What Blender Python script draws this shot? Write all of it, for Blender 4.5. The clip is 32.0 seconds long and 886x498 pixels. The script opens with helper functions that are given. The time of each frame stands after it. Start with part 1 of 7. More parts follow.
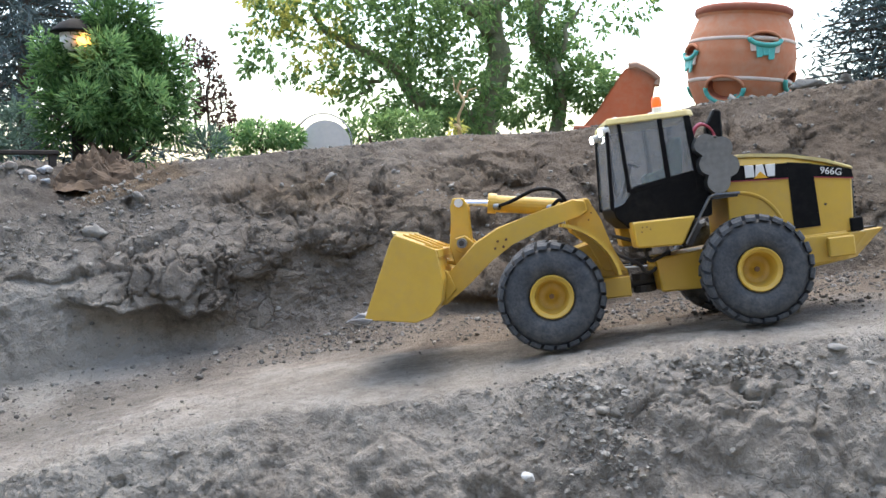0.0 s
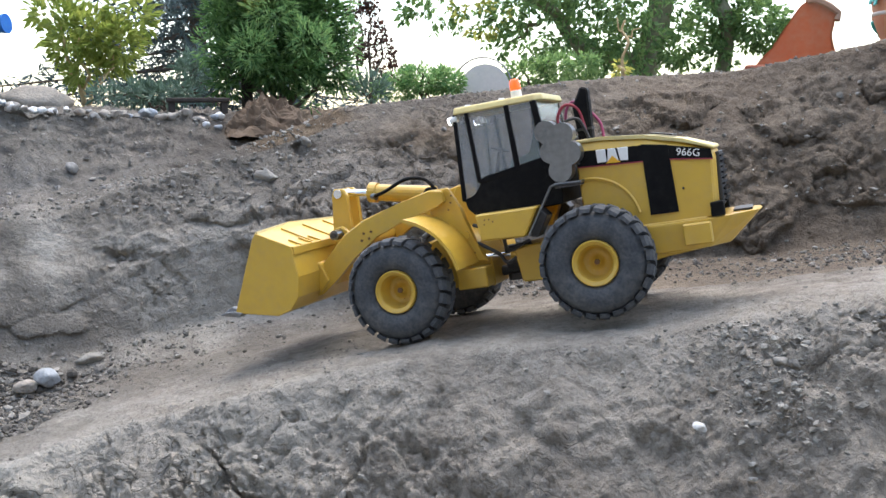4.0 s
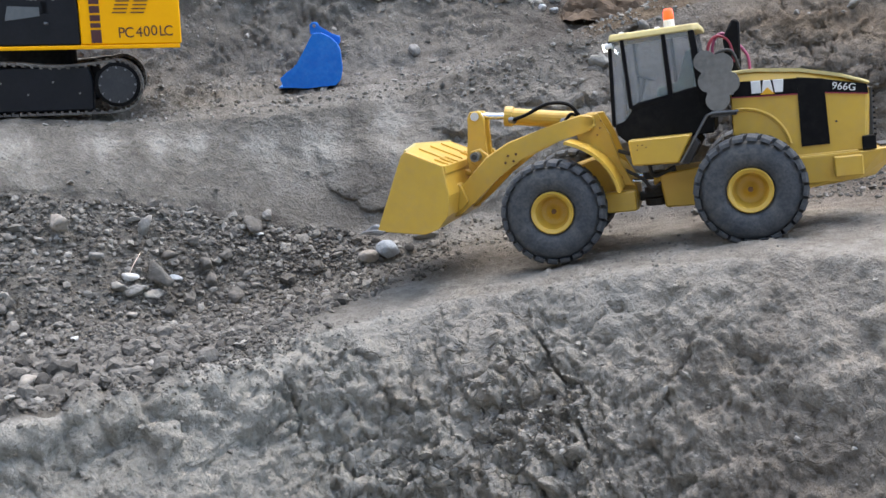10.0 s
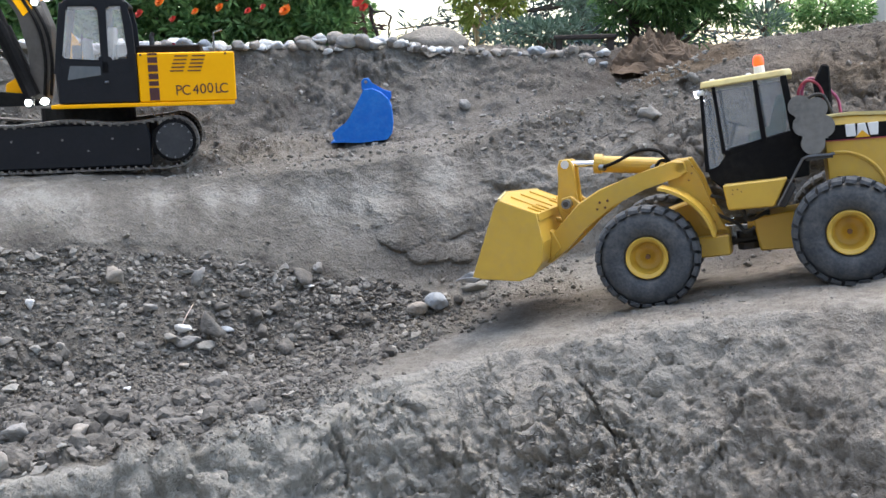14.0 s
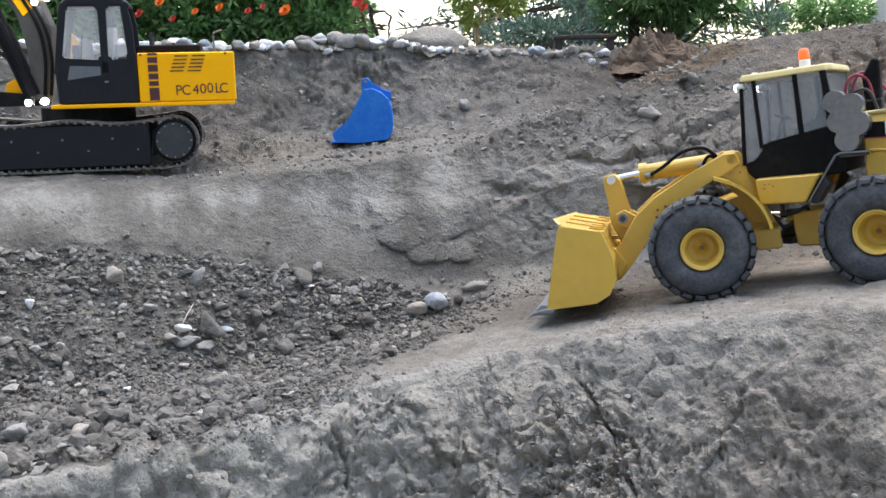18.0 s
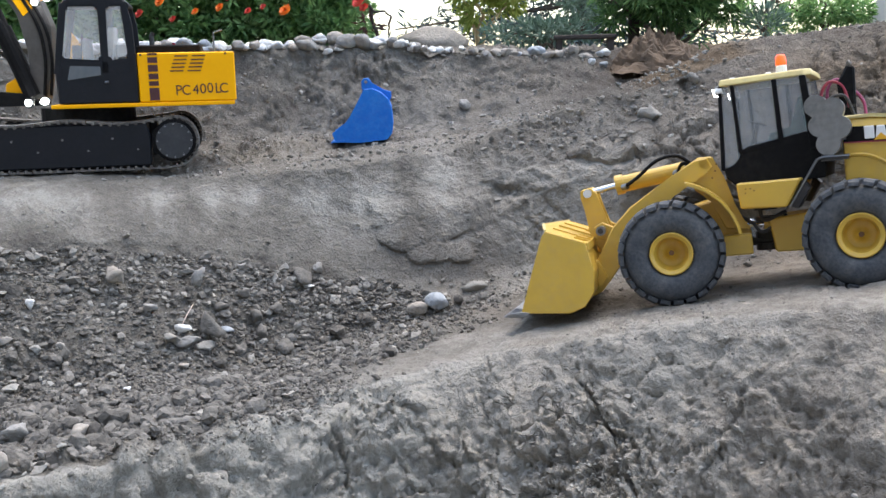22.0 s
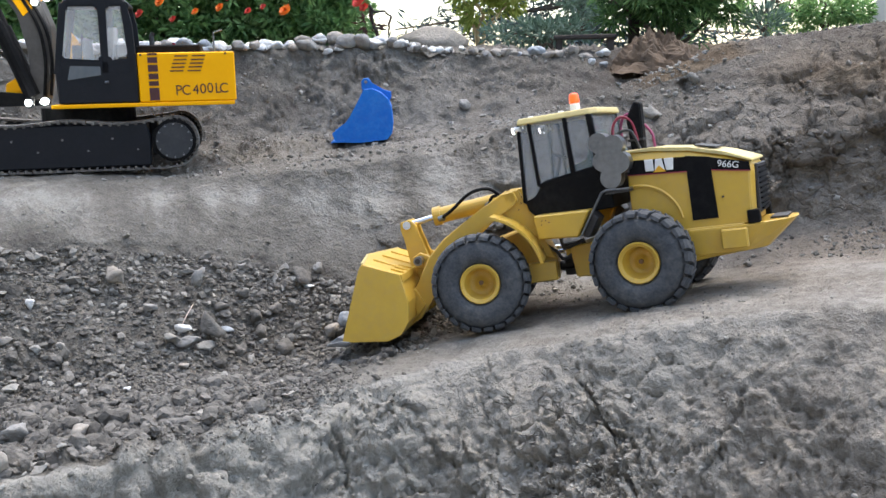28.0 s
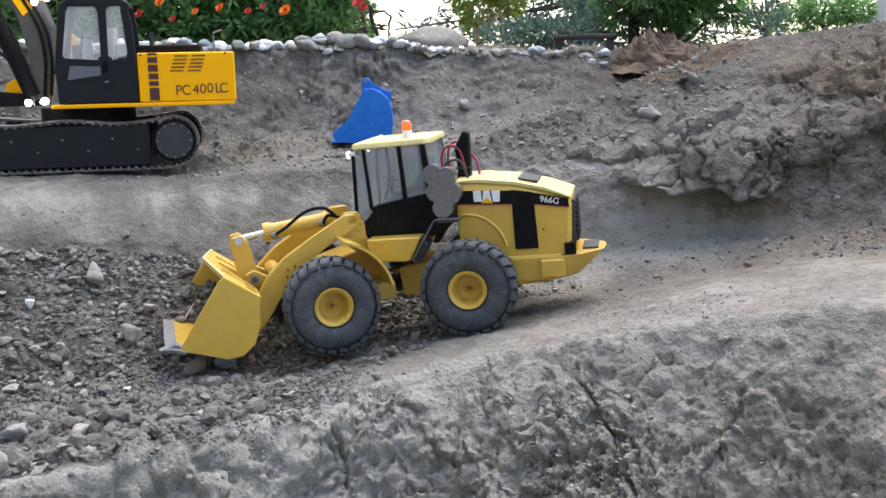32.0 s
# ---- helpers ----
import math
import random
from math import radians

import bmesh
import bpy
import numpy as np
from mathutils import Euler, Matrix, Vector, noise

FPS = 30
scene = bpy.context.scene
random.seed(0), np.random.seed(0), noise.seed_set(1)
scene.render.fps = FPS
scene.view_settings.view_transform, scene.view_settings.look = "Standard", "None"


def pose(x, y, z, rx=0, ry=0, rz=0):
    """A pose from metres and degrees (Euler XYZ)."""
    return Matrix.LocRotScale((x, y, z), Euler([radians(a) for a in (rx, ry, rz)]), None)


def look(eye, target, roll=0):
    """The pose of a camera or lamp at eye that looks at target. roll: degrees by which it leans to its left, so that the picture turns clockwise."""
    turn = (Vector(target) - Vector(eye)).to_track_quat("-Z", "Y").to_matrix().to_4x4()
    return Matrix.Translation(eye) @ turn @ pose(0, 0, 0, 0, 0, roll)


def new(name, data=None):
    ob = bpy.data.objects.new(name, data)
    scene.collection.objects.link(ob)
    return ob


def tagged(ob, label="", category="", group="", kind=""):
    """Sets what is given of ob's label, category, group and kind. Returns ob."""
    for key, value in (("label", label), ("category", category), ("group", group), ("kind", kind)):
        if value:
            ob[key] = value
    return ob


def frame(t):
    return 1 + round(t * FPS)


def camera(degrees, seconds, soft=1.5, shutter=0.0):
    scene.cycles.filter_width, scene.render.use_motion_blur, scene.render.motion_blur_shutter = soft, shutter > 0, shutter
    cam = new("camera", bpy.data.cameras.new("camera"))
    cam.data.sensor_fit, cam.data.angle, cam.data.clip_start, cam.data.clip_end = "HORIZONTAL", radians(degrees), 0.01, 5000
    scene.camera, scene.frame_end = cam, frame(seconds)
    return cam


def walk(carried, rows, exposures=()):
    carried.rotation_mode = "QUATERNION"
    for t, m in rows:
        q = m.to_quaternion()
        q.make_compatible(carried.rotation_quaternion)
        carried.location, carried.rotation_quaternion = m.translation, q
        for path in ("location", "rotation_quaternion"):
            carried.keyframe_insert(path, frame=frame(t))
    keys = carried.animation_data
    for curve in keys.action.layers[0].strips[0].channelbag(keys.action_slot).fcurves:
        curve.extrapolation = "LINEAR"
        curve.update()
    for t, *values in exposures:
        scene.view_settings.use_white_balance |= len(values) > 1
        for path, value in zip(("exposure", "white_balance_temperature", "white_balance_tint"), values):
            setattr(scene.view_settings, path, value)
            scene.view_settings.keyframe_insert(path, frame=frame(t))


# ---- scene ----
cam = camera(48.0, 32.0, 1.5)

# seconds, eye x y z, yaw, pitch, roll
CAMERA_ROWS = [
    (0, -0.000, -0.000, 0.000, 0.00, -4.20, 0.00),
    (0.5, -0.001, 0.001, 0.000, 0.41, -4.89, 0.07),
    (1, -0.001, 0.003, -0.001, 1.60, -4.97, -0.09),
    (1.5, -0.001, 0.005, -0.002, 2.48, -4.96, -0.24),
    (2, -0.001, 0.005, -0.001, 2.56, -5.15, -0.21),
    (2.5, -0.004, 0.006, -0.002, 2.85, -5.12, -0.32),
    (3, -0.007, 0.011, -0.004, 5.54, -6.00, -0.54),
    (3.5, -0.011, 0.015, -0.006, 7.60, -6.76, -0.69),
    (5.5, -0.016, -0.014, 0.009, 10.82, -8.39, 0.52),
    (6, -0.017, -0.014, 0.011, 10.86, -9.04, 0.55),
    (6.5, -0.019, -0.010, 0.009, 13.14, -10.05, 0.48),
    (7, -0.020, -0.009, 0.009, 13.87, -10.35, 0.42),
    (7.5, -0.020, -0.007, 0.010, 14.81, -10.64, 0.35),
    (8, -0.020, -0.007, 0.010, 14.85, -10.70, 0.37),
    (8.5, -0.021, -0.007, 0.008, 14.85, -10.75, 0.42),
    (9, -0.027, -0.002, 0.006, 18.66, -12.08, 0.21),
    (9.5, -0.032, 0.006, 0.000, 21.39, -13.02, -0.04),
    (10, -0.029, 0.020, -0.003, 27.53, -13.63, -0.60),
    (10.5, -0.029, 0.020, -0.003, 28.20, -13.54, -0.53),
    (11, -0.030, 0.021, -0.002, 28.22, -13.46, -0.53),
    (11.5, -0.028, 0.019, -0.004, 29.39, -11.75, -0.97),
    (12, -0.024, 0.024, -0.004, 29.89, -11.39, -1.08),
    (12.5, -0.022, 0.021, -0.007, 29.63, -10.78, -1.25),
    (13, -0.024, 0.019, -0.006, 30.31, -10.47, -1.31),
    (13.5, -0.022, 0.021, -0.006, 30.63, -10.44, -1.25),
    (14, -0.022, 0.021, -0.006, 30.63, -10.44, -1.25),
    (32, -0.022, 0.021, -0.006, 30.63, -10.44, -1.25),
]


def cam_pose(x, y, z, yaw, pitch, roll):
    a, b = radians(yaw), radians(pitch)
    way = Vector((-math.sin(a) * math.cos(b), math.cos(a) * math.cos(b), math.sin(b)))
    return look((x, y, z), Vector((x, y, z)) + way, roll)


walk(cam, [(t, cam_pose(*row)) for t, *row in CAMERA_ROWS], [(0, 1.99, 7000, 7.0), (32, 1.99, 7000, 7.0)])

# ---- light: a hazy evening sky, the sun behind thin cloud ----
world = bpy.data.worlds.new("sky")
scene.world = world
world.use_nodes = True
sky = world.node_tree.nodes.new("ShaderNodeTexSky")
sky.sky_type, sky.sun_disc = "NISHITA", False
sky.sun_elevation, sky.sun_rotation = radians(68), radians(0)
sky.air_density, sky.dust_density, sky.ozone_density = 1.0, 2.0, 1.0
world.node_tree.links.new(sky.outputs[0], world.node_tree.nodes["Background"].inputs[0])
world.node_tree.nodes["Background"].inputs[1].default_value = 0.15
sun_data = bpy.data.lights.new("sun", "SUN")
sun_data.energy, sun_data.angle, sun_data.color = 0.6, radians(80), (1.0, 0.98, 0.95)
sun = new("sun", sun_data)
sun.matrix_world = look((0, 1.2, 3.0), (0, 0, 0))


# ---- materials ----
def material(name, base, rough=0.8, metal=0.0, spots=None, scale=40.0, bump=0.0, bump_scale=None, emit=0.0, coat=0.0, amount=1.0, shine=0.5):
    """A plain surface with grain at two scales between base and spots."""
    m = bpy.data.materials.new(name)
    m.use_nodes = True
    nt = m.node_tree
    bs = nt.nodes["Principled BSDF"]
    bs.inputs["Roughness"].default_value, bs.inputs["Metallic"].default_value = rough, metal
    bs.inputs["Coat Weight"].default_value, bs.inputs["Specular IOR Level"].default_value = coat, shine
    co = nt.nodes.new("ShaderNodeTexCoord")
    if spots:
        n1, n2 = nt.nodes.new("ShaderNodeTexNoise"), nt.nodes.new("ShaderNodeTexNoise")
        n1.inputs["Scale"].default_value, n2.inputs["Scale"].default_value = scale, scale * 6
        n1.inputs["Detail"].default_value, n2.inputs["Detail"].default_value = 6, 4
        mix, ramp, col = nt.nodes.new("ShaderNodeMath"), nt.nodes.new("ShaderNodeValToRGB"), nt.nodes.new("ShaderNodeMix")
        mix.operation = "MULTIPLY"
        for n in (n1, n2):
            nt.links.new(co.outputs["Object"], n.inputs["Vector"])
        nt.links.new(n1.outputs[0], mix.inputs[0])
        nt.links.new(n2.outputs[0], mix.inputs[1])
        nt.links.new(mix.outputs[0], ramp.inputs[0])
        ramp.color_ramp.elements[0].position, ramp.color_ramp.elements[1].position = 0.15, 0.15 + 0.3 / amount
        col.data_type = "RGBA"
        col.inputs[6].default_value, col.inputs[7].default_value = (*base, 1), (*spots, 1)
        nt.links.new(ramp.outputs[0], col.inputs[0])
        nt.links.new(col.outputs[2], bs.inputs["Base Color"])
    else:
        bs.inputs["Base Color"].default_value = (*base, 1)
    if bump:
        n3, b = nt.nodes.new("ShaderNodeTexNoise"), nt.nodes.new("ShaderNodeBump")
        n3.inputs["Scale"].default_value, n3.inputs["Detail"].default_value = bump_scale or scale * 3, 8
        b.inputs["Strength"].default_value, b.inputs["Distance"].default_value = bump, 0.004
        nt.links.new(co.outputs["Object"], n3.inputs["Vector"])
        nt.links.new(n3.outputs[0], b.inputs["Height"])
        nt.links.new(b.outputs[0], bs.inputs["Normal"])
    if emit:
        bs.inputs["Emission Color"].default_value, bs.inputs["Emission Strength"].default_value = (*base, 1), emit
    return m


YELLOW = material("yellow_paint", (0.575, 0.358, 0.048), 0.36, spots=(0.52, 0.322, 0.050), scale=14, bump=0.06)
CREAM = material("cream_tone", (0.66, 0.54, 0.22), 0.45, spots=(0.55, 0.43, 0.18), scale=26, bump=0.05)
ORANGE_YELLOW = material("orange_yellow_paint", (1.0, 0.46, 0.002), 0.45, spots=(0.97, 0.43, 0.002), scale=22, bump=0.05, shine=0.2)
RUBBER = material("rubber", (0.042, 0.048, 0.057), 0.75, spots=(0.095, 0.097, 0.10), scale=55, bump=0.25, shine=0.25)
BLACK = material("black_plastic", (0.004, 0.004, 0.005), 0.6, spots=(0.007, 0.007, 0.007), scale=40, bump=0.05, shine=0.1)
DARK = material("dark_metal", (0.035, 0.035, 0.038), 0.55, 0.3, spots=(0.06, 0.055, 0.05), scale=60, bump=0.2)
TRACK = material("track_steel", (0.05, 0.047, 0.045), 0.75, 0.2, spots=(0.15, 0.13, 0.115), scale=50, bump=0.4)
METAL = material("dull_aluminium", (0.22, 0.23, 0.245), 0.30, 0.9, spots=(0.14, 0.15, 0.16), scale=30, bump=0.1)
CHROME = material("chrome", (0.75, 0.76, 0.78), 0.15, 1.0)
STEEL = material("worn_steel", (0.20, 0.21, 0.23), 0.5, 0.6, spots=(0.32, 0.31, 0.30), scale=60, bump=0.3)
RUST = material("rusty_bolt", (0.13, 0.065, 0.035), 0.7, 0.2, spots=(0.20, 0.11, 0.05), scale=200)
WHITE = material("white_paint", (0.78, 0.78, 0.76), 0.4, spots=(0.70, 0.70, 0.68), scale=40)
RED = material("red_rubber", (0.30, 0.03, 0.05), 0.5, spots=(0.22, 0.02, 0.04), scale=60)
PINK = material("pink_rubber", (0.34, 0.06, 0.14), 0.5, spots=(0.26, 0.05, 0.10), scale=60)
MAROON = material("maroon_paint", (0.060, 0.016, 0.018), 0.5, spots=(0.085, 0.022, 0.024), scale=60)
AMBER_PAINT = material("amber_paint", (0.75, 0.38, 0.02), 0.4)
GREEN_CLOTH = material("green_cloth", (0.07, 0.17, 0.13), 0.9, spots=(0.05, 0.12, 0.10), scale=60)
BLUE = material("blue_paint", (0.002, 0.125, 0.50), 0.5, spots=(0.010, 0.175, 0.56), scale=34, bump=0.15, shine=0.25)
LAMP_WHITE = material("lamp_glow", (0.85, 0.9, 1.0), 0.3, emit=14)
LAMP_WARM = material("warm_glow", (1.0, 0.36, 0.07), 0.3, emit=2.2)
BEACON = material("beacon_glow", (1.0, 0.07, 0.012), 0.3, emit=0.55)
STONE = material("river_stone", (0.27, 0.26, 0.245), 0.9, spots=(0.19, 0.18, 0.168), scale=26, bump=0.8, bump_scale=150)
STONE_PALE = material("pale_stone", (0.68, 0.68, 0.67), 0.7, spots=(0.54, 0.53, 0.51), scale=26, bump=0.8, bump_scale=150)
STONE_BLUE = material("blue_grey_stone", (0.34, 0.37, 0.40), 0.75, spots=(0.27, 0.29, 0.31), scale=26, bump=0.8, bump_scale=150)
STONE_TAN = material("tan_stone", (0.33, 0.295, 0.255), 0.9, spots=(0.25, 0.22, 0.19), scale=22, bump=0.8, bump_scale=150)
TERRA = material("terracotta", (0.52, 0.185, 0.085), 0.85, spots=(0.50, 0.27, 0.17), scale=9, bump=0.3)
TERRA_DUST = material("dusty_terracotta", (0.40, 0.23, 0.15), 0.9, spots=(0.36, 0.27, 0.21), scale=12, bump=0.3)
TERRA_DARK = material("dark_terracotta", (0.27, 0.075, 0.04), 0.85, spots=(0.32, 0.12, 0.07), scale=12, bump=0.2)
GLAZE = material("turquoise_glaze", (0.05, 0.36, 0.31), 0.35, spots=(0.08, 0.44, 0.38), scale=40)
WHITEWASH = material("white_slip", (0.66, 0.55, 0.47), 0.8, spots=(0.58, 0.42, 0.34), scale=60)
BARK = material("bark", (0.125, 0.095, 0.070), 0.95, spots=(0.065, 0.05, 0.04), scale=14, bump=0.9)
BARK_GREEN = material("mossy_bark", (0.24, 0.22, 0.13), 0.95, spots=(0.12, 0.12, 0.07), scale=14, bump=0.9)
DRY = material("dry_stalk", (0.50, 0.37, 0.20), 0.9, spots=(0.40, 0.28, 0.14), scale=40)
DARK_WOOD = material("dark_wood", (0.035, 0.028, 0.024), 0.85, spots=(0.065, 0.05, 0.04), scale=20, bump=0.6)
MULCH = material("brown_soil", (0.13, 0.088, 0.056), 0.95, spots=(0.075, 0.05, 0.033), scale=14, bump=0.9)
def add_dust(mat, colour, amount):
    """Lays patchy dust over a paint."""
    nt = mat.node_tree
    bs = nt.nodes["Principled BSDF"]
    co, mix, ramp = nt.nodes.new("ShaderNodeTexCoord"), nt.nodes.new("ShaderNodeMix"), nt.nodes.new("ShaderNodeValToRGB")
    n1, n2, mul = nt.nodes.new("ShaderNodeTexNoise"), nt.nodes.new("ShaderNodeTexNoise"), nt.nodes.new("ShaderNodeMath")
    n1.inputs["Scale"].default_value, n1.inputs["Detail"].default_value = 17, 7
    n2.inputs["Scale"].default_value, n2.inputs["Detail"].default_value = 130, 5
    mul.operation = "MULTIPLY"
    for k, n in enumerate((n1, n2)):
        nt.links.new(co.outputs["Object"], n.inputs["Vector"])
        nt.links.new(n.outputs[0], mul.inputs[k])
    nt.links.new(mul.outputs[0], ramp.inputs[0])
    ramp.color_ramp.elements[0].position, ramp.color_ramp.elements[0].color = 0.20, (0, 0, 0, 1)
    ramp.color_ramp.elements[1].position, ramp.color_ramp.elements[1].color = 0.42, (amount, amount, amount, 1)
    mix.data_type = "RGBA"
    mix.inputs[7].default_value = (*colour, 1)
    nt.links.new(ramp.outputs[0], mix.inputs[0])
    nt.links.new(bs.inputs["Base Color"].links[0].from_socket, mix.inputs[6])
    nt.links.new(mix.outputs[2], bs.inputs["Base Color"])


for paint, amount in ((YELLOW, 0.13), (CREAM, 0.22), (RUBBER, 0.16), (BLACK, 0.03), (TRACK, 0.8), (METAL, 0.18), (BLUE, 0.08), (STEEL, 0.4), (STONE, 0.8), (STONE_TAN, 0.8), (STONE_BLUE, 0.35), (STONE_PALE, 0.3)):
    add_dust(paint, (0.24, 0.225, 0.195), amount)
PLASTER = material("wall_render", (0.34, 0.33, 0.31), 0.9, spots=(0.28, 0.27, 0.25), scale=8, bump=0.3)
PETAL = material("orange_petal", (0.80, 0.13, 0.01), 0.6, spots=(0.85, 0.30, 0.02), scale=60)
PETAL_RED = material("red_petal", (0.55, 0.03, 0.03), 0.6, spots=(0.65, 0.10, 0.05), scale=60)


def leaf_material(name, base, light, see=0.45):
    """A leaf that lets some light through, varied from leaf to leaf."""
    m = bpy.data.materials.new(name)
    m.use_nodes = True
    nt = m.node_tree
    bs = nt.nodes["Principled BSDF"]
    geo, ramp = nt.nodes.new("ShaderNodeNewGeometry"), nt.nodes.new("ShaderNodeValToRGB")
    ramp.color_ramp.elements[0].color, ramp.color_ramp.elements[1].color = (*base, 1), (*light, 1)
    nt.links.new(geo.outputs["Random Per Island"], ramp.inputs[0])
    nt.links.new(ramp.outputs[0], bs.inputs["Base Color"])
    bs.inputs["Roughness"].default_value = 0.55
    tr, mix = nt.nodes.new("ShaderNodeBsdfTranslucent"), nt.nodes.new("ShaderNodeMixShader")
    nt.links.new(ramp.outputs[0], tr.inputs[0])
    mix.inputs[0].default_value = see
    nt.links.new(bs.outputs[0], mix.inputs[1])
    nt.links.new(tr.outputs[0], mix.inputs[2])
    nt.links.new(mix.outputs[0], nt.nodes["Material Output"].inputs[0])
    return m


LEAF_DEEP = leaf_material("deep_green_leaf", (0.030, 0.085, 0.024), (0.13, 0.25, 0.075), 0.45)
LEAF_TREE = leaf_material("tree_leaf", (0.10, 0.185, 0.065), (0.28, 0.41, 0.15), 0.6)
LEAF_LIME = leaf_material("lime_leaf", (0.20, 0.27, 0.055), (0.36, 0.40, 0.10), 0.55)
LEAF_BLUE = leaf_material("blue_green_needle", (0.032, 0.052, 0.050), (0.13, 0.175, 0.17), 0.25)
LEAF_GREY = leaf_material("grey_green_leaf", (0.08, 0.14, 0.10), (0.17, 0.25, 0.19), 0.35)
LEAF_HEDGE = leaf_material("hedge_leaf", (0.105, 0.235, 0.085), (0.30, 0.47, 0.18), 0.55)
LEAF_RED = leaf_material("dark_red_leaf", (0.05, 0.03, 0.025), (0.12, 0.055, 0.04), 0.35)
# low sun on leaves put into a yellow leaf colour; the husk shares it
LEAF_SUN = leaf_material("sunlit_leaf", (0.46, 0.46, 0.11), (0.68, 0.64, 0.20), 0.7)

# hazy film, its pale opacity also standing for reflections on the loader's windows
FILM = bpy.data.materials.new("hazy_film")
FILM.use_nodes = True
_b = FILM.node_tree.nodes["Principled BSDF"]
_b.inputs["Base Color"].default_value, _b.inputs["Roughness"].default_value, _b.inputs["Alpha"].default_value = (0.30, 0.32, 0.335, 1), 0.12, 0.34
# the digger's panes: pale reflections are put into the glass colour
GLASS_PALE = bpy.data.materials.new("pale_reflection_glass")
GLASS_PALE.use_nodes = True
_b = GLASS_PALE.node_tree.nodes["Principled BSDF"]
_b.inputs["Base Color"].default_value, _b.inputs["Roughness"].default_value, _b.inputs["Alpha"].default_value = (0.82, 0.80, 0.77, 1), 0.1, 0.27
METAL_GREY = material("beige_sheet_metal", (0.74, 0.69, 0.63), 0.7, 0.0, spots=(0.64, 0.60, 0.55), scale=20, bump=0.1)


def clod_material(name, dark, pale):
    """Crumbs of earth, each of a tone of its own between dark and pale."""
    m = material(name, dark, 0.95, spots=pale, scale=30, bump=0.6, bump_scale=300, shine=0.2)
    nt = m.node_tree
    geo, ramp, mix = nt.nodes.new("ShaderNodeNewGeometry"), nt.nodes.new("ShaderNodeValToRGB"), nt.nodes.new("ShaderNodeMix")
    mix.data_type, mix.blend_type = "RGBA", "MULTIPLY"
    ramp.color_ramp.elements[0].color, ramp.color_ramp.elements[1].color = (0.64, 0.63, 0.62, 1), (1.62, 1.60, 1.57, 1)
    bs = nt.nodes["Principled BSDF"]
    nt.links.new(geo.outputs["Random Per Island"], ramp.inputs[0])
    nt.links.new(bs.inputs["Base Color"].links[0].from_socket, mix.inputs[6])
    nt.links.new(ramp.outputs[0], mix.inputs[7])
    mix.inputs[0].default_value = 1.0
    nt.links.new(mix.outputs[2], bs.inputs["Base Color"])
    return m


CLOD = clod_material("clod_earth", (0.140, 0.132, 0.121), (0.090, 0.084, 0.077))
CLOD_LIGHT = clod_material("dry_clod_earth", (0.225, 0.217, 0.20), (0.165, 0.158, 0.145))


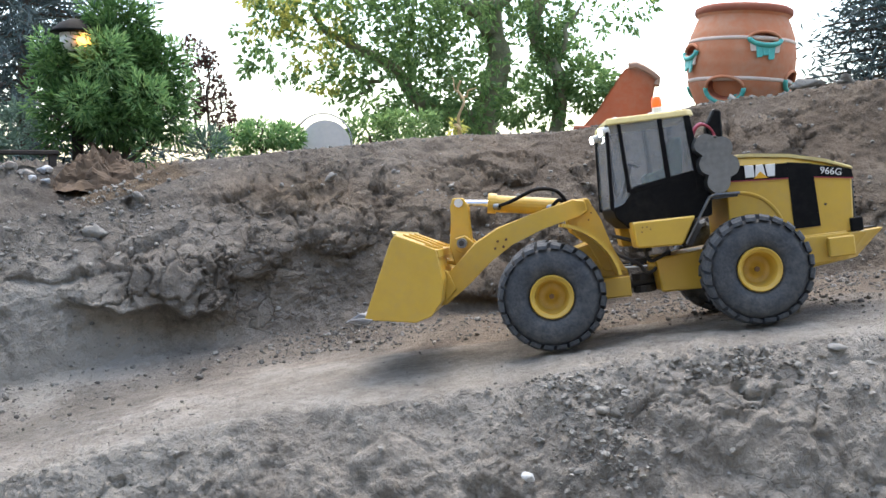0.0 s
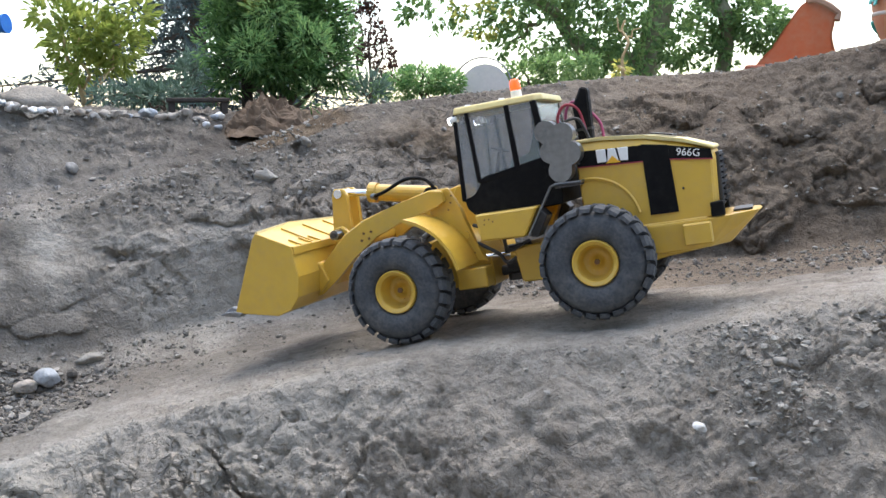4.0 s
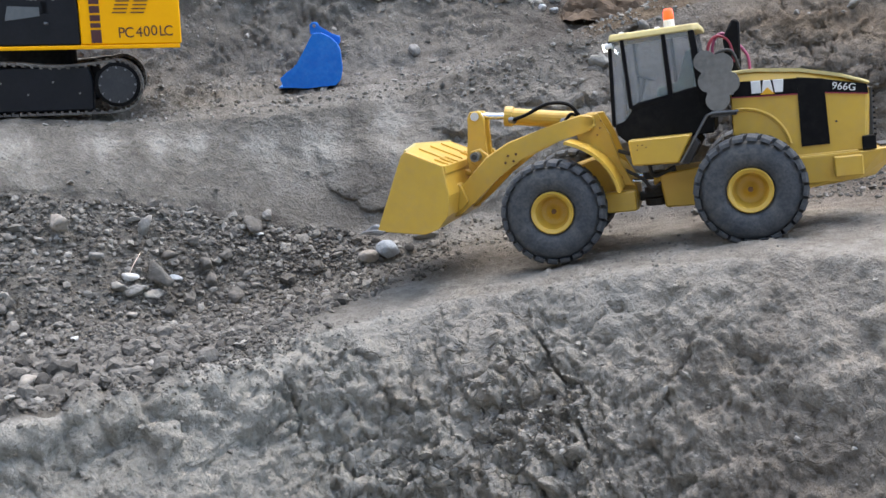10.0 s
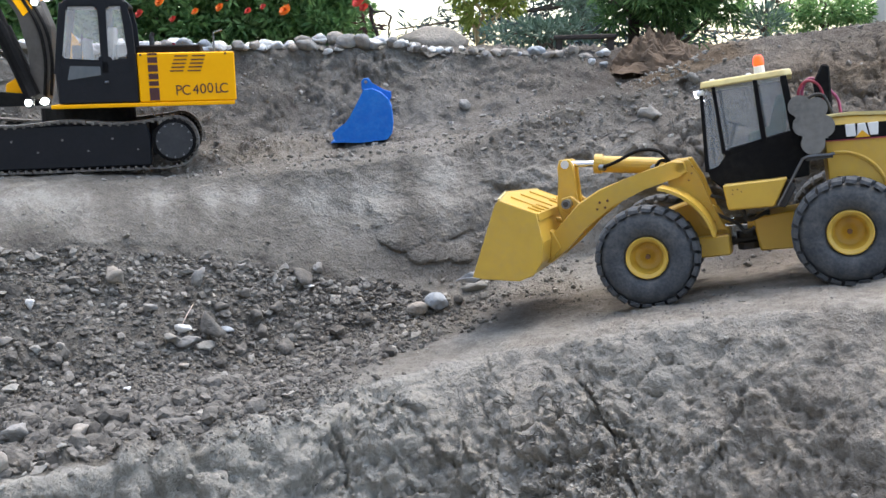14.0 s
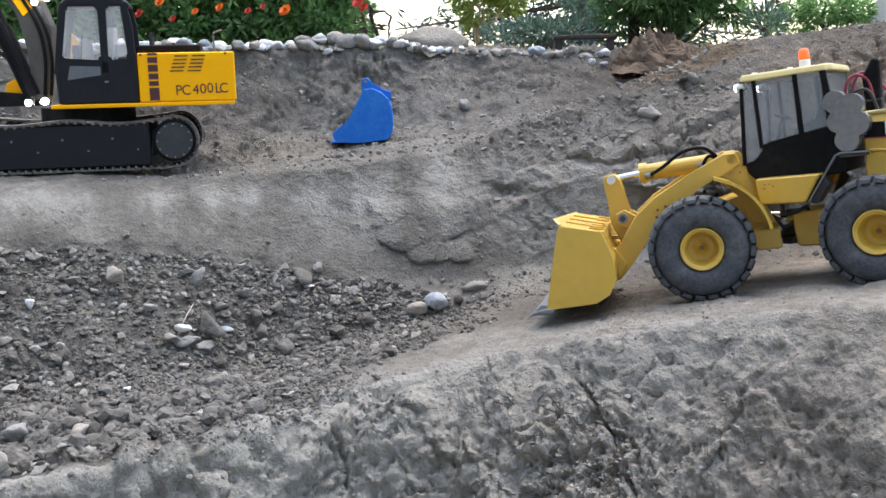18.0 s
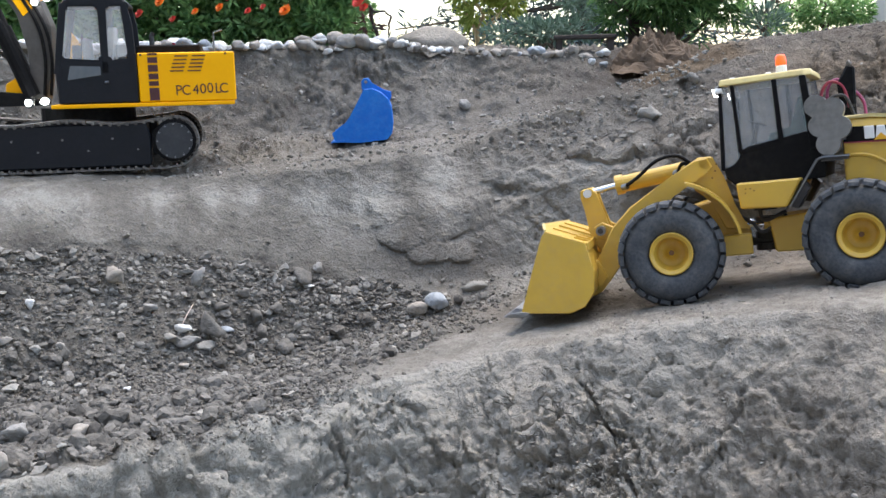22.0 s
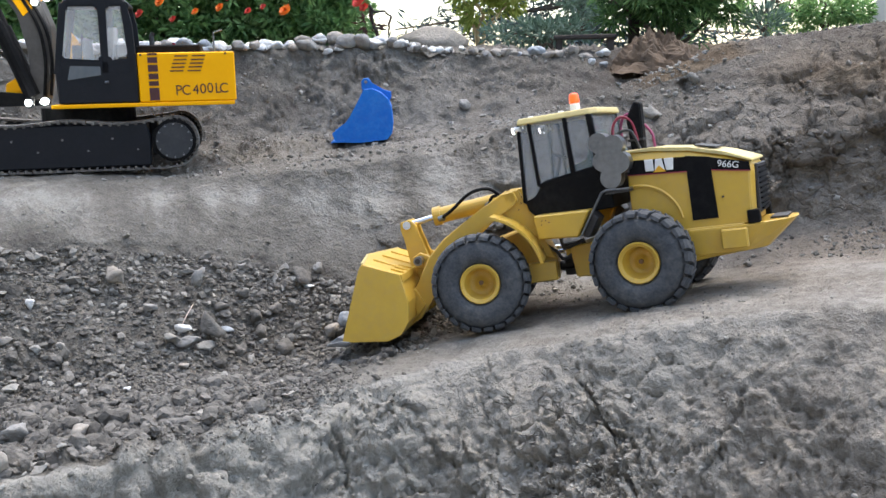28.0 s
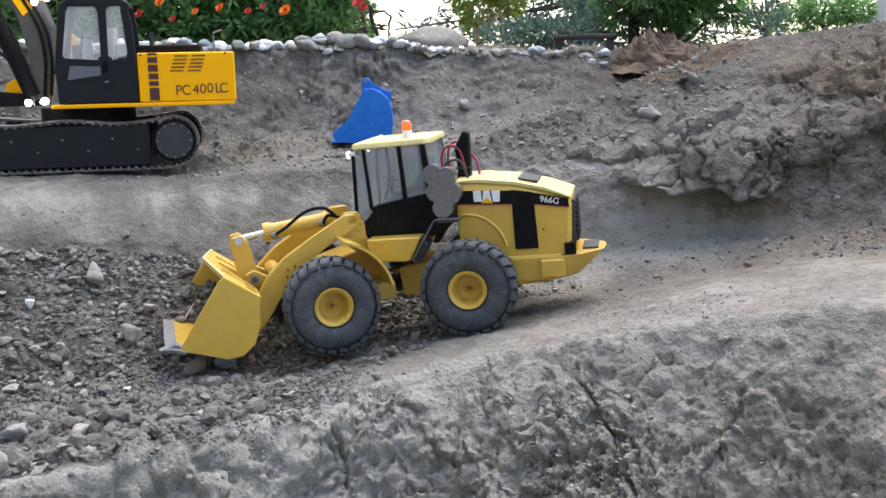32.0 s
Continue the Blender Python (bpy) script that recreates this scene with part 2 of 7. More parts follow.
def earth_material():
    """Dug earth: pale compacted dust, grey-brown dry soil and darker loose soil, by the kind of ground, with grain at four scales."""
    m = bpy.data.materials.new("dug_earth")
    m.use_nodes = True
    nt = m.node_tree
    bs = nt.nodes["Principled BSDF"]
    bs.inputs["Roughness"].default_value = 0.95
    bs.inputs["Specular IOR Level"].default_value = 0.2
    co, at_ = nt.nodes.new("ShaderNodeTexCoord"), nt.nodes.new("ShaderNodeAttribute")
    at_.attribute_name = "dry"

    def tex(scale, detail, rough=0.55):
        n = nt.nodes.new("ShaderNodeTexNoise")
        n.inputs["Scale"].default_value, n.inputs["Detail"].default_value, n.inputs["Roughness"].default_value = scale, detail, rough
        nt.links.new(co.outputs["Object"], n.inputs["Vector"])
        return n.outputs[0]

    def calc(kind, a, b):
        n = nt.nodes.new("ShaderNodeMath")
        n.operation = kind
        for k, v in enumerate((a, b)):
            if isinstance(v, float):
                n.inputs[k].default_value = v
            else:
                nt.links.new(v, n.inputs[k])
        return n.outputs[0]

    broad, mid, fine, grit = tex(2.6, 4), tex(13, 6), tex(70, 6, 0.65), tex(320, 4, 0.7)
    tone = calc("ADD", at_.outputs["Fac"], calc("MULTIPLY", calc("SUBTRACT", broad, 0.5), 0.5))
    tone = calc("ADD", tone, calc("MULTIPLY", calc("SUBTRACT", mid, 0.5), 0.85))
    tone = calc("ADD", tone, calc("MULTIPLY", calc("SUBTRACT", fine, 0.5), 0.75))
    tone = calc("ADD", tone, calc("MULTIPLY", calc("SUBTRACT", grit, 0.5), 0.6))
    ramp = nt.nodes.new("ShaderNodeValToRGB")
    el = ramp.color_ramp.elements
    el[0].position, el[0].color = 0.0, (0.072, 0.066, 0.059, 1)
    el[1].position, el[1].color = 1.0, (0.335, 0.325, 0.298, 1)
    for pos, col in ((0.3, (0.124, 0.115, 0.103, 1)), (0.6, (0.188, 0.178, 0.16, 1)), (0.8, (0.25, 0.24, 0.218, 1))):
        e = el.new(pos)
        e.color = col
    nt.links.new(tone, ramp.inputs[0])
    mix, soil = nt.nodes.new("ShaderNodeMix"), nt.nodes.new("ShaderNodeAttribute")
    soil.attribute_name = "brown"
    mix.data_type, mix.blend_type = "RGBA", "MULTIPLY"
    hue = nt.nodes.new("ShaderNodeValToRGB")
    hue.color_ramp.elements[0].position, hue.color_ramp.elements[0].color = 0.15, (1.0, 0.982, 0.962, 1)
    hue.color_ramp.elements[1].position, hue.color_ramp.elements[1].color = 1.5 / 1.5, (1.0, 0.785, 0.595, 1)
    e = hue.color_ramp.elements.new(0.5)
    e.color = (1.01, 0.940, 0.892, 1)
    nt.links.new(calc("ADD", soil.outputs["Fac"], calc("MULTIPLY", calc("SUBTRACT", tex(4.5, 4), 0.5), 0.4)), hue.inputs[0])
    mix.inputs[0].default_value = 1.0
    nt.links.new(ramp.outputs[0], mix.inputs[6])
    nt.links.new(hue.outputs[0], mix.inputs[7])
    nt.links.new(mix.outputs[2], bs.inputs["Base Color"])
    crumb = nt.nodes.new("ShaderNodeTexVoronoi")
    crumb.inputs["Scale"].default_value = 210
    nt.links.new(co.outputs["Object"], crumb.inputs["Vector"])
    pebbly = calc("MULTIPLY", crumb.outputs[0], calc("MULTIPLY", mid, -0.55))
    # hairline cracks in the crust, in patches
    wob, lay = nt.nodes.new("ShaderNodeTexNoise"), nt.nodes.new("ShaderNodeVectorMath")
    wob.inputs["Scale"].default_value, wob.inputs["Detail"].default_value = 30, 5
    nt.links.new(co.outputs["Object"], wob.inputs["Vector"])
    lay.operation = "MULTIPLY_ADD"
    lay.inputs[1].default_value = (0.05, 0.05, 0.05)
    nt.links.new(wob.outputs[1], lay.inputs[0])
    nt.links.new(co.outputs["Object"], lay.inputs[2])
    split = nt.nodes.new("ShaderNodeTexVoronoi")
    split.feature = "DISTANCE_TO_EDGE"
    split.inputs["Scale"].default_value = 24
    nt.links.new(lay.outputs[0], split.inputs["Vector"])
    line = calc("MAXIMUM", calc("SUBTRACT", 1.0, calc("MULTIPLY", split.outputs[0], 28.0)), 0.0)
    where = calc("MINIMUM", calc("MAXIMUM", calc("MULTIPLY", calc("SUBTRACT", tex(5.5, 3), 0.47), 9.0), 0.0), 1.0)
    shell = nt.nodes.new("ShaderNodeAttribute")
    shell.attribute_name = "crust"
    crust = calc("MULTIPLY", calc("MULTIPLY", line, where), calc("MULTIPLY", shell.outputs["Fac"], -1.7))
    height = calc("ADD", calc("ADD", calc("ADD", crust, pebbly), calc("MULTIPLY", fine, 1.35)), calc("ADD", calc("MULTIPLY", grit, 0.8), mid))
    b = nt.nodes.new("ShaderNodeBump")
    b.inputs["Strength"].default_value, b.inputs["Distance"].default_value = 0.9, 0.006
    nt.links.new(height, b.inputs["Height"])
    nt.links.new(b.outputs[0], bs.inputs["Normal"])
    return m


EARTH = earth_material()


# ---- the ground: one sheet in bearing and distance round the camera's stand ----
BEARINGS = [-30, -22.5, -15, -7.5, 0, 7.5, 15, 22.5, 30, 37.5, 45, 52.5, 60]
# each line of the ground: distance and elevation seen from the stand, bearing by bearing
CREST_R = [1.15, 1.08, 1.03, 1.0, 1.01, 1.03, 1.05, 1.08, 1.12, 1.09, 0.98, 0.95, 0.95]
CREST_E = [-7.0, -8.2, -9.4, -10.9, -12.2, -12.9, -13.8, -15.2, -16.6, -18.0, -19.6, -20.4, -20.2]
# the upper edge of the pale driven lane, and the upper edge of the loose soil
LANE_E = [-5.0, -6.9, -8.0, -9.1, -9.8, -10.5, -11.9, -13.7, -15.2, -17.4, -19.8, -21.0, -21.0]
SOIL_E = [-4.3, -5.0, -6.2, -7.4, -8.0, -8.9, -10.2, -12.2, -13.8, -11.4, -9.4, -8.4, -8.0]
RAMP_R = [1.36, 1.42, 1.37, 1.35, 1.35, 1.41, 1.45, 1.44, 1.44, 1.41, 1.31, 1.28, 1.28]
RAMP_E = [-5.2, -5.9, -7.4, -8.7, -9.5, -10.4, -11.6, -12.7, -14.0, -15.5, -16.6, -16.6, -16.5]
FOOT_R = [1.55, 1.6, 1.58, 1.55, 1.53, 1.55, 1.57, 1.55, 1.5, 1.5, 1.5, 1.5, 1.5]
FOOT_E = [-4.3, -5.0, -6.4, -7.6, -7.9, -8.8, -9.5, -11.0, -12.2, -11.9, -9.9, -9.0, -8.7]
FACE_R = [1.72, 1.72, 1.7, 1.68, 1.66, 1.59, 1.59, 1.58, 1.56, 1.58, 1.56, 1.56, 1.56]
FACE_E = [0.0, 0.0, -0.5, -1.5, -2.0, -3.5, -4.5, -6.5, -8.0, -8.2, -7.5, -7.0, -6.8]
TOP_R = [1.95, 1.95, 1.95, 1.95, 1.9, 1.8, 1.8, 1.72, 1.65, 1.62, 1.62, 1.62, 1.62]
TOP_E = [5.4, 5.0, 4.0, 2.7, 2.3, 1.6, 0.8, -1.9, -4.7, -5.6, -6.0, -5.8, -5.7]
SHELF_R = [2.3, 2.3, 2.3, 2.3, 2.3, 2.2, 2.1, 1.95, 1.95, 1.98, 2.0, 2.0, 2.0]
SHELF_E = [5.0, 4.6, 3.7, 2.4, 2.0, 1.2, -0.3, -2.8, -3.2, -3.8, -4.1, -4.2, -4.2]
BACK_R = [2.8, 2.8, 2.8, 2.8, 2.8, 2.5, 2.3, 2.15, 2.12, 2.12, 2.12, 2.12, 2.12]
BACK_E = [4.2, 3.9, 3.3, 2.1, 1.7, 1.0, 0.4, 0.4, 0.9, 1.2, 1.3, 1.4, 1.4]


COUNTS = [3, 14, 50, 60, 50, 62, 46, 60, 64, 50, 40, 18, 8, 8, 6]  # rows between one line and the next


def lattice(p, seed):
    """A fixed random value from 0 to 1 for each whole-number place."""
    h = (p[..., 0] * 374761393 + p[..., 1] * 668265263 + p[..., 2] * 2147483647 + seed * 974711) & 0xFFFFFFFF
    h = ((h ^ (h >> 13)) * 1274126177) & 0xFFFFFFFF
    return ((h ^ (h >> 16)) & 0xFFFF) / 65535.0


def smooth_noise(p, seed=0):
    """Value noise from -1 to 1 at the points p."""
    base = np.floor(p).astype(np.int64)
    f = p - base
    f = f * f * (3 - 2 * f)
    total = 0.0
    for k in range(8):
        o = np.array([k & 1, k >> 1 & 1, k >> 2 & 1])
        total = total + np.prod(np.where(o, f, 1 - f), -1) * lattice(base + o, seed)
    return total * 2 - 1


def rough_noise(p, octaves=4, seed=0):
    return sum(smooth_noise(p * 2.03**k, seed + k) * 0.52**k for k in range(octaves))


def cells(p, seed=0):
    """Distance to the nearest and to the second-nearest of scattered seeds."""
    base = np.floor(p).astype(np.int64)
    near, second = np.full(len(p), 9.0), np.full(len(p), 9.0)
    for i in range(-1, 2):
        for j in range(-1, 2):
            for k in range(-1, 2):
                c = base + np.array([i, j, k])
                spot = c + np.stack([lattice(c, seed + s) for s in (1, 2, 3)], -1)
                d = np.linalg.norm(spot - p, axis=-1)
                second = np.where(d < near, near, np.minimum(second, d))
                near = np.minimum(near, d)
    return near, second


def facets(p, seed=0):
    """Broken blocks: each cell a tilted plane at a height of its own; and the distance to the next block's edge."""
    base = np.floor(p).astype(np.int64)
    near, second, flat = np.full(len(p), 9.0), np.full(len(p), 9.0), np.zeros(len(p))
    for i in range(-1, 2):
        for j in range(-1, 2):
            for k in range(-1, 2):
                c = base + np.array([i, j, k])
                off = p - c - np.stack([lattice(c, seed + s) for s in (1, 2, 3)], -1)
                d = np.linalg.norm(off, axis=-1)
                tilt = np.stack([lattice(c, seed + s) for s in (4, 5, 6)], -1) - 0.5
                plane = 0.9 * (lattice(c, seed + 7) - 0.5) + 1.5 * (off * tilt).sum(-1)
                first = d < near
                second = np.where(first, near, np.minimum(second, d))
                flat = np.where(first, plane, flat)
                near = np.minimum(near, d)
    return flat, second - near


def ring(r, e, az):
    """A line of the ground at the bearings az, carried on level and round behind the stand."""
    rr, ee = np.interp(az, BEARINGS, r), np.interp(az, BEARINGS, e)
    k = np.exp(-((np.arange(-14, 15) / 6.0) ** 2))
    pad = lambda v: np.convolve(np.r_[[v[0]] * 14, v, [v[-1]] * 14], k / k.sum(), "valid")
    return pad(rr), pad(rr * np.tan(np.radians(ee)))


def build_ground():
    fine = np.arange(-32, 63, 0.095)
    az = np.r_[np.arange(-180, -32, 4.0), fine, np.arange(63, 180, 4.0)]
    crest_r, crest_z = ring(CREST_R, CREST_E, az)
    lines = [(0.02 + 0 * az, -0.80 + 0 * az), (0.45 + 0 * az, -0.78 + 0 * az), (crest_r * 0.68, crest_z - 0.36),
             (crest_r * 0.83, crest_z - 0.185), (crest_r * 0.925, crest_z - 0.07), (crest_r, crest_z)]
    for r, e in ((RAMP_R, RAMP_E), (FOOT_R, FOOT_E), (FACE_R, FACE_E), (TOP_R, TOP_E), (SHELF_R, SHELF_E), (BACK_R, BACK_E)):
        lines.append(ring(r, e, az))
    lines += [(3.4 + 0 * az, 0.05 + 0 * az), (9 + 0 * az, 0.0 * az), (60 + 0 * az, -0.3 + 0 * az), (900 + 0 * az, -3 + 0 * az)]
    # behind and beside the stand the dug ground runs out into a level yard
    s = np.clip(np.maximum(az - 62, -31 - az) / 45, 0, 1)
    away = s * s * (3 - 2 * s)
    lines = [(lr, (1 - away) * lz + away * (-0.79 - 0.002 * n)) for n, (lr, lz) in enumerate(lines)]
    #        roughness: lump size (m) and height, fine height, at each line
    lumps = [0.0, 0.02, 0.028, 0.022, 0.016, 0.005, 0.0016, 0.006, 0.022, 0.018, 0.009, 0.016, 0.02, 0.05, 0.5, 2]
    fines = [0.004, 0.006, 0.006, 0.0055, 0.005, 0.0028, 0.0010, 0.004, 0.006, 0.006, 0.004, 0.006, 0.01, 0.0, 0.0, 0.0]
    dryness = [0.5, 0.55, 0.6, 0.66, 0.72, 0.86, 0.80, 0.60, 0.50, 0.46, 0.55, 0.48, 0.45, 0.4, 0.3, 0.3]
    rows, amp, fine_amp, dry = [], [], [], []
    for n, count in enumerate(COUNTS):
        for s in np.arange(count) / count:
            rows.append([(1 - s) * a + s * b for a, b in zip(lines[n], lines[n + 1])])
            amp.append((1 - s) * lumps[n] + s * lumps[n + 1])
            fine_amp.append((1 - s) * fines[n] + s * fines[n + 1])
            dry.append((1 - s) * dryness[n] + s * dryness[n + 1])
    rows, amp, fine_amp = np.array(rows), np.array(amp), np.array(fine_amp)
    k = np.exp(-((np.arange(-9, 10) / 4.0) ** 2))
    k /= k.sum()
    edge = 17
    for c in range(2):  # round the edges of the profile
        soft = np.apply_along_axis(lambda v: np.convolve(v, k, "same"), 0, rows[:, c])
        rows[edge:-50, c] = soft[edge:-50]
    r, z = rows[:, 0], rows[:, 1]
    a = np.radians(az)
    p = np.stack([-np.sin(a) * r, np.cos(a) * r, z], -1)
    base = p.copy()
    du, dv = np.gradient(p, axis=0), np.gradient(p, axis=1)
    nor = np.cross(dv, du)
    nor /= np.linalg.norm(nor, axis=-1, keepdims=True) + 1e-9
    nor *= np.sign(nor[..., 2:] + 1e-6)
    q = p.reshape(-1, 3)
    warp = q + 0.03 * np.stack([rough_noise(q * 9, 3, s) for s in (20, 30, 40)], -1)
    block, gap = facets(warp * 21 + 0.35 * rough_noise(q * 30, 3, 60)[:, None], 11)
    chip, chip_gap = facets(q * 58 + 0.5 * rough_noise(q * 60, 2, 19)[:, None], 17)
    k1, k2 = cells(warp * np.array([6.0, 6.0, 8.0]), 23)
    broken = np.clip((rough_noise(q * 5.0, 3, 71) - 0.12) * 3.0, 0, 1)  # where the crust has cracked into clods
    clods = broken * (block + 0.25 - 0.6 * np.clip(1 - gap / 0.12, 0, 1))
    crack = np.clip(1 - (k2 - k1) / 0.03, 0, 1) * np.clip((rough_noise(q * 4.1, 2, 83) - 0.15) * 4, 0, 1)
    pitted = -np.abs(rough_noise(warp * 11, 3, 37)) - 0.5 * np.abs(rough_noise(warp * 25, 3, 38))  # rounded crust with sharp creases
    big = 0.7 * rough_noise(q * 5, 3, 3) + 0.85 * pitted + 0.8 * clods - 0.4 * crack
    crumb, crumb_gap = facets(q * 115 + 0.5 * rough_noise(q * 120, 2, 29)[:, None], 27)
    crumbly = np.clip(0.55 + 1.1 * rough_noise(q * 7, 3, 59), 0.12, 1.3)
    small = 0.9 * (chip - 0.3 * np.clip(1 - chip_gap / 0.15, 0, 1)) * (0.15 + broken) + 0.55 * crumbly * (crumb - 0.3 * np.clip(1 - crumb_gap / 0.2, 0, 1)) + 0.6 * rough_noise(q * 60, 4, 9) - 0.4 * np.abs(rough_noise(q * 34, 3, 44))
    at_row = np.arange(len(amp))
    level = np.cumsum(COUNTS)
    az_, el_ = np.broadcast_to(az, r.shape), np.degrees(np.arctan2(z, r))
    jog = rough_noise(q * 22, 3, 91).reshape(r.shape)
    jog2 = rough_noise(q * 22, 3, 97).reshape(r.shape)
    far_bank = (at_row[:, None] > level[5]) & (at_row[:, None] < level[8] + 25)
    near_bank = at_row[:, None] < level[4] + 6
    # the bank's face under the shelf is scraped smooth, the ramp's upper wall is lumpy and undercut
    scraped = np.clip((az[None] - 25) / 7, 0, 1) * np.clip((at_row[:, None] - level[6] + 6) / 12, 0, 1) * np.clip((level[8] + 12 - at_row[:, None]) / 14, 0, 1)
    rubble = np.clip((az[None] - 35) / 5, 0, 1) * np.clip((at_row[:, None] - level[4] - 8) / 10, 0, 1) * np.clip((level[6] + 10 - at_row[:, None]) / 14, 0, 1)
    amp2 = amp[:, None] * (1 - 0.72 * scraped) * np.where(far_bank, 0.36 + 0.2 * np.clip((az[None] - 4) / 10, 0, 1), 1.0) * np.where(near_bank, 1 - 0.45 * np.clip((az[None] - 4) / 10, 0, 1), 1.0) + 0.010 * rubble
    fine2 = fine_amp[:, None] * (1 - 0.5 * scraped) * np.where(far_bank, 0.72, 1.0) * np.where(near_bank, 0.95 + 0.45 * np.clip((az[None] - 2) / 14, 0, 1), 1.0)
    d = (big.reshape(r.shape) * amp2 + small.reshape(r.shape) * fine2) * (1 - 0.8 * away)
    # crusted lumps that stand out of the far bank towards the stand, with dust-filled hollows under them
    out, hollow = np.zeros(r.shape), np.zeros(r.shape)
    sway, sway2 = rough_noise(q * 8, 3, 93).reshape(r.shape), rough_noise(q * 8, 3, 99).reshape(r.shape)
    slab, slab_gap = facets(warp * 12 + 0.2 * rough_noise(q * 40, 3, 61)[:, None], 47)
    for a0, e0, wa, we, h in ((22.0, -4.8, 2.2, 1.0, 0.010), (9.8, -3.6, 2.0, 1.9, 0.022), (5.6, -2.2, 2.4, 1.7, 0.024), (9.2, -0.2, 2.4, 1.2, 0.022),
                              (1.1, -0.6, 3.6, 2.6, 0.022), (-2.8, 0.7, 3.6, 1.6, 0.026), (-5.4, -2.9, 2.9, 2.6, 0.014), (0.5, -3.6, 3.3, 2.4, 0.016), (-7.0, -5.2, 3.9, 1.7, 0.020), (-1.8, -6.1, 2.9, 1.3, 0.018),
                              (-10.5, 0.6, 3.6, 2.0, 0.028), (-13.5, -2.4, 3.2, 2.4, 0.016), (-17.0, 1.6, 3.2, 2.2, 0.028), (-21.0, -1.5, 3.4, 2.6, 0.018), (32.7, -8.2, 2.6, 1.6, 0.012), (31.8, -10.1, 2.0, 1.0, 0.010)):
        rho = ((az_ - a0 + 1.3 * sway + 0.5 * jog) / wa) ** 2 + ((el_ - e0 + 1.0 * sway2 + 0.4 * jog2) / we) ** 2
        out = np.maximum(out, far_bank * h * np.sqrt(np.clip(1 - rho**2.4, 0, 1)))
    # one broad crusted slope flares out over an undercut, with a stepped side
    under = np.interp(az_ + 0.5 * jog, (4, 7, 11, 11.9, 12.7, 14.4, 15.6, 18.5, 20.1, 21.5), (-3.2, -4.2, -5.2, -6.6, -7.7, -7.9, -7.5, -7.6, -7.0, -6.5)) + 0.45 * jog2 + 0.25 * sway2
    crown = np.interp(az_, (8, 11, 15, 18, 21), (1.0, 1.0, -0.1, -1.5, -2.8))
    flare = np.clip((crown - el_) / (crown - under), 0, 1) ** 0.9 * np.clip((el_ - under) / (0.45 + 0.5 * np.clip(sway2, 0, 1)), 0, 1)
    flare *= np.clip((20.3 - az_ - 0.5 * jog + 0.8 * sway) / 0.7, 0, 1) * np.interp(az_ + 0.4 * jog2, (4.5, 7.5, 11.6, 12.6), (0, 0.16, 0.30, 1.0))
    out = np.maximum(out, far_bank * 0.047 * flare)
    for a0, e0, wa, we, h in ((14.6, -8.6, 4.6, 0.8, 0.012), (5.4, -6.7, 4.6, 1.2, 0.012), (-3.4, -7.7, 6.5, 0.8, 0.014), (27.5, -7.2, 1.5, 0.8, 0.026), (17.2, -1.5, 0.7, 0.6, 0.03)):
        rho = ((az_ - a0 + 0.7 * jog) / wa) ** 2 + ((el_ - e0 + 0.5 * jog2) / we) ** 2
        hollow += far_bank * h * np.exp(-1.5 * rho)
    crusty = near_bank * np.clip((az[None] - 6) / 10, 0.25, 1) * np.clip((level[4] - 4 - at_row[:, None]) / 18, 0, 1)
    d = d + crusty * (0.0075 * slab + 0.006 * block + 0.0022 * chip - 0.006 * np.clip(1 - slab_gap / 0.05, 0, 1) * np.clip(0.5 + 1.5 * sway.reshape(-1), 0, 1)).reshape(r.shape)
    d = d * (1 - 0.4 * near_bank * np.clip((az[None] - 36) / 5, 0, 1))
    brow = np.clip((np.interp(az, BEARINGS, TOP_E)[None] - 0.3 - el_) / 1.6, 0, 1)
    d = d * (1 - 0.5 * (1 - brow) * far_bank * np.clip((az[None] - 2) / 4, 0, 1) * np.clip((24 - az[None]) / 4, 0, 1))
    out = out * brow
    standing = np.clip(out / 0.02, 0, 1) * (1 - 0.85 * np.clip((az[None] - 25) / 4, 0, 1))
    d = d * (1 - 0.55 * standing) + standing * (0.012 * slab - 0.009 * np.clip(1 - slab_gap / 0.07, 0, 1) + 0.006 * block - 0.003 * np.clip(1 - gap / 0.1, 0, 1)).reshape(r.shape)
    out = out - hollow
    for a0, e0, wa, we, h in ((11.7, -18.6, 1.7, 1.4, -0.018), (3.0, -16.4, 2.6, 1.6, 0.009), (-3.5, -16.8, 2.2, 1.2, 0.009), (33.5, -20.5, 3.0, 2.4, 0.010), (25.3, -20.0, 2.6, 2.4, 0.010), (30.8, -22.5, 2.2, 1.8, 0.009), (24.2, -23.6, 1.3, 1.0, 0.010), (-18.0, -14.5, 3.2, 2.4, 0.012), (46.9, -21.1, 1.5, 1.8, 0.022), (49.3, -21.7, 1.6, 1.6, 0.018), (44.9, -22.6, 1.1, 1.3, 0.018), (52.9, -21.3, 3.4, 1.1, 0.018), (43.6, -20.6, 1.8, 1.1, 0.014), (40.2, -20.6, 2.1, 2.0, 0.018), (36.0, -20.3, 2.9, 2.6, 0.013)):
        rho = ((az_ - a0 + 1.0 * jog) / wa) ** 2 + ((el_ - e0 + 1.0 * jog2) / we) ** 2
        d += near_bank * h * (1 - np.clip(rho, 0, 1) ** 2)
    c1, c2 = cells(q * 27 + 0.8 * np.stack([rough_noise(q * 30, 3, s) for s in (121, 131, 141)], -1), 33)
    net = np.clip(1 - (c2 - c1) / 0.06, 0, 1).reshape(r.shape)
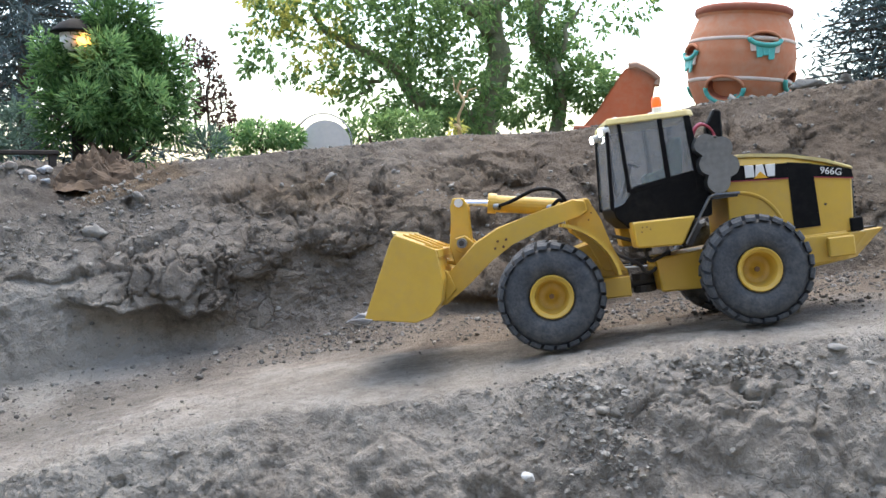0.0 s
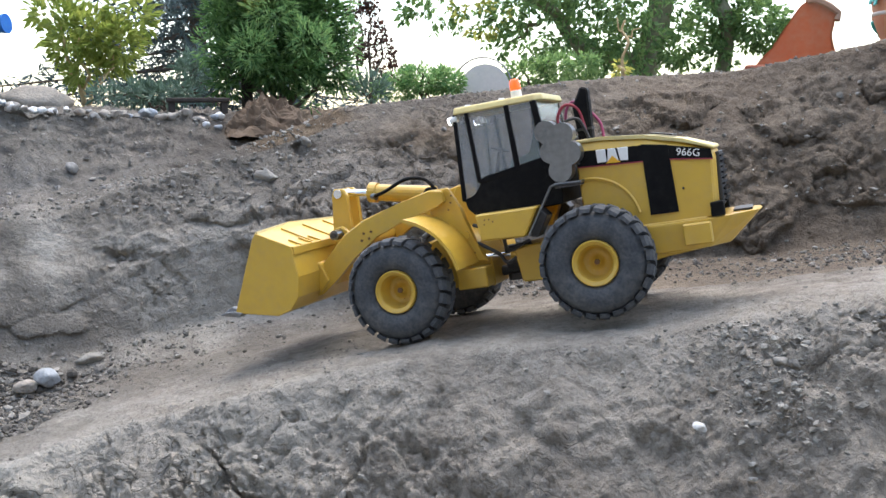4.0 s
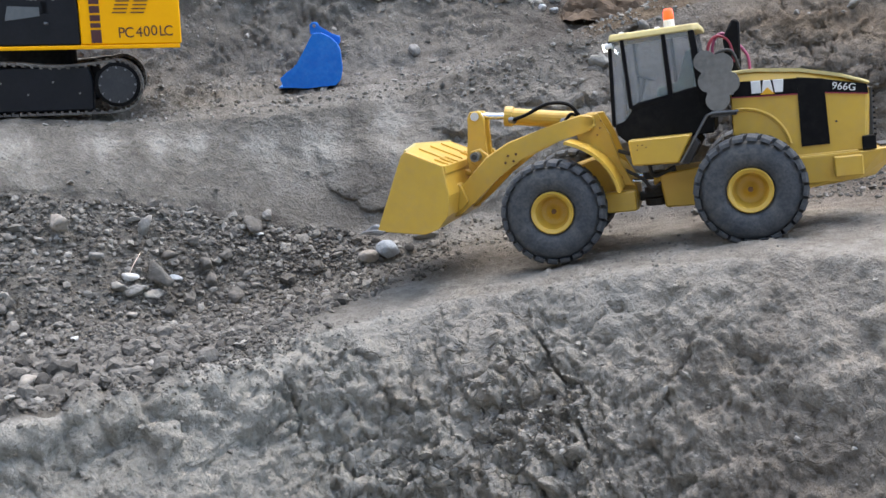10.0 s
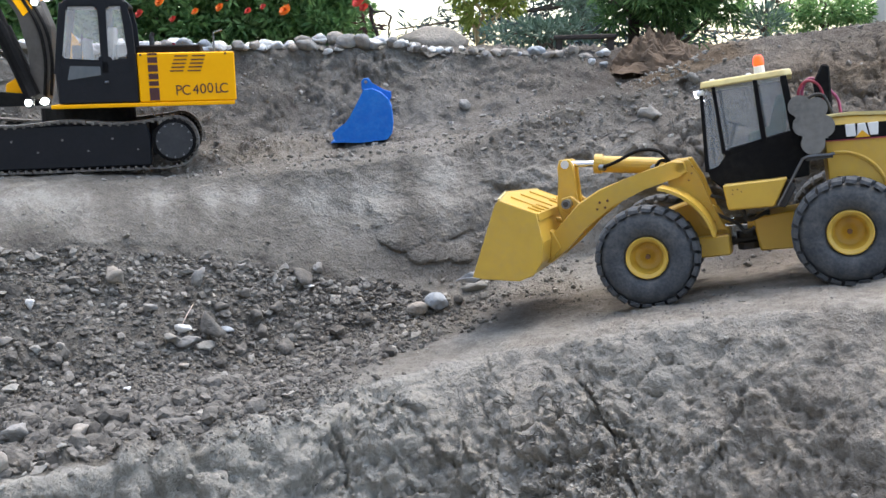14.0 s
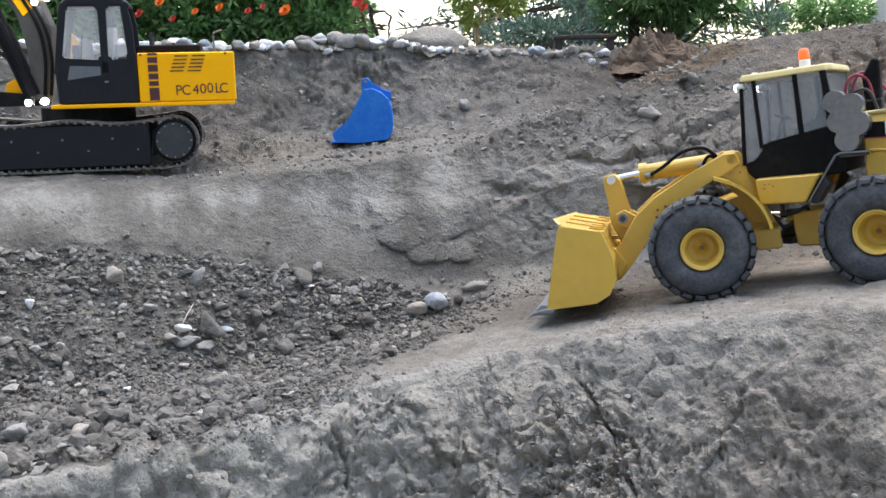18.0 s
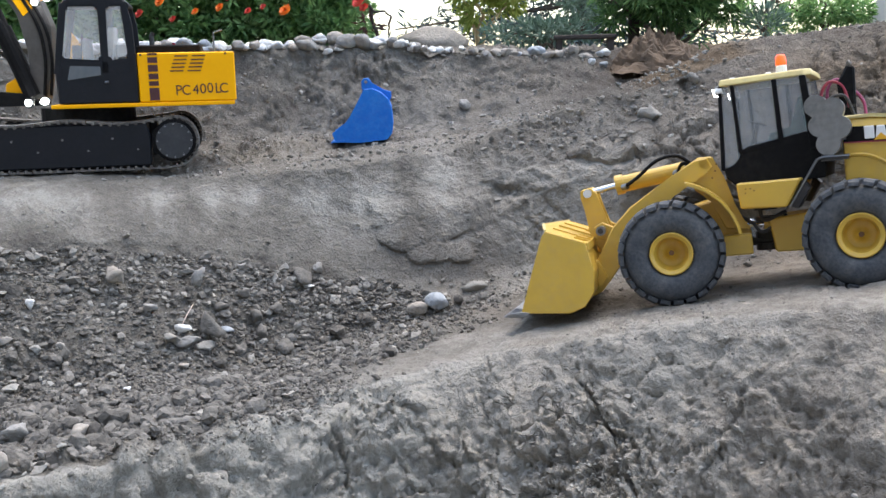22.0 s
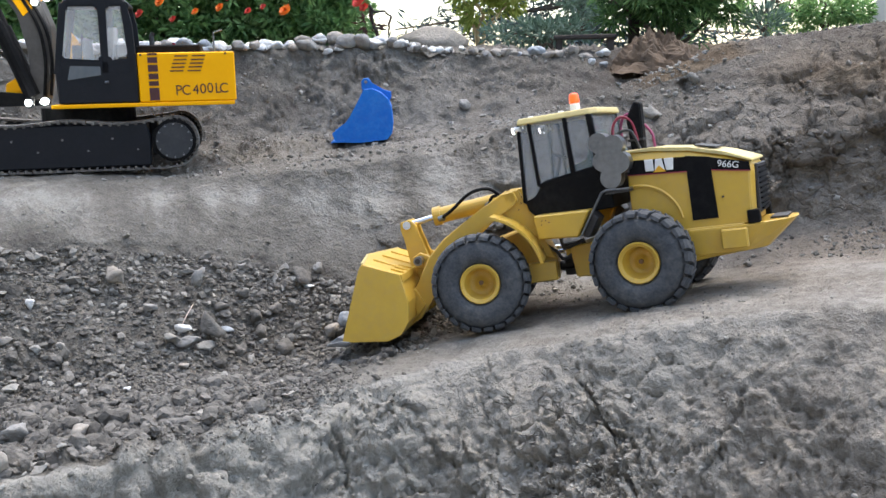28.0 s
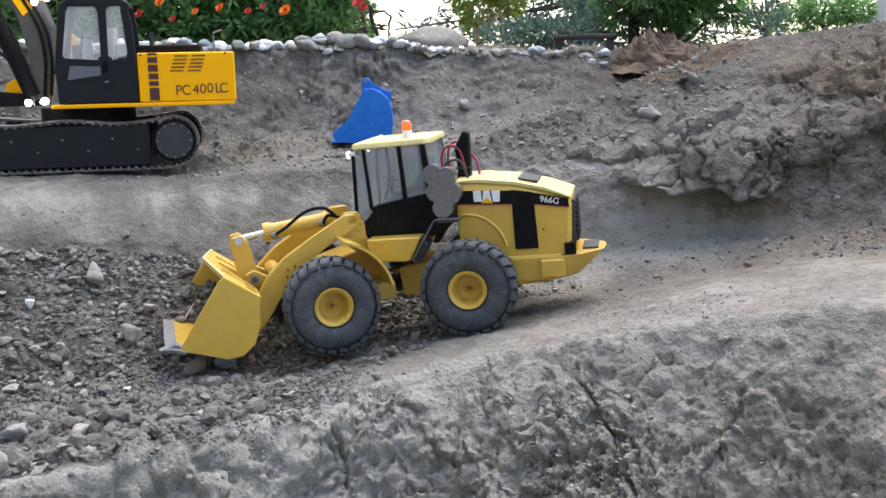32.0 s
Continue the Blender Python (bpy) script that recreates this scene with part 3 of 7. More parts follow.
    # long open cracks: bearing and elevation along each, its depth, whether in the near bank
    shake, shake2, ease = (rough_noise(q * 55, 3, s).reshape(r.shape) for s in (101, 107, 113))
    for line, deep, near_side in ((((23.5, -17.4), (22.6, -19.3), (20.9, -20.5), (20.1, -21.6), (20.4, -22.6), (19.9, -24.1)), 0.034, 1), (((28.4, -16.9), (28.8, -18.7), (29.1, -20.9)), 0.009, 1),
                                  (((30.4, -22.1), (30.2, -23.6), (29.2, -24.5)), 0.012, 1), (((37.6, -20.8), (37.2, -22.3), (37.0, -23.4)), 0.026, 1), (((26.6, -24.0), (24.5, -23.6), (23.4, -22.5), (22.0, -21.9)), 0.012, 1), (((20.6, -21.2), (18.6, -22.0), (17.4, -21.6)), 0.010, 1),
                                  (((12.8, -3.5), (12.4, -5.0), (12.0, -6.8)), 0.030, 0), (((11.5, -1.4), (9.1, -1.6), (7.9, -2.7), (6.8, -3.8), (5.4, -4.7)), 0.024, 0), (((7.7, 0.8), (7.6, -0.6), (8.1, -1.6)), 0.018, 0), (((3.8, -0.8), (3.7, -3.2)), 0.018, 0)):
        reach = 9.0 + 0 * az_
        x, y = az_ + 0.3 * jog + 0.25 * shake, el_ + 0.3 * jog2 + 0.25 * shake2
        for (xa, ya), (xb, yb) in zip(line, line[1:]):
            s = np.clip(((x - xa) * (xb - xa) + (y - ya) * (yb - ya)) / ((xb - xa) ** 2 + (yb - ya) ** 2), 0, 1)
            reach = np.minimum(reach, np.hypot(x - xa - s * (xb - xa), y - ya - s * (yb - ya)))
        side = near_bank if near_side else far_bank
        d -= side * deep * 0.55 * np.clip(0.9 + 0.9 * ease, 0.1, 1.5) * np.clip(1 - reach / 0.11, 0, 1)
        d -= side * min(deep, 0.02) * 0.45 * net * np.exp(-((reach / (0.9 if near_side else 0.6)) ** 2))
    p = p - np.stack([p[..., 0] / r, p[..., 1] / r, 0 * r], -1) * out[..., None]
    p = p + nor * d[..., None]
    nr, na = r.shape
    idx = np.arange(nr * na).reshape(nr, na)
    right = np.roll(idx, -1, axis=1)
    quads = np.stack([idx[:-1], idx[1:], right[1:], right[:-1]], -1).reshape(-1, 4)
    me = bpy.data.meshes.new("ground")
    me.from_pydata(p.reshape(-1, 3).tolist(), [], quads.tolist())
    me.polygons.foreach_set("use_smooth", [True] * len(me.polygons))
    # pale dust on the driven lane, darker ground behind it, dark loose soil in the pit, a pale dusty face under the
    # shelf
    band = np.arange(nr)[:, None] - level[4]
    ragged = el_ + 0.35 * jog + 0.2 * shake
    lane_e, soil_e = np.interp(az, BEARINGS, LANE_E)[None], np.interp(az, BEARINGS, SOIL_E)[None]
    loose = np.clip((ragged - lane_e) / 0.7 + 0.5, 0, 1) * np.clip((soil_e - ragged) / 0.9 + 0.5, 0, 1) * (band > -14)
    deep = loose * np.clip((az[None] - 26) / 9, 0, 1)
    face = np.clip((az[None] - 24) / 8, 0, 1) * np.exp(-(((band - 190) / 38.0) ** 2))
    tone = np.array(dry)[:, None] + 0 * az[None] + 0.26 * face + 0.27 * np.clip((az[None] - 9) / 9, 0, 1) * (band < 0) - 0.12 * np.clip((az[None] - 39) / 5, 0, 1) * (band < 6) + 0.10 * np.clip((6 - az[None]) / 8, 0, 1) * (band < -4) - 0.20 * np.clip((4 - az[None]) / 10, 0, 1) * (band > 56)
    tone = tone * (1 - 0.85 * loose) + loose * (0.42 - 0.16 * deep - 0.08 * np.clip((9 - az[None]) / 9, 0, 1))
    # shadow under the shrub, over dark topsoil, put into the ground's tone
    tone = tone - 0.30 * np.clip((az[None] - 14) / 4, 0, 1) * np.clip((26 - az[None]) / 4, 0, 1) * np.clip((band - 226) / 14, 0, 1)
    # the lane runs out in grey gravel towards the pit, with a tongue of dark gravel at its end; pale dust has run down the face
    tone = tone - 0.16 * np.clip((az[None] - 25) / 8, 0, 1) * (1 - loose) * ((band > -4) & (band < 70)) - 0.36 * np.exp(-(((az_ - 39.6 + 0.5 * jog) / 2.3) ** 2) - ((el_ + 17.5 + 0.4 * jog2) / 0.9) ** 2) - 0.32 * np.exp(-(((az_ - 49) / 6.0) ** 2) - ((el_ + 18.2 + 0.4 * jog2) / 1.3) ** 2)
    runs = rough_noise(np.stack([az_ * 0.55, el_ * 0.10, 0 * az_], -1).reshape(-1, 3), 4, 151).reshape(r.shape)
    tone = tone + 0.34 * runs * face
    tone = tone + 0.12 * np.exp(-(((az_ - 23) / 7) ** 2)) * ((band > 100) & (band < 215))
    tone = tone + 0.30 * np.clip((az_ - 15 + jog) / 4, 0, 1) * np.clip((29 - az_) / 4, 0, 1) * np.clip((-5.2 - el_ + 0.4 * jog2) / 1.2, 0, 1) * np.clip((el_ + 11.5) / 1.0, 0, 1) * far_bank
    tone = tone + 0.22 * np.clip((az_ - 27) / 5, 0, 1) * np.clip((el_ + 5.5) / 1.5, 0, 1) * far_bank
    # dust drifted below the lumps, its tone paled further against their shade
    tone = tone + 0.26 * np.clip((az[None] - 6) / 6, 0, 1) * np.clip((30 - az[None]) / 6, 0, 1) * np.exp(-(((el_ - soil_e - 1.0) / 1.3) ** 2)) * far_bank
    tone = tone * (1 - away) + 0.5 * away
    me.attributes.new("dry", "FLOAT", "POINT").data.foreach_set("value", tone.reshape(-1).astype(np.float32))
    # browner topsoil by the shrub and on the ramp's upper wall, grey clay elsewhere
    brown = 0.30 + 0.16 * np.clip((20 - az_) / 8, 0, 1) + 0.32 * np.clip((14 - az_) / 16, 0, 1) * (at_row[:, None] > level[5] - 10) - 0.2 * np.clip((az_ - 26) / 10, 0, 1) + 2.2 * np.exp(-(((az_ - 17.8) / 2.6) ** 2)) * np.exp(-(((el_ + 0.2) / 1.3) ** 2)) * (at_row[:, None] > level[8] - 12) + 0.35 * np.exp(-(((az_ - 9) / 5) ** 2) - ((el_ + 0.9) / 1.1) ** 2) * far_bank
    brown = brown * (1 - away) + 0.4 * away
    brown = np.where(r > 3.2, 0.4, brown)
    me.attributes.new("brown", "FLOAT", "POINT").data.foreach_set("value", brown.reshape(-1).astype(np.float32))
    crust = np.clip((az_ - 8) / 12, 0.25, 1) * near_bank * np.clip((level[4] - 8 - at_row[:, None]) / 25, 0, 1) + 0.8 * far_bank * np.exp(-(((az_ - 11) / 8) ** 2)) * np.clip((at_row[:, None] - level[6]) / 15, 0, 1)
    me.attributes.new("crust", "FLOAT", "POINT").data.foreach_set("value", crust.reshape(-1).astype(np.float32))
    me.materials.append(EARTH)
    ob = tagged(new("ground", me), "dry grey-brown dug earth with a ramp, banks and a pit", "ground", kind="structure")
    return ob, az, r, p


GROUND, G_AZ, G_R, G_P = build_ground()
# unseen wall added behind the stand to block sky light from the near bank
wall_bm = bmesh.new()
bmesh.ops.create_cube(wall_bm, size=1.0, matrix=Matrix.Translation((0, -2.6, 0.9)) @ Matrix.Diagonal((11.0, 0.25, 3.6, 1)))
wall_me = bpy.data.meshes.new("wall_south")
wall_bm.to_mesh(wall_me)
wall_bm.free()
wall_me.materials.append(PLASTER)
tagged(new("wall_south", wall_me), "plain unseen wall added behind the stand to shade the near bank", "wall", kind="structure")


def spot(az, r):
    """The place on the ground at a bearing and a distance from the stand."""
    j = int(np.argmin(np.abs(G_AZ - az)))
    i = int(np.argmin(np.abs(G_R[:, j] - r)))
    return Vector(G_P[i, j])


# ---- shaping helpers ----
def part(name, bm, mat, parent=None, label="", smooth=False):
    """Links a bmesh as one mesh object, under a thing or a part."""
    me = bpy.data.meshes.new(name)
    bmesh.ops.recalc_face_normals(bm, faces=bm.faces)
    bm.to_mesh(me)
    bm.free()
    me.materials.append(mat)
    if smooth:
        me.polygons.foreach_set("use_smooth", [True] * len(me.polygons))
    ob = new(name, me)
    ob.parent = parent
    if label:
        ob["label"] = label
    return ob


def bevelled(bm, width, segments=1):
    if width:
        bmesh.ops.bevel(bm, geom=list(bm.edges), offset=width, segments=segments, affect="EDGES", profile=0.5, clamp_overlap=True)
    return bm


def add_plate(bm, pts, y0, y1):
    """A flat shape of (x, z) corners with thickness from y0 to y1."""
    lo, hi = [bm.verts.new((x, y0, z)) for x, z in pts], [bm.verts.new((x, y1, z)) for x, z in pts]
    bm.faces.new(lo)
    bm.faces.new(hi[::-1])
    for i in range(len(pts)):
        j = (i + 1) % len(pts)
        bm.faces.new((lo[i], hi[i], hi[j], lo[j]))
    return bm


def plate(pts, y0, y1, bevel=0.0, segments=1):
    return bevelled(add_plate(bmesh.new(), pts, y0, y1), bevel, segments)


def add_box(bm, x0, x1, y0, y1, z0, z1):
    bmesh.ops.create_cube(bm, size=1.0, matrix=Matrix.Translation(((x0 + x1) / 2, (y0 + y1) / 2, (z0 + z1) / 2)) @ Matrix.Diagonal((x1 - x0, y1 - y0, z1 - z0, 1)))
    return bm


def box(x0, x1, y0, y1, z0, z1, bevel=0.0, segments=1):
    return bevelled(add_box(bmesh.new(), x0, x1, y0, y1, z0, z1), bevel, segments)


def add_rod(bm, a, b, r, r2=None, segments=14):
    a, b = Vector(a), Vector(b)
    m = Matrix.Translation((a + b) / 2) @ (b - a).to_track_quat("Z", "Y").to_matrix().to_4x4()
    bmesh.ops.create_cone(bm, cap_ends=True, segments=segments, radius1=r, radius2=r if r2 is None else r2, depth=(b - a).length, matrix=m)
    return bm


def rod(a, b, r, r2=None, segments=14):
    return add_rod(bmesh.new(), a, b, r, r2, segments)


def add_pipe(bm, pts, radii, segments=8):
    """A round tube through the points, with a radius at each."""
    pts = [Vector(p) for p in pts]
    rings, side = [], None
    for i, p in enumerate(pts):
        way = (pts[min(i + 1, len(pts) - 1)] - pts[max(i - 1, 0)]).normalized()
        side = (way.orthogonal() if side is None else side - way * side.dot(way)).normalized()
        up, r = way.cross(side), float(radii[i] if hasattr(radii, "__len__") else radii)
        rings.append([bm.verts.new(p + r * (math.cos(a) * side + math.sin(a) * up)) for a in np.arange(segments) * math.tau / segments])
    for a, b in zip(rings, rings[1:]):
        for i in range(segments):
            j = (i + 1) % segments
            bm.faces.new((a[i], a[j], b[j], b[i]))
    bm.faces.new(rings[0][::-1])
    bm.faces.new(rings[-1])
    return bm


def pipe(pts, radii, segments=8):
    return add_pipe(bmesh.new(), pts, radii, segments)


def bow(points, n=14):
    """A smooth line through a few points."""
    p = [Vector(q) for q in points]
    p = [2 * p[0] - p[1], *p, 2 * p[-1] - p[-2]]
    out = []
    for i in range(1, len(p) - 2):
        for s in np.arange(n) / n:
            out.append(0.5 * (2 * p[i] + (p[i + 1] - p[i - 1]) * s + (2 * p[i - 1] - 5 * p[i] + 4 * p[i + 1] - p[i + 2]) * s * s + (3 * p[i] - p[i - 1] - 3 * p[i + 1] + p[i + 2]) * s**3))
    return out + [p[-2]]


def add_lathe(bm, profile, segments=40, sign=1, closed=True, scale=1.0):
    """Turns a profile of (radius, y) about the y axis."""
    rings = [[bm.verts.new((scale * r * math.sin(a), sign * y, scale * r * math.cos(a))) for a in np.arange(segments) * math.tau / segments] for r, y in profile]
    for a, b in zip(rings, rings[1:]):
        for i in range(segments):
            j = (i + 1) % segments
            bm.faces.new((a[i], a[j], b[j], b[i]))
    for r in (rings[0], rings[-1]) if closed else ():
        bm.faces.new(r)
    return bm


def lathe(profile, segments=40, sign=1, closed=True, scale=1.0):
    return add_lathe(bmesh.new(), profile, segments, sign, closed, scale)


def lettering(text, size, mat, parent, m, name="lettering", thick=0.0004, spread=1.0):
    cu = bpy.data.curves.new(name, "FONT")
    cu.body, cu.size, cu.extrude, cu.align_x, cu.space_character = text, size, thick, "CENTER", spread
    tmp = new(name + "_outline", cu)
    me = bpy.data.meshes.new_from_object(tmp.evaluated_get(bpy.context.evaluated_depsgraph_get()))
    bpy.data.objects.remove(tmp)
    me.materials.clear()
    me.materials.append(mat)
    ob = new(name, me)
    ob.parent, ob.matrix_basis = parent, m
    return ob


# letters on a left flank: read from the left, so the text runs against x
FLANK = Matrix(((-1, 0, 0, 0), (0, 0, 1, 0), (0, 1, 0, 0), (0, 0, 0, 1)))


def on_flank(x, y, z, turn=0.0):
    return Matrix.Translation((x, y, z)) @ FLANK @ Matrix.Rotation(radians(turn), 4, "Z")


# ---- the wheel loader ----
# local axes: x ahead, y to its left, z up; the origin lies on the ground under the rear axle
LOADER_ROWS = [
    (0, 0.365, 1.199, -0.171, 2.6, -7.1, 3.2, -2.3, -0.2, 0.2),
    (0.5, 0.333, 1.186, -0.175, 0.9, -6.4, 2.6, -5.9, -0.2, 0.2),
    (1, 0.299, 1.179, -0.180, -0.2, -5.9, 2.5, -9.6, -0.2, 0.2),
    (1.5, 0.254, 1.173, -0.186, -0.2, -5.8, 2.6, -12.0, -0.2, 0.2),
    (2, 0.209, 1.167, -0.191, 1.2, -6.5, 2.4, -13.2, -0.2, 0.2),
    (2.5, 0.155, 1.163, -0.197, 3.6, -7.5, 1.6, -13.4, -0.2, 0.2),
    (3, 0.107, 1.161, -0.203, 6.4, -8.4, 0.8, -12.4, -0.2, 0.2),
    (3.5, 0.056, 1.160, -0.208, 8.9, -9.2, 0.4, -9.5, -0.2, 0.2),
    (4, 0.014, 1.167, -0.215, 9.4, -9.5, 0.4, -2.5, -0.2, 0.2),
    (4.5, -0.027, 1.174, -0.223, 10.0, -9.9, 0.5, 4.6, -0.2, 0.2),
    (5, -0.069, 1.182, -0.230, 10.5, -10.2, 0.6, 11.6, -0.2, 0.2),
    (5.5, -0.111, 1.189, -0.237, 11.1, -10.5, 0.7, 18.7, -0.2, 0.2),
    (6, -0.142, 1.199, -0.244, 8.6, -10.3, 0.9, 20.8, -0.2, 0.2),
    (6.5, -0.172, 1.206, -0.250, 6.3, -10.0, 1.1, 21.6, -0.2, 0.2),
    (7, -0.195, 1.212, -0.254, 4.0, -9.7, 1.4, 20.7, -0.2, 0.2),
    (7.5, -0.210, 1.213, -0.257, 1.6, -9.4, 1.9, 18.6, -0.2, 0.2),
    (8, -0.215, 1.210, -0.259, -0.8, -9.2, 2.6, 15.8, -0.2, 0.2),
    (8.5, -0.215, 1.210, -0.259, -3.4, -9.1, 3.1, 12.6, -0.2, 0.2),
    (9, -0.217, 1.216, -0.261, -6.2, -8.9, 3.5, 8.9, -0.2, 0.2),
    (9.5, -0.221, 1.224, -0.265, -8.6, -8.5, 3.8, 5.8, -0.2, 0.2),
    (10, -0.234, 1.234, -0.270, -10.8, -8.1, 3.8, 2.8, -0.2, 0.2),
    (10.5, -0.251, 1.239, -0.274, -12.8, -7.9, 3.8, 0.6, -0.2, 0.2),
    (11, -0.253, 1.239, -0.274, -13.8, -8.0, 3.9, 0.0, -0.2, 0.2),
    (11.5, -0.240, 1.241, -0.272, -13.6, -8.2, 4.1, 0.4, -0.2, 0.2),
    (12, -0.230, 1.247, -0.271, -13.2, -8.2, 4.1, 0.3, -0.2, 0.2),
    (12.5, -0.220, 1.253, -0.269, -13.2, -8.1, 4.2, 0.3, -0.2, 0.2),
    (13, -0.207, 1.259, -0.267, -13.2, -8.2, 4.3, 0.5, -0.2, 0.2),
    (13.5, -0.199, 1.271, -0.266, -13.2, -8.3, 4.1, 0.2, -0.2, 0.2),
    (14, -0.195, 1.282, -0.264, -12.0, -8.6, 3.4, 1.6, -0.2, 0.2),
    (14.5, -0.165, 1.289, -0.259, -8.2, -9.4, 2.1, 6.3, -0.2, 0.2),
    (15, -0.115, 1.287, -0.250, -6.7, -8.6, 1.8, 7.6, -0.2, 0.2),
    (15.5, -0.065, 1.284, -0.242, -5.2, -7.9, 1.5, 8.9, -0.2, 0.2),
    (16, -0.016, 1.281, -0.234, -3.8, -7.2, 1.2, 10.1, -0.2, 0.2),
    (16.5, 0.034, 1.279, -0.226, -2.3, -6.4, 0.9, 11.4, -4.8, 4.8),
    (17, -0.040, 1.275, -0.239, -0.1, -6.5, 0.8, 13.5, -11.4, 11.4),
    (17.5, -0.096, 1.275, -0.250, 1.3, -7.2, 1.3, 16.3, -13.1, 7.1),
    (18, -0.145, 1.279, -0.259, 0.9, -7.8, 2.1, 19.3, -13.0, 1.0),
    (18.5, -0.189, 1.279, -0.269, -1.7, -7.6, 3.2, 21.0, -13.0, -2.0),
    (19, -0.227, 1.271, -0.274, -5.1, -7.1, 4.6, 19.7, -13.0, -2.0),
    (19.5, -0.198, 1.266, -0.270, -6.6, -7.4, 5.2, 16.4, -13.0, -2.0),
    (20, -0.133, 1.268, -0.259, -5.8, -8.0, 5.0, 13.3, -12.0, 4.0),
    (20.5, -0.089, 1.271, -0.249, -4.9, -8.2, 4.6, 11.0, -13.9, 7.9),
    (21, -0.068, 1.272, -0.246, -5.2, -8.2, 4.3, 8.8, -15.8, 11.8),
    (21.5, -0.109, 1.271, -0.253, -5.7, -8.0, 4.1, 8.4, -16.3, 11.8),
    (22, -0.171, 1.269, -0.266, -5.3, -7.6, 4.2, 11.5, -17.2, 12.2),
    (22.5, -0.229, 1.265, -0.277, -4.5, -7.5, 4.8, 17.0, -17.8, 8.8),
    (23, -0.290, 1.257, -0.289, -6.1, -8.0, 5.1, 21.4, -16.6, 7.6),
    (23.5, -0.380, 1.253, -0.301, -11.4, -8.0, 4.9, 21.4, -14.0, 1.0),
    (24, -0.401, 1.260, -0.306, -16.0, -7.4, 5.0, 17.6, -14.2, 2.2),
    (24.5, -0.335, 1.275, -0.299, -17.4, -6.7, 5.4, 12.6, -14.6, 3.3),
    (25, -0.279, 1.288, -0.290, -17.4, -6.5, 5.6, 9.7, -15.1, 4.5),
    (25.5, -0.280, 1.291, -0.286, -16.9, -6.8, 5.3, 6.8, -15.6, 5.6),
    (26, -0.313, 1.274, -0.291, -15.5, -7.3, 5.0, 8.4, -15.8, 7.3),
    (26.5, -0.344, 1.258, -0.296, -14.0, -7.8, 4.6, 9.1, -15.9, 8.9),
    (27, -0.375, 1.241, -0.300, -12.5, -8.3, 4.2, 9.6, -16.0, 10.5),
    (27.5, -0.406, 1.224, -0.305, -11.0, -8.9, 3.8, 10.1, -16.2, 12.2),
    (28, -0.406, 1.227, -0.305, -6.6, -9.1, 2.9, 15.4, -16.2, 12.2),
    (28.5, -0.406, 1.233, -0.304, -3.2, -9.6, 2.0, 19.2, -15.6, 10.6),
    (29, -0.391, 1.233, -0.304, -1.3, -9.2, 1.3, 22.3, -15.9, 9.9),
    (29.5, -0.434, 1.225, -0.308, -1.5, -8.3, 1.1, 24.6, -15.1, 4.1),
    (30, -0.470, 1.220, -0.314, -3.1, -8.2, 1.3, 25.5, -14.6, 5.6),
    (30.5, -0.481, 1.216, -0.318, -5.4, -8.4, 1.3, 25.6, -15.1, 9.1),
    (31, -0.526, 1.207, -0.326, -9.7, -7.5, 1.3, 25.5, -15.5, 14.5),
    (31.5, -0.590, 1.200, -0.336, -14.9, -6.0, 0.7, 25.8, -16.0, 22.0),
    (32, -0.649, 1.191, -0.345, -20.0, -4.2, -0.6, 26.9, -14.2, 25.2),
]
REAR = 0.002
BASE, WHEEL, AXLE_BACK, AXLE_FRONT = 0.228, 0.0612, 0.0628, 0.0590
ARM_PIVOT, BUCKET_PIVOT = (0.182, 0.157), (0.352, 0.078)


def build_lug(side):
    bm = bmesh.new()
    pts = [(0.0, 0.001, 0.0584), (0.0, 0.001, 0.0645), (0.0040, 0.0140, 0.0642), (0.0050, 0.0200, 0.0612), (0.0054, 0.0212, 0.0570), (0.0040, 0.0140, 0.0570)]
    ring_a = [bm.verts.new(Vector((x - 0.0058, y * side, z * 0.949))) for x, y, z in pts]
    ring_b = [bm.verts.new(Vector((x + 0.0052, y * side, z * 0.949))) for x, y, z in pts]
    bm.faces.new(ring_a)
    bm.faces.new(ring_b[::-1])
    for i in range(6):
        j = (i + 1) % 6
        bm.faces.new((ring_a[i], ring_b[i], ring_b[j], ring_a[j]))
    bmesh.ops.recalc_face_normals(bm, faces=bm.faces)
    me = bpy.data.meshes.new("tread_lug")
    bm.to_mesh(me)
    bm.free()
    me.materials.append(RUBBER)
    return me


TREAD = (build_lug(1), build_lug(-1))


def build_wheel(parent, sign):
    """Rim with its tyre; the outer face looks along y times sign."""
    rim = part("wheel", lathe([(0.0, 0.003), (0.0045, 0.003), (0.005, -0.001), (0.0155, -0.003), (0.0178, 0.0), (0.0200, 0.0135), (0.0208, 0.0165), (0.0222, 0.018),
                               (0.0240, 0.018), (0.0246, 0.0198), (0.0260, 0.0198), (0.0268, 0.0175), (0.0268, -0.016), (0.0, -0.016)], 44, sign, True, 0.93), YELLOW, parent, "yellow steel rim in a black tyre", True)
    part("tyre", lathe([(0.0258, 0.0145), (0.030, 0.0200), (0.038, 0.0222), (0.048, 0.0215), (0.0545, 0.0185), (0.0580, 0.0135), (0.0588, 0.0),
                        (0.0580, -0.0135), (0.0545, -0.0185), (0.042, -0.0220), (0.0258, -0.0145)], 60, sign, False, 0.949), RUBBER, rim, "dusty black rubber tyre with deep lugs", True)
    for lug, side, count in ((TREAD[0], 1, 24), (TREAD[1], -1, 24)):  # tread lugs, set in two staggered rows
        for k in range(count):
            ob = new("tread_lug", lug)
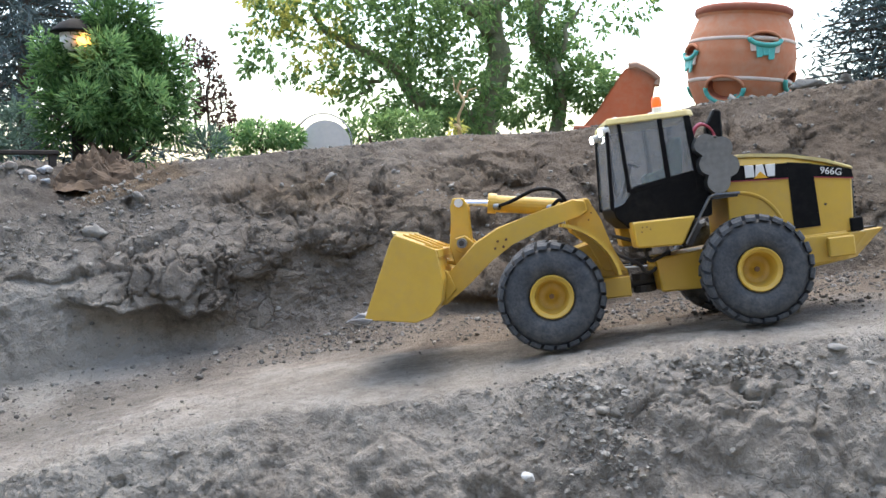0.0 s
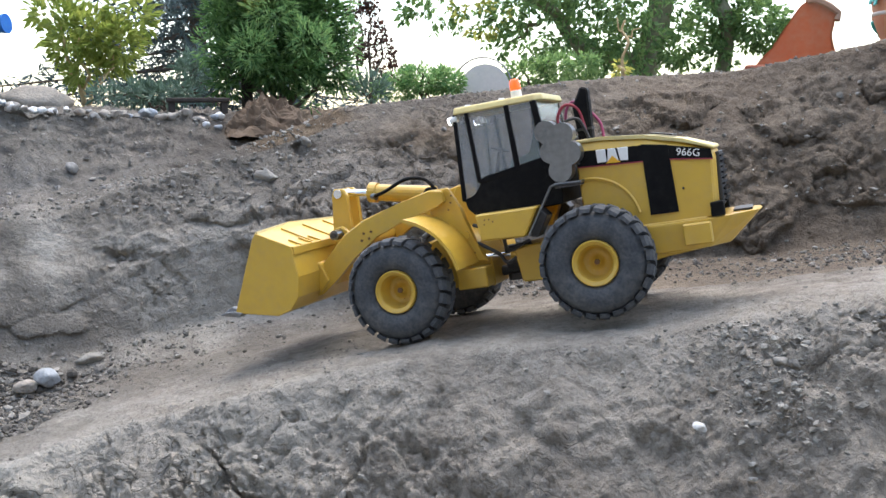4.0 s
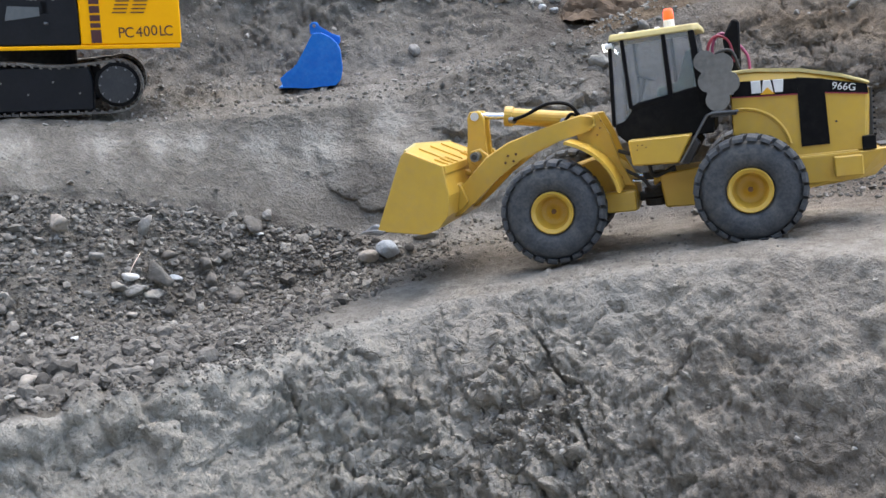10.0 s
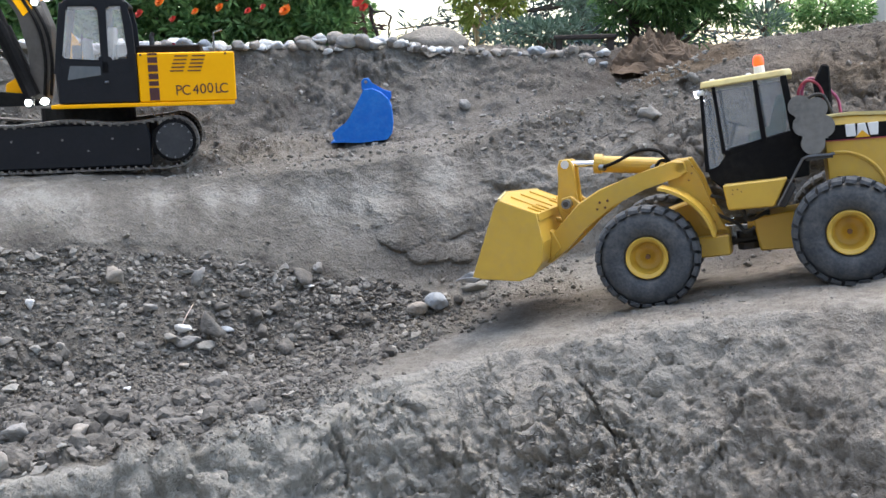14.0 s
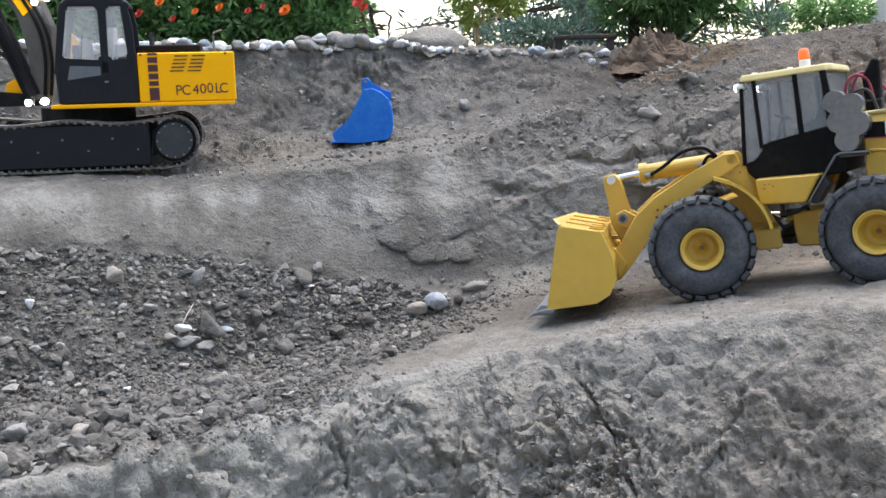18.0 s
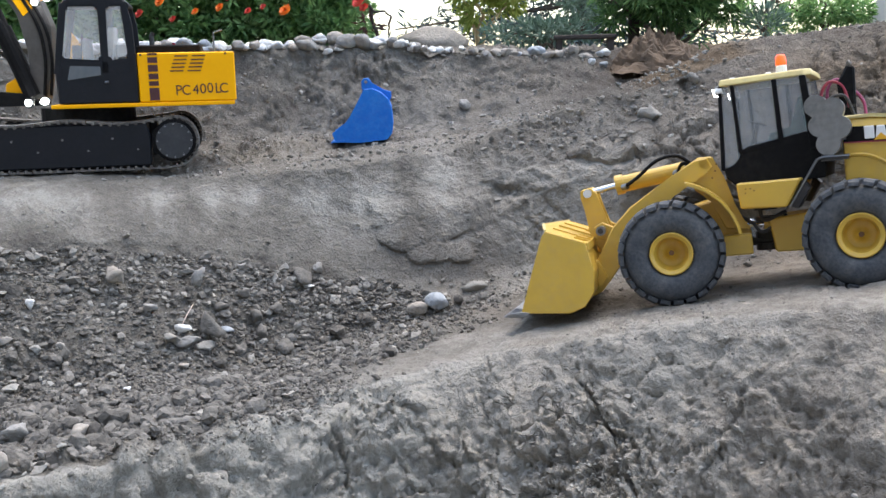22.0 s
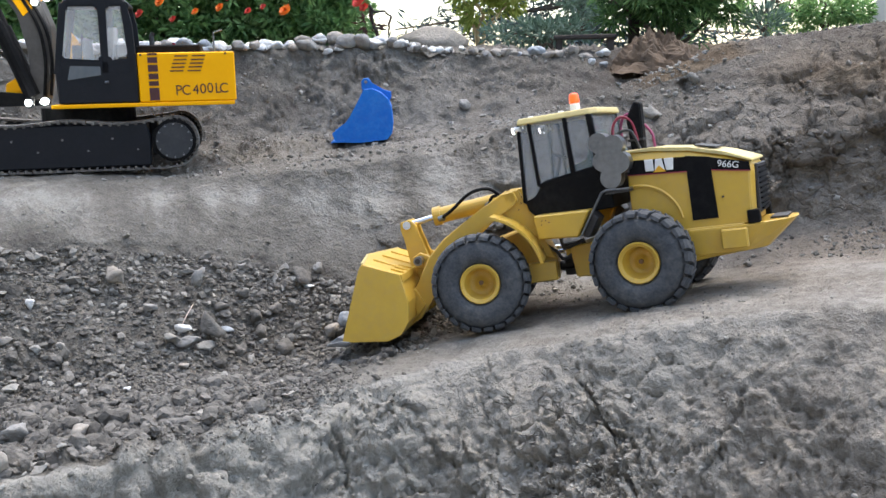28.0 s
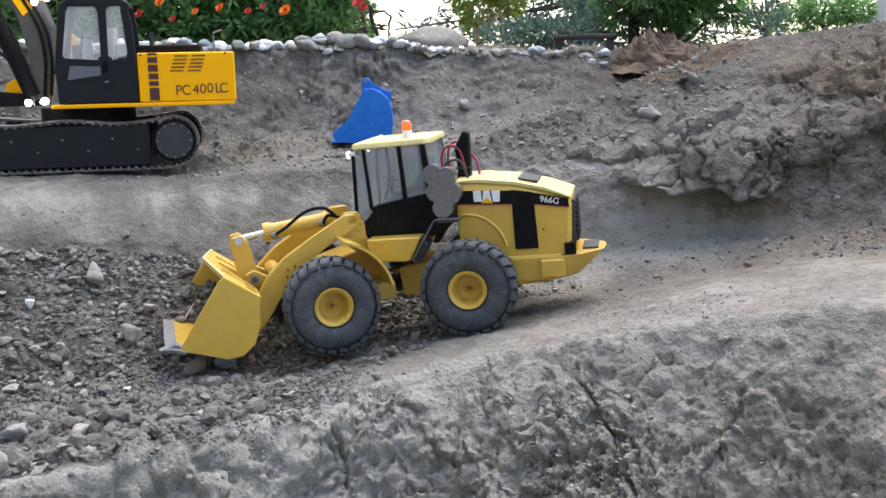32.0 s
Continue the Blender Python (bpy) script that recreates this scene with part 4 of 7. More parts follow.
            ob.parent, ob.matrix_basis = rim, Matrix.Rotation(math.tau * (k + (0.5 if side < 0 else 0)) / count, 4, "Y")
    hub = lathe([(0.0, 0.0062), (0.0030, 0.0062), (0.0034, 0.0025), (0.0, 0.0025)], 6, sign)
    part("hub_nut", hub, RUST, rim, "rusty axle nut")
    bolts = bmesh.new()
    for k in range(10):
        a = math.tau * k / 10
        add_rod(bolts, (0.0112 * math.sin(a), sign * -0.004, 0.0112 * math.cos(a)), (0.0112 * math.sin(a), sign * -0.0008, 0.0112 * math.cos(a)), 0.0009, segments=6)
    part("wheel_bolts", bolts, YELLOW, rim)
    return rim


def build_loader():
    L = tagged(new("wheel_loader"), "yellow model wheel loader with a black cab on the earth ramp", "wheel loader")
    # rear half
    part("chassis", plate([(0.10, 0.045), (0.105, 0.085), (-0.05, 0.098), (-0.125, 0.094), (-0.11, 0.060), (-0.05, 0.050), (0.02, 0.044)], -0.045, 0.045, 0.002), YELLOW, L)
    part("rear_axle", rod((REAR, -0.078, AXLE_BACK), (REAR, 0.078, AXLE_BACK), 0.012), YELLOW, L)
    hood = bmesh.new()
    sides = [(-0.056, 0.090), (-0.056, 0.168), (-0.050, 0.178), (-0.036, 0.181), (0.036, 0.181), (0.050, 0.178), (0.056, 0.168), (0.056, 0.090)]
    rings = []
    for x, dz, top in ((0.016, 0.0, 0.194), (-0.015, 0.0, 0.1935), (-0.06, 0.0, 0.1875), (-0.10, 0.0, 0.177), (-0.127, 0.0, 0.165), (-0.131, 0.0, 0.158)):
        k = (top - 0.092) / (0.181 - 0.092)
        taper = 1.0 - 0.22 * max(0.0, (-x - 0.09) / 0.041)  # the tail end draws in
        rings.append([hood.verts.new((x + (0.004 if z < 0.1 and x < -0.12 else 0), y * (taper if abs(y) < 0.053 or x < -0.129 else 1.0), 0.092 + (z - 0.092) * k)) for y, z in sides])
    for a, b in zip(rings, rings[1:]):
        for i in range(7):
            hood.faces.new((a[i], a[i + 1], b[i + 1], b[i]))
        hood.faces.new((a[7], a[0], b[0], b[7]))
    hood.faces.new(rings[0][::-1])
    hood.faces.new(rings[-1])
    hood_ob = part("engine_hood", bevelled(hood, 0.0015), YELLOW, L, "pale yellow sloping engine hood")
    # the top skin is paler than the hood's flanks
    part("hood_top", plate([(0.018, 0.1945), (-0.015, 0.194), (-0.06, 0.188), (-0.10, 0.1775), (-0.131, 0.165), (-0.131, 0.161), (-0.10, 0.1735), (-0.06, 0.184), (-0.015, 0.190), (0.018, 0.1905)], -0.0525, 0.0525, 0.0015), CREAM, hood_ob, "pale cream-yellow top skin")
    for s in (1, -1):
        y0, y1 = (0.0552, 0.0572) if s > 0 else (-0.0572, -0.0552)
        part("side_stripe", plate([(0.015, 0.182), (-0.056, 0.1775), (-0.056, 0.1605), (0.015, 0.165)], y0, y1), BLACK, hood_ob, "black panel band")
        part("side_stripe", plate([(-0.084, 0.173), (-0.1275, 0.162), (-0.1285, 0.152), (-0.084, 0.1585)], y0, y1), BLACK, hood_ob, "black panel band")
        part("red_line", plate([(0.015, 0.165), (-0.056, 0.1605), (-0.056, 0.1592), (0.015, 0.1637)], y0 * 1.002, y1 * 1.004), RED, hood_ob, "thin red line")
        part("red_line", plate([(-0.084, 0.1585), (-0.1285, 0.152), (-0.1285, 0.1508), (-0.084, 0.1572)], y0 * 1.002, y1 * 1.004), RED, hood_ob, "thin red line")
        part("air_grille", plate([(-0.056, 0.1785), (-0.084, 0.1735), (-0.086, 0.101), (-0.056, 0.101)], y0, y1 * 1.006), BLACK, hood_ob, "black cooling grille")
        lat = bmesh.new()
        add_rod(lat, (-0.094, s * 0.056, 0.125), (-0.094, s * 0.0585, 0.125), 0.0012)
        part("latch", lat, DARK, hood_ob)
        arc = bmesh.new()
        pts = [(0.0 - 0.051 * math.cos(a) + 0.006, s * 0.0565, 0.098 + 0.052 * math.sin(a)) for a in np.linspace(0.15, 1.75, 14)]
        add_pipe(arc, pts, 0.0022, 6)
        part("wheel_arch", arc, YELLOW, hood_ob)
    # the maker's mark as plain shapes
    for x, low, high in ((-0.0125, 0.0052, 0.0052), (-0.0245, 0.0062, 0.0040), (-0.0365, 0.0042, 0.0058)):
        drop = 0.06 * (x + 0.0245)
        part("mark_block", plate([(x + low, 0.1655 + drop), (x - low, 0.1650 + drop), (x - high, 0.1792 + drop), (x + high, 0.1796 + drop)], 0.0572, 0.0581, 0.0005), WHITE, hood_ob, "white mark shape")
    part("mark_triangle", plate([(-0.0165, 0.1640), (-0.0325, 0.1632), (-0.0245, 0.1715)], 0.0582, 0.0588), AMBER_PAINT, hood_ob, "amber mark triangle")
    lettering("966G", 0.0112, WHITE, hood_ob, on_flank(-0.1035, 0.0576, 0.1585, -11.5), "model_number", 0.0003)
    part("rear_grille", plate([(-0.1305, 0.158), (-0.1345, 0.158), (-0.1330, 0.100), (-0.1275, 0.100)], -0.039, 0.039, 0.001), DARK, L, "dark radiator grille")
    for n in range(9):
        part("grille_slat", box(-0.1362, -0.1335, -0.036, 0.036, 0.104 + n * 0.006, 0.106 + n * 0.006), BLACK, L)
    part("hood_vent", plate([(-0.063, 0.1886), (-0.088, 0.1825), (-0.088, 0.1845), (-0.063, 0.1902)], -0.030, 0.030), DARK, L, "dark vent plate on the hood")
    tail = bmesh.new()
    outline = [(-0.05, 0.062), (-0.116, 0.062), (-0.140, 0.052), (-0.168, 0.026), (-0.171, 0.0), (-0.168, -0.026), (-0.140, -0.052), (-0.116, -0.062), (-0.05, -0.062)]
    lo, hi = [tail.verts.new((-0.05 + (x + 0.05) * 0.70, y * 0.97, 0.058)) for x, y in outline], [tail.verts.new((x, y, 0.090)) for x, y in outline]
    tail.faces.new(lo), tail.faces.new(hi[::-1])
    for i in range(9):
        j = (i + 1) % 9
        tail.faces.new((lo[i], hi[i], hi[j], lo[j]))
    tail_ob = part("counterweight", bevelled(tail, 0.002, 2), YELLOW, L, "heavy yellow rear bumper")
    part("tread_plate", box(-0.160, -0.140, -0.026, 0.026, 0.0905, 0.0925), DARK, tail_ob, "dark anti-slip pad")
    for s in (1, -1):
        part("rear_lamp", box(-0.133, -0.119, s * 0.0535 - 0.0065, s * 0.0535 + 0.0065, 0.0905, 0.106, 0.001), BLACK, tail_ob, "black rear lamp housing")
        part("bumper_cheek", box(-0.118, -0.088, s * 0.0655 - 0.005, s * 0.0655 + 0.005, 0.064, 0.087, 0.0015), YELLOW, tail_ob)
    part("belly_box", plate([(-0.045, 0.092), (-0.045, 0.052), (-0.102, 0.058), (-0.115, 0.072), (-0.115, 0.092)], -0.058, 0.058, 0.0015), YELLOW, L)
    # cab
    cab = part("cab", plate([(0.156, 0.150), (0.154, 0.138), (0.140, 0.124), (0.044, 0.128), (0.041, 0.160), (0.046, 0.181), (0.060, 0.1825), (0.129, 0.172), (0.142, 0.152)], -0.063, 0.063, 0.0015), BLACK, L, "black operator cab with tall windows")
    for s in (1, -1):
        y0, y1 = s * 0.0585, s * 0.0635
        for pts in ([(0.1545, 0.146), (0.1590, 0.148), (0.1545, 0.246), (0.1505, 0.246)], [(0.1330, 0.166), (0.1375, 0.166), (0.1405, 0.246), (0.1365, 0.246)],
                    [(0.0860, 0.174), (0.0920, 0.174), (0.0940, 0.246), (0.0890, 0.246)], [(0.0480, 0.160), (0.0580, 0.160), (0.0640, 0.246), (0.0570, 0.246)],
                    [(0.0900, 0.172), (0.1350, 0.164), (0.1350, 0.169), (0.0900, 0.178)]):
            part("pillar", plate(pts, min(y0, y1), max(y0, y1), 0.0006), BLACK, cab)
        for pts in ([(0.135, 0.168), (0.090, 0.177), (0.0920, 0.245), (0.1385, 0.245)], [(0.088, 0.178), (0.0570, 0.181), (0.0625, 0.245), (0.0905, 0.245)], [(0.1565, 0.148), (0.1400, 0.154), (0.1350, 0.168), (0.1385, 0.245), (0.1525, 0.245)]):
            pane = part("side_window", plate(pts, s * 0.0605, s * 0.0615), FILM, cab, "hazy clear window")
            pane.visible_shadow = False
    part("windscreen", plate([(0.157, 0.150), (0.152, 0.246), (0.1512, 0.246), (0.1562, 0.150)], -0.058, 0.058), FILM, cab, "hazy windscreen").visible_shadow = False
    part("rear_window", plate([(0.049, 0.165), (0.058, 0.246), (0.0572, 0.246), (0.0482, 0.165)], -0.056, 0.056), FILM, cab, "hazy rear window").visible_shadow = False
    part("seat", bevelled(add_plate(bmesh.new(), [(0.065, 0.172), (0.108, 0.172), (0.108, 0.186), (0.080, 0.188), (0.071, 0.226), (0.060, 0.226)], -0.02, 0.02), 0.003), GREEN_CLOTH, cab, "dull green seat")
    part("steering_column", rod((0.135, 0, 0.160), (0.122, 0, 0.200), 0.003), DARK, cab)
    part("steering_wheel", pipe([(0.122 + 0.011 * math.cos(a) * 0.85, 0.011 * math.sin(a) * 1.2, 0.200 + 0.011 * math.cos(a) * 0.35) for a in np.linspace(0, math.tau, 18)], 0.0012, 6), BLACK, cab)
    roof = bmesh.new()
    lo = [(0.1535, -0.066), (0.1535, 0.066), (0.058, 0.062), (0.050, 0.054), (0.050, -0.054), (0.058, -0.062)]
    a = [roof.verts.new((x, y, 0.2455)) for x, y in lo]
    b = [roof.verts.new((0.105 + (x - 0.105) * 0.97, y * 0.95, 0.2535)) for x, y in lo]
    roof.faces.new(a), roof.faces.new(b[::-1])
    for i in range(6):
        j = (i + 1) % 6
        roof.faces.new((a[i], b[i], b[j], a[j]))
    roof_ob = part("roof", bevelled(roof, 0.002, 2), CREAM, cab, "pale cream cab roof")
    for x, y in ((0.140, 0.045), (0.098, 0.050), (0.140, -0.045)):
        part("roof_stud", bevelled(add_box(bmesh.new(), x - 0.003, x + 0.003, y - 0.003, y + 0.003, 0.253, 0.2555), 0.0008), WHITE, roof_ob)
    for y in (0.060, 0.043, -0.043, -0.060):
        head = part("work_light", rod((0.150, y, 0.2415), (0.159, y, 0.2395), 0.0045), WHITE, cab, "white roof work light")
        part("work_light_lens", rod((0.159, y, 0.2395), (0.1602, y, 0.2393), 0.0040), LAMP_WHITE, head, "glowing lens")
    beacon = part("beacon_base", rod((0.086, 0.026, 0.2525), (0.086, 0.026, 0.2630), 0.0066, 0.0062), WHITE, L, "white beacon base")
    part("beacon_lamp", lathe_up((0.086, 0.026), [(0.0058, 0.2630), (0.0062, 0.2655), (0.0058, 0.2725), (0.0044, 0.2755), (0.0, 0.2762)]), BEACON, beacon, "glowing orange beacon", True)
    cab.location.x = -0.008
    beacon.location.x = -0.008
    # behind the cab: stack, hoses, the lobed silver can, step
    stack = part("exhaust", plate([(0.002, 0.190), (0.018, 0.190), (0.020, 0.234), (0.008, 0.255), (0.000, 0.252)], -0.009, 0.009, 0.002), BLACK, L, "black slanted exhaust stack")
    part("stack_band", box(0.0010, 0.0205, -0.0102, 0.0102, 0.205, 0.208), DARK, stack)
    part("hose", pipe(bow([(0.034, 0.012, 0.190), (0.038, 0.012, 0.222), (0.028, 0.010, 0.237), (0.014, 0.008, 0.230), (0.008, 0.010, 0.205)]), 0.0018), RED, L, "red rubber hose")
    part("hose", pipe(bow([(0.030, -0.01, 0.190), (0.033, -0.012, 0.226), (0.020, -0.012, 0.240), (-0.004, -0.012, 0.215), (-0.008, -0.01, 0.192)]), 0.0018), PINK, L, "pink rubber hose")
    part("hose", pipe(bow([(0.026, 0.03, 0.190), (0.030, 0.03, 0.214), (0.012, 0.028, 0.218), (0.002, 0.025, 0.192)]), 0.0018), DARK, L, "black hose")
    part("valve_block", box(0.018, 0.040, -0.02, 0.03, 0.182, 0.200, 0.002), METAL, L, "grey metal valve block")
    lobes = [(0.039, 0.208, 0.0125), (0.022, 0.203, 0.0125), (0.017, 0.182, 0.0130), (0.029, 0.165, 0.0130), (0.036, 0.186, 0.0125)]
    edge = []
    for a in np.linspace(0, math.tau, 72, endpoint=False):  # outline of the overlapping lobes
        best = 0.0
        for x, z, r in lobes:
            dx, dz = x - 0.028, z - 0.187
            b = dx * math.cos(a) + dz * math.sin(a)
            disc = b * b - (dx * dx + dz * dz) + r * r
            if disc > 0:
                best = max(best, b + math.sqrt(disc))
        edge.append((0.028 + best * math.cos(a), 0.187 + best * math.sin(a)))
    can = part("silver_can", bevelled(plate(edge, 0.064, 0.084), 0.0), METAL, L, "lobed silver metal can behind the cab")
    part("can_bracket", box(0.012, 0.040, 0.045, 0.062, 0.168, 0.174), METAL, can)
    part("step_rail", pipe([(0.008, 0.086, 0.150), (0.036, 0.086, 0.151), (0.042, 0.086, 0.149), (0.074, 0.086, 0.100)], 0.0016, 6), METAL, L, "thin bent metal handrail")
    part("step_rail", pipe([(0.010, 0.062, 0.150), (0.010, 0.086, 0.150)], 0.0016, 6), METAL, L)
    part("step_tread", box(0.010, 0.038, 0.060, 0.085, 0.146, 0.149), DARK, L)
    for s in (1, -1):
        tank = part("side_tank", plate([(0.132, 0.131), (0.129, 0.101), (0.078, 0.099), (0.060, 0.1305)], min(s * 0.046, s * 0.088), max(s * 0.046, s * 0.088), 0.0018), YELLOW, L, "yellow side tank box")
        for x, z in ((0.121, 0.124), (0.116, 0.124), (0.112, 0.121), (0.122, 0.119)):
            part("bolt_head", rod((x, s * 0.087, z), (x, s * 0.0892, z), 0.0008, segments=6), RUST, tank)
        part("mudguard", plate([(0.060, 0.128), (0.052, 0.118), (0.066, 0.096), (0.074, 0.098)], min(s * 0.05, s * 0.080), max(s * 0.05, s * 0.080), 0.001), DARK, L)
        part("steering_cylinder", rod((0.070, s * 0.03, 0.075), (0.112, s * 0.032, 0.078), 0.006), YELLOW, L)
        part("steering_rod", rod((0.112, s * 0.032, 0.078), (0.150, s * 0.034, 0.080), 0.0025), CHROME, L, "bright piston rod")
    part("drive_shaft", rod((0.0, 0, 0.058), (0.21, 0, 0.056), 0.006), DARK, L)
    for z in (0.045, 0.060, 0.078, 0.094):
        part("hinge_lug", rod((BASE / 2, 0, z), (BASE / 2, 0, z + 0.008), 0.014), DARK, L)
    part("hose", pipe(bow([(0.085, 0.040, 0.092), (0.110, 0.046, 0.084), (0.118, 0.044, 0.104), (0.150, 0.040, 0.118)]), 0.0022), DARK, L, "black hydraulic hose")
    part("hose", pipe(bow([(0.085, 0.036, 0.088), (0.112, 0.044, 0.070), (0.125, 0.042, 0.082), (0.155, 0.036, 0.100)]), 0.0022), DARK, L, "black hydraulic hose")
    # front half
    F = part("front_frame", plate([(0.134, 0.044), (0.134, 0.074), (0.150, 0.100), (0.170, 0.115), (0.250, 0.095), (0.268, 0.060), (0.235, 0.045), (0.171, 0.047)], -0.036, 0.036, 0.002), YELLOW, L)
    part("front_axle", rod((BASE, -0.078, AXLE_FRONT), (BASE, 0.078, AXLE_FRONT), 0.012), YELLOW, F)
    for s in (1, -1):
        y0, y1 = sorted((s * 0.036, s * 0.045))
        tower = part("tower_plate", plate([(0.136, 0.074), (0.164, 0.078), (0.176, 0.112), (0.196, 0.128), (0.200, 0.150), (0.190, 0.166), (0.172, 0.166), (0.160, 0.140), (0.150, 0.105)], y0, y1, 0.0015), YELLOW, F, "yellow arm tower plate")
        part("pivot_pin", rod((0.182, s * 0.044, 0.157), (0.182, s * 0.055, 0.157), 0.0062), YELLOW, tower)
        part("pivot_pin", rod((0.158, s * 0.044, 0.108), (0.158, s * 0.047, 0.108), 0.005), YELLOW, tower)
        for x, z in ((0.170, 0.148), (0.174, 0.140), (0.168, 0.156), (0.150, 0.086)):
            part("bolt_head", rod((x, s * 0.044, z), (x, s * 0.0462, z), 0.0011, segments=6), RUST, tower)
        fend = bmesh.new()
        arc = [(BASE + 0.081 * math.cos(a), WHEEL + 0.003 + 0.078 * math.sin(a)) for a in np.linspace(radians(106), radians(172), 12)]
        arc2 = [(BASE + 0.0775 * math.cos(a), WHEEL + 0.003 + 0.0745 * math.sin(a)) for a in np.linspace(radians(172), radians(106), 12)]
        add_plate(fend, arc + arc2, *sorted((s * 0.044, s * 0.112)))
        part("fender", fend, YELLOW, F, "curved yellow mudguard")
        part("belly_plate", box(0.135, 0.172, *sorted((s * 0.030, s * 0.060)), 0.046, 0.070, 0.0015), YELLOW, F)
    # arms
    arm_side = [(0.190, 0.1665), (0.176, 0.163), (0.174, 0.150), (0.184, 0.146), (0.228, 0.136), (0.268, 0.123), (0.300, 0.101), (0.330, 0.076), (0.352, 0.061), (0.366, 0.060), (0.372, 0.072), (0.362, 0.086),
                (0.338, 0.104), (0.310, 0.130), (0.282, 0.144), (0.236, 0.156)]
    arm = part("lift_arm", plate(arm_side, 0.046, 0.055, 0.0015), YELLOW, L, "bent yellow lifting arms")
    part("far_arm", plate(arm_side, -0.055, -0.046, 0.0015), YELLOW, arm)
    part("cross_tube", rod((0.296, -0.048, 0.120), (0.296, 0.048, 0.120), 0.010), YELLOW, arm)
    for x, z in ((0.283, 0.128), (0.273, 0.129), (0.287, 0.120), (0.277, 0.121)):
        part("bolt_head", rod((x, 0.054, z), (x, 0.0562, z), 0.0017, segments=6), RUST, arm)
    part("arm_pin", rod((0.326, 0.030, 0.131), (0.326, 0.050, 0.131), 0.006), METAL, arm)
    part("arm_pin", rod((0.326, 0.050, 0.131), (0.326, 0.0525, 0.131), 0.0035), DARK, arm)
    part("arm_lug", plate([(0.300, 0.118), (0.318, 0.112), (0.336, 0.124), (0.334, 0.138), (0.322, 0.140)], 0.026, 0.034, 0.001), YELLOW, arm)
    part("arm_lug", plate([(0.300, 0.118), (0.318, 0.112), (0.336, 0.124), (0.334, 0.138), (0.322, 0.140)], -0.034, -0.026, 0.001), YELLOW, arm)
    for s in (1, -1):
        part("bell_crank", plate([(0.320, 0.186), (0.333, 0.187), (0.337, 0.178), (0.338, 0.150), (0.344, 0.128), (0.338, 0.098), (0.328, 0.098), (0.316, 0.126), (0.318, 0.150), (0.315, 0.176)], *sorted((s * 0.010, s * 0.018)), 0.0015), YELLOW, arm, "yellow bell crank")
    part("crank_pin", rod((0.326, -0.022, 0.180), (0.326, 0.022, 0.180), 0.0055), CHROME, arm)
    part("tilt_link", plate([(0.328, 0.104), (0.338, 0.104), (0.362, 0.112), (0.362, 0.120)], -0.006, 0.006, 0.001), YELLOW, arm)
    cyl = part("tilt_cylinder", rod((0.285, 0, 0.1745), (0.205, 0, 0.160), 0.0105, segments=18), YELLOW, arm, "yellow hydraulic cylinder")
    part("cylinder_head", rod((0.291, 0, 0.1757), (0.281, 0, 0.1738), 0.0125, segments=18), YELLOW, cyl)
    part("piston_rod", rod((0.326, 0, 0.180), (0.288, 0, 0.175), 0.0042), CHROME, cyl, "bright chrome piston rod")
    part("cylinder_fitting", rod((0.283, 0.012, 0.170), (0.277, 0.016, 0.169), 0.0042), METAL, cyl)
    part("cylinder_fitting", rod((0.218, 0.010, 0.160), (0.213, 0.015, 0.160), 0.0045), METAL, cyl)
    part("hose", pipe(bow([(0.279, 0.016, 0.170), (0.262, 0.018, 0.174), (0.232, 0.020, 0.184), (0.208, 0.020, 0.180), (0.196, 0.018, 0.165)]), 0.0022), BLACK, cyl, "black hydraulic hose")
    part("hose", pipe(bow([(0.215, 0.015, 0.160), (0.205, 0.018, 0.168), (0.192, 0.016, 0.160)]), 0.0022), BLACK, cyl, "black hydraulic hose")
    # bucket
    prof = [(0.447, 0.058), (0.385, 0.049), (0.366, 0.054), (0.353, 0.068), (0.348, 0.092), (0.352, 0.126)]
    half = 0.111
    sk = bmesh.new()
    inner = [(x + 0.003, z + 0.003) for x, z in prof]
    add_plate(sk, prof + inner[::-1], -half, half)
    bucket_ob = part("bucket", sk, YELLOW, L, "yellow bucket with a steel cutting edge")
    for s in (1, -1):
        part("side_plate", plate([(0.447, 0.058), (0.385, 0.0485), (0.366, 0.0535), (0.3525, 0.068), (0.3475, 0.092), (0.3515, 0.1285), (0.398, 0.1500), (0.404, 0.1440)], *sorted((s * half, s * (half + 0.003))), 0.0008), YELLOW, bucket_ob)
    guard = bmesh.new()
    plan = [(0.3520, half, 0.1250), (0.3960, half, 0.1460), (0.4150, 0.0, 0.1520), (0.3960, -half, 0.1460), (0.3520, -half, 0.1250)]
    under, over = [guard.verts.new((x, y, z)) for x, y, z in plan], [guard.verts.new((x, y, z + 0.0025)) for x, y, z in plan]
    guard.faces.new(under), guard.faces.new(over[::-1])
    for a in range(5):
        guard.faces.new((under[a], under[(a + 1) % 5], over[(a + 1) % 5], over[a]))
    part("spill_guard", guard, YELLOW, bucket_ob, "yellow pointed spill guard")
    lip = bmesh.new()
    edge_pts = [(0.3950, half), (0.4140, 0.0), (0.3950, -half)]
    low_, high_ = [(x, y, 0.1455 + 0.045 * (1 - abs(y) / half) * 0.1) for x, y in edge_pts], [(x + 0.0015, y, 0.1515 + 0.045 * (1 - abs(y) / half) * 0.1) for x, y in edge_pts]
    rows_ = [[lip.verts.new((x + k, y, z)) for x, y, z in pts] for pts, k in ((low_, 0), (high_, 0), (high_, 0.003), (low_, 0.003))]
    for a in range(4):
        for n in range(2):
            lip.faces.new((rows_[a][n], rows_[a][n + 1], rows_[(a + 1) % 4][n + 1], rows_[(a + 1) % 4][n]))
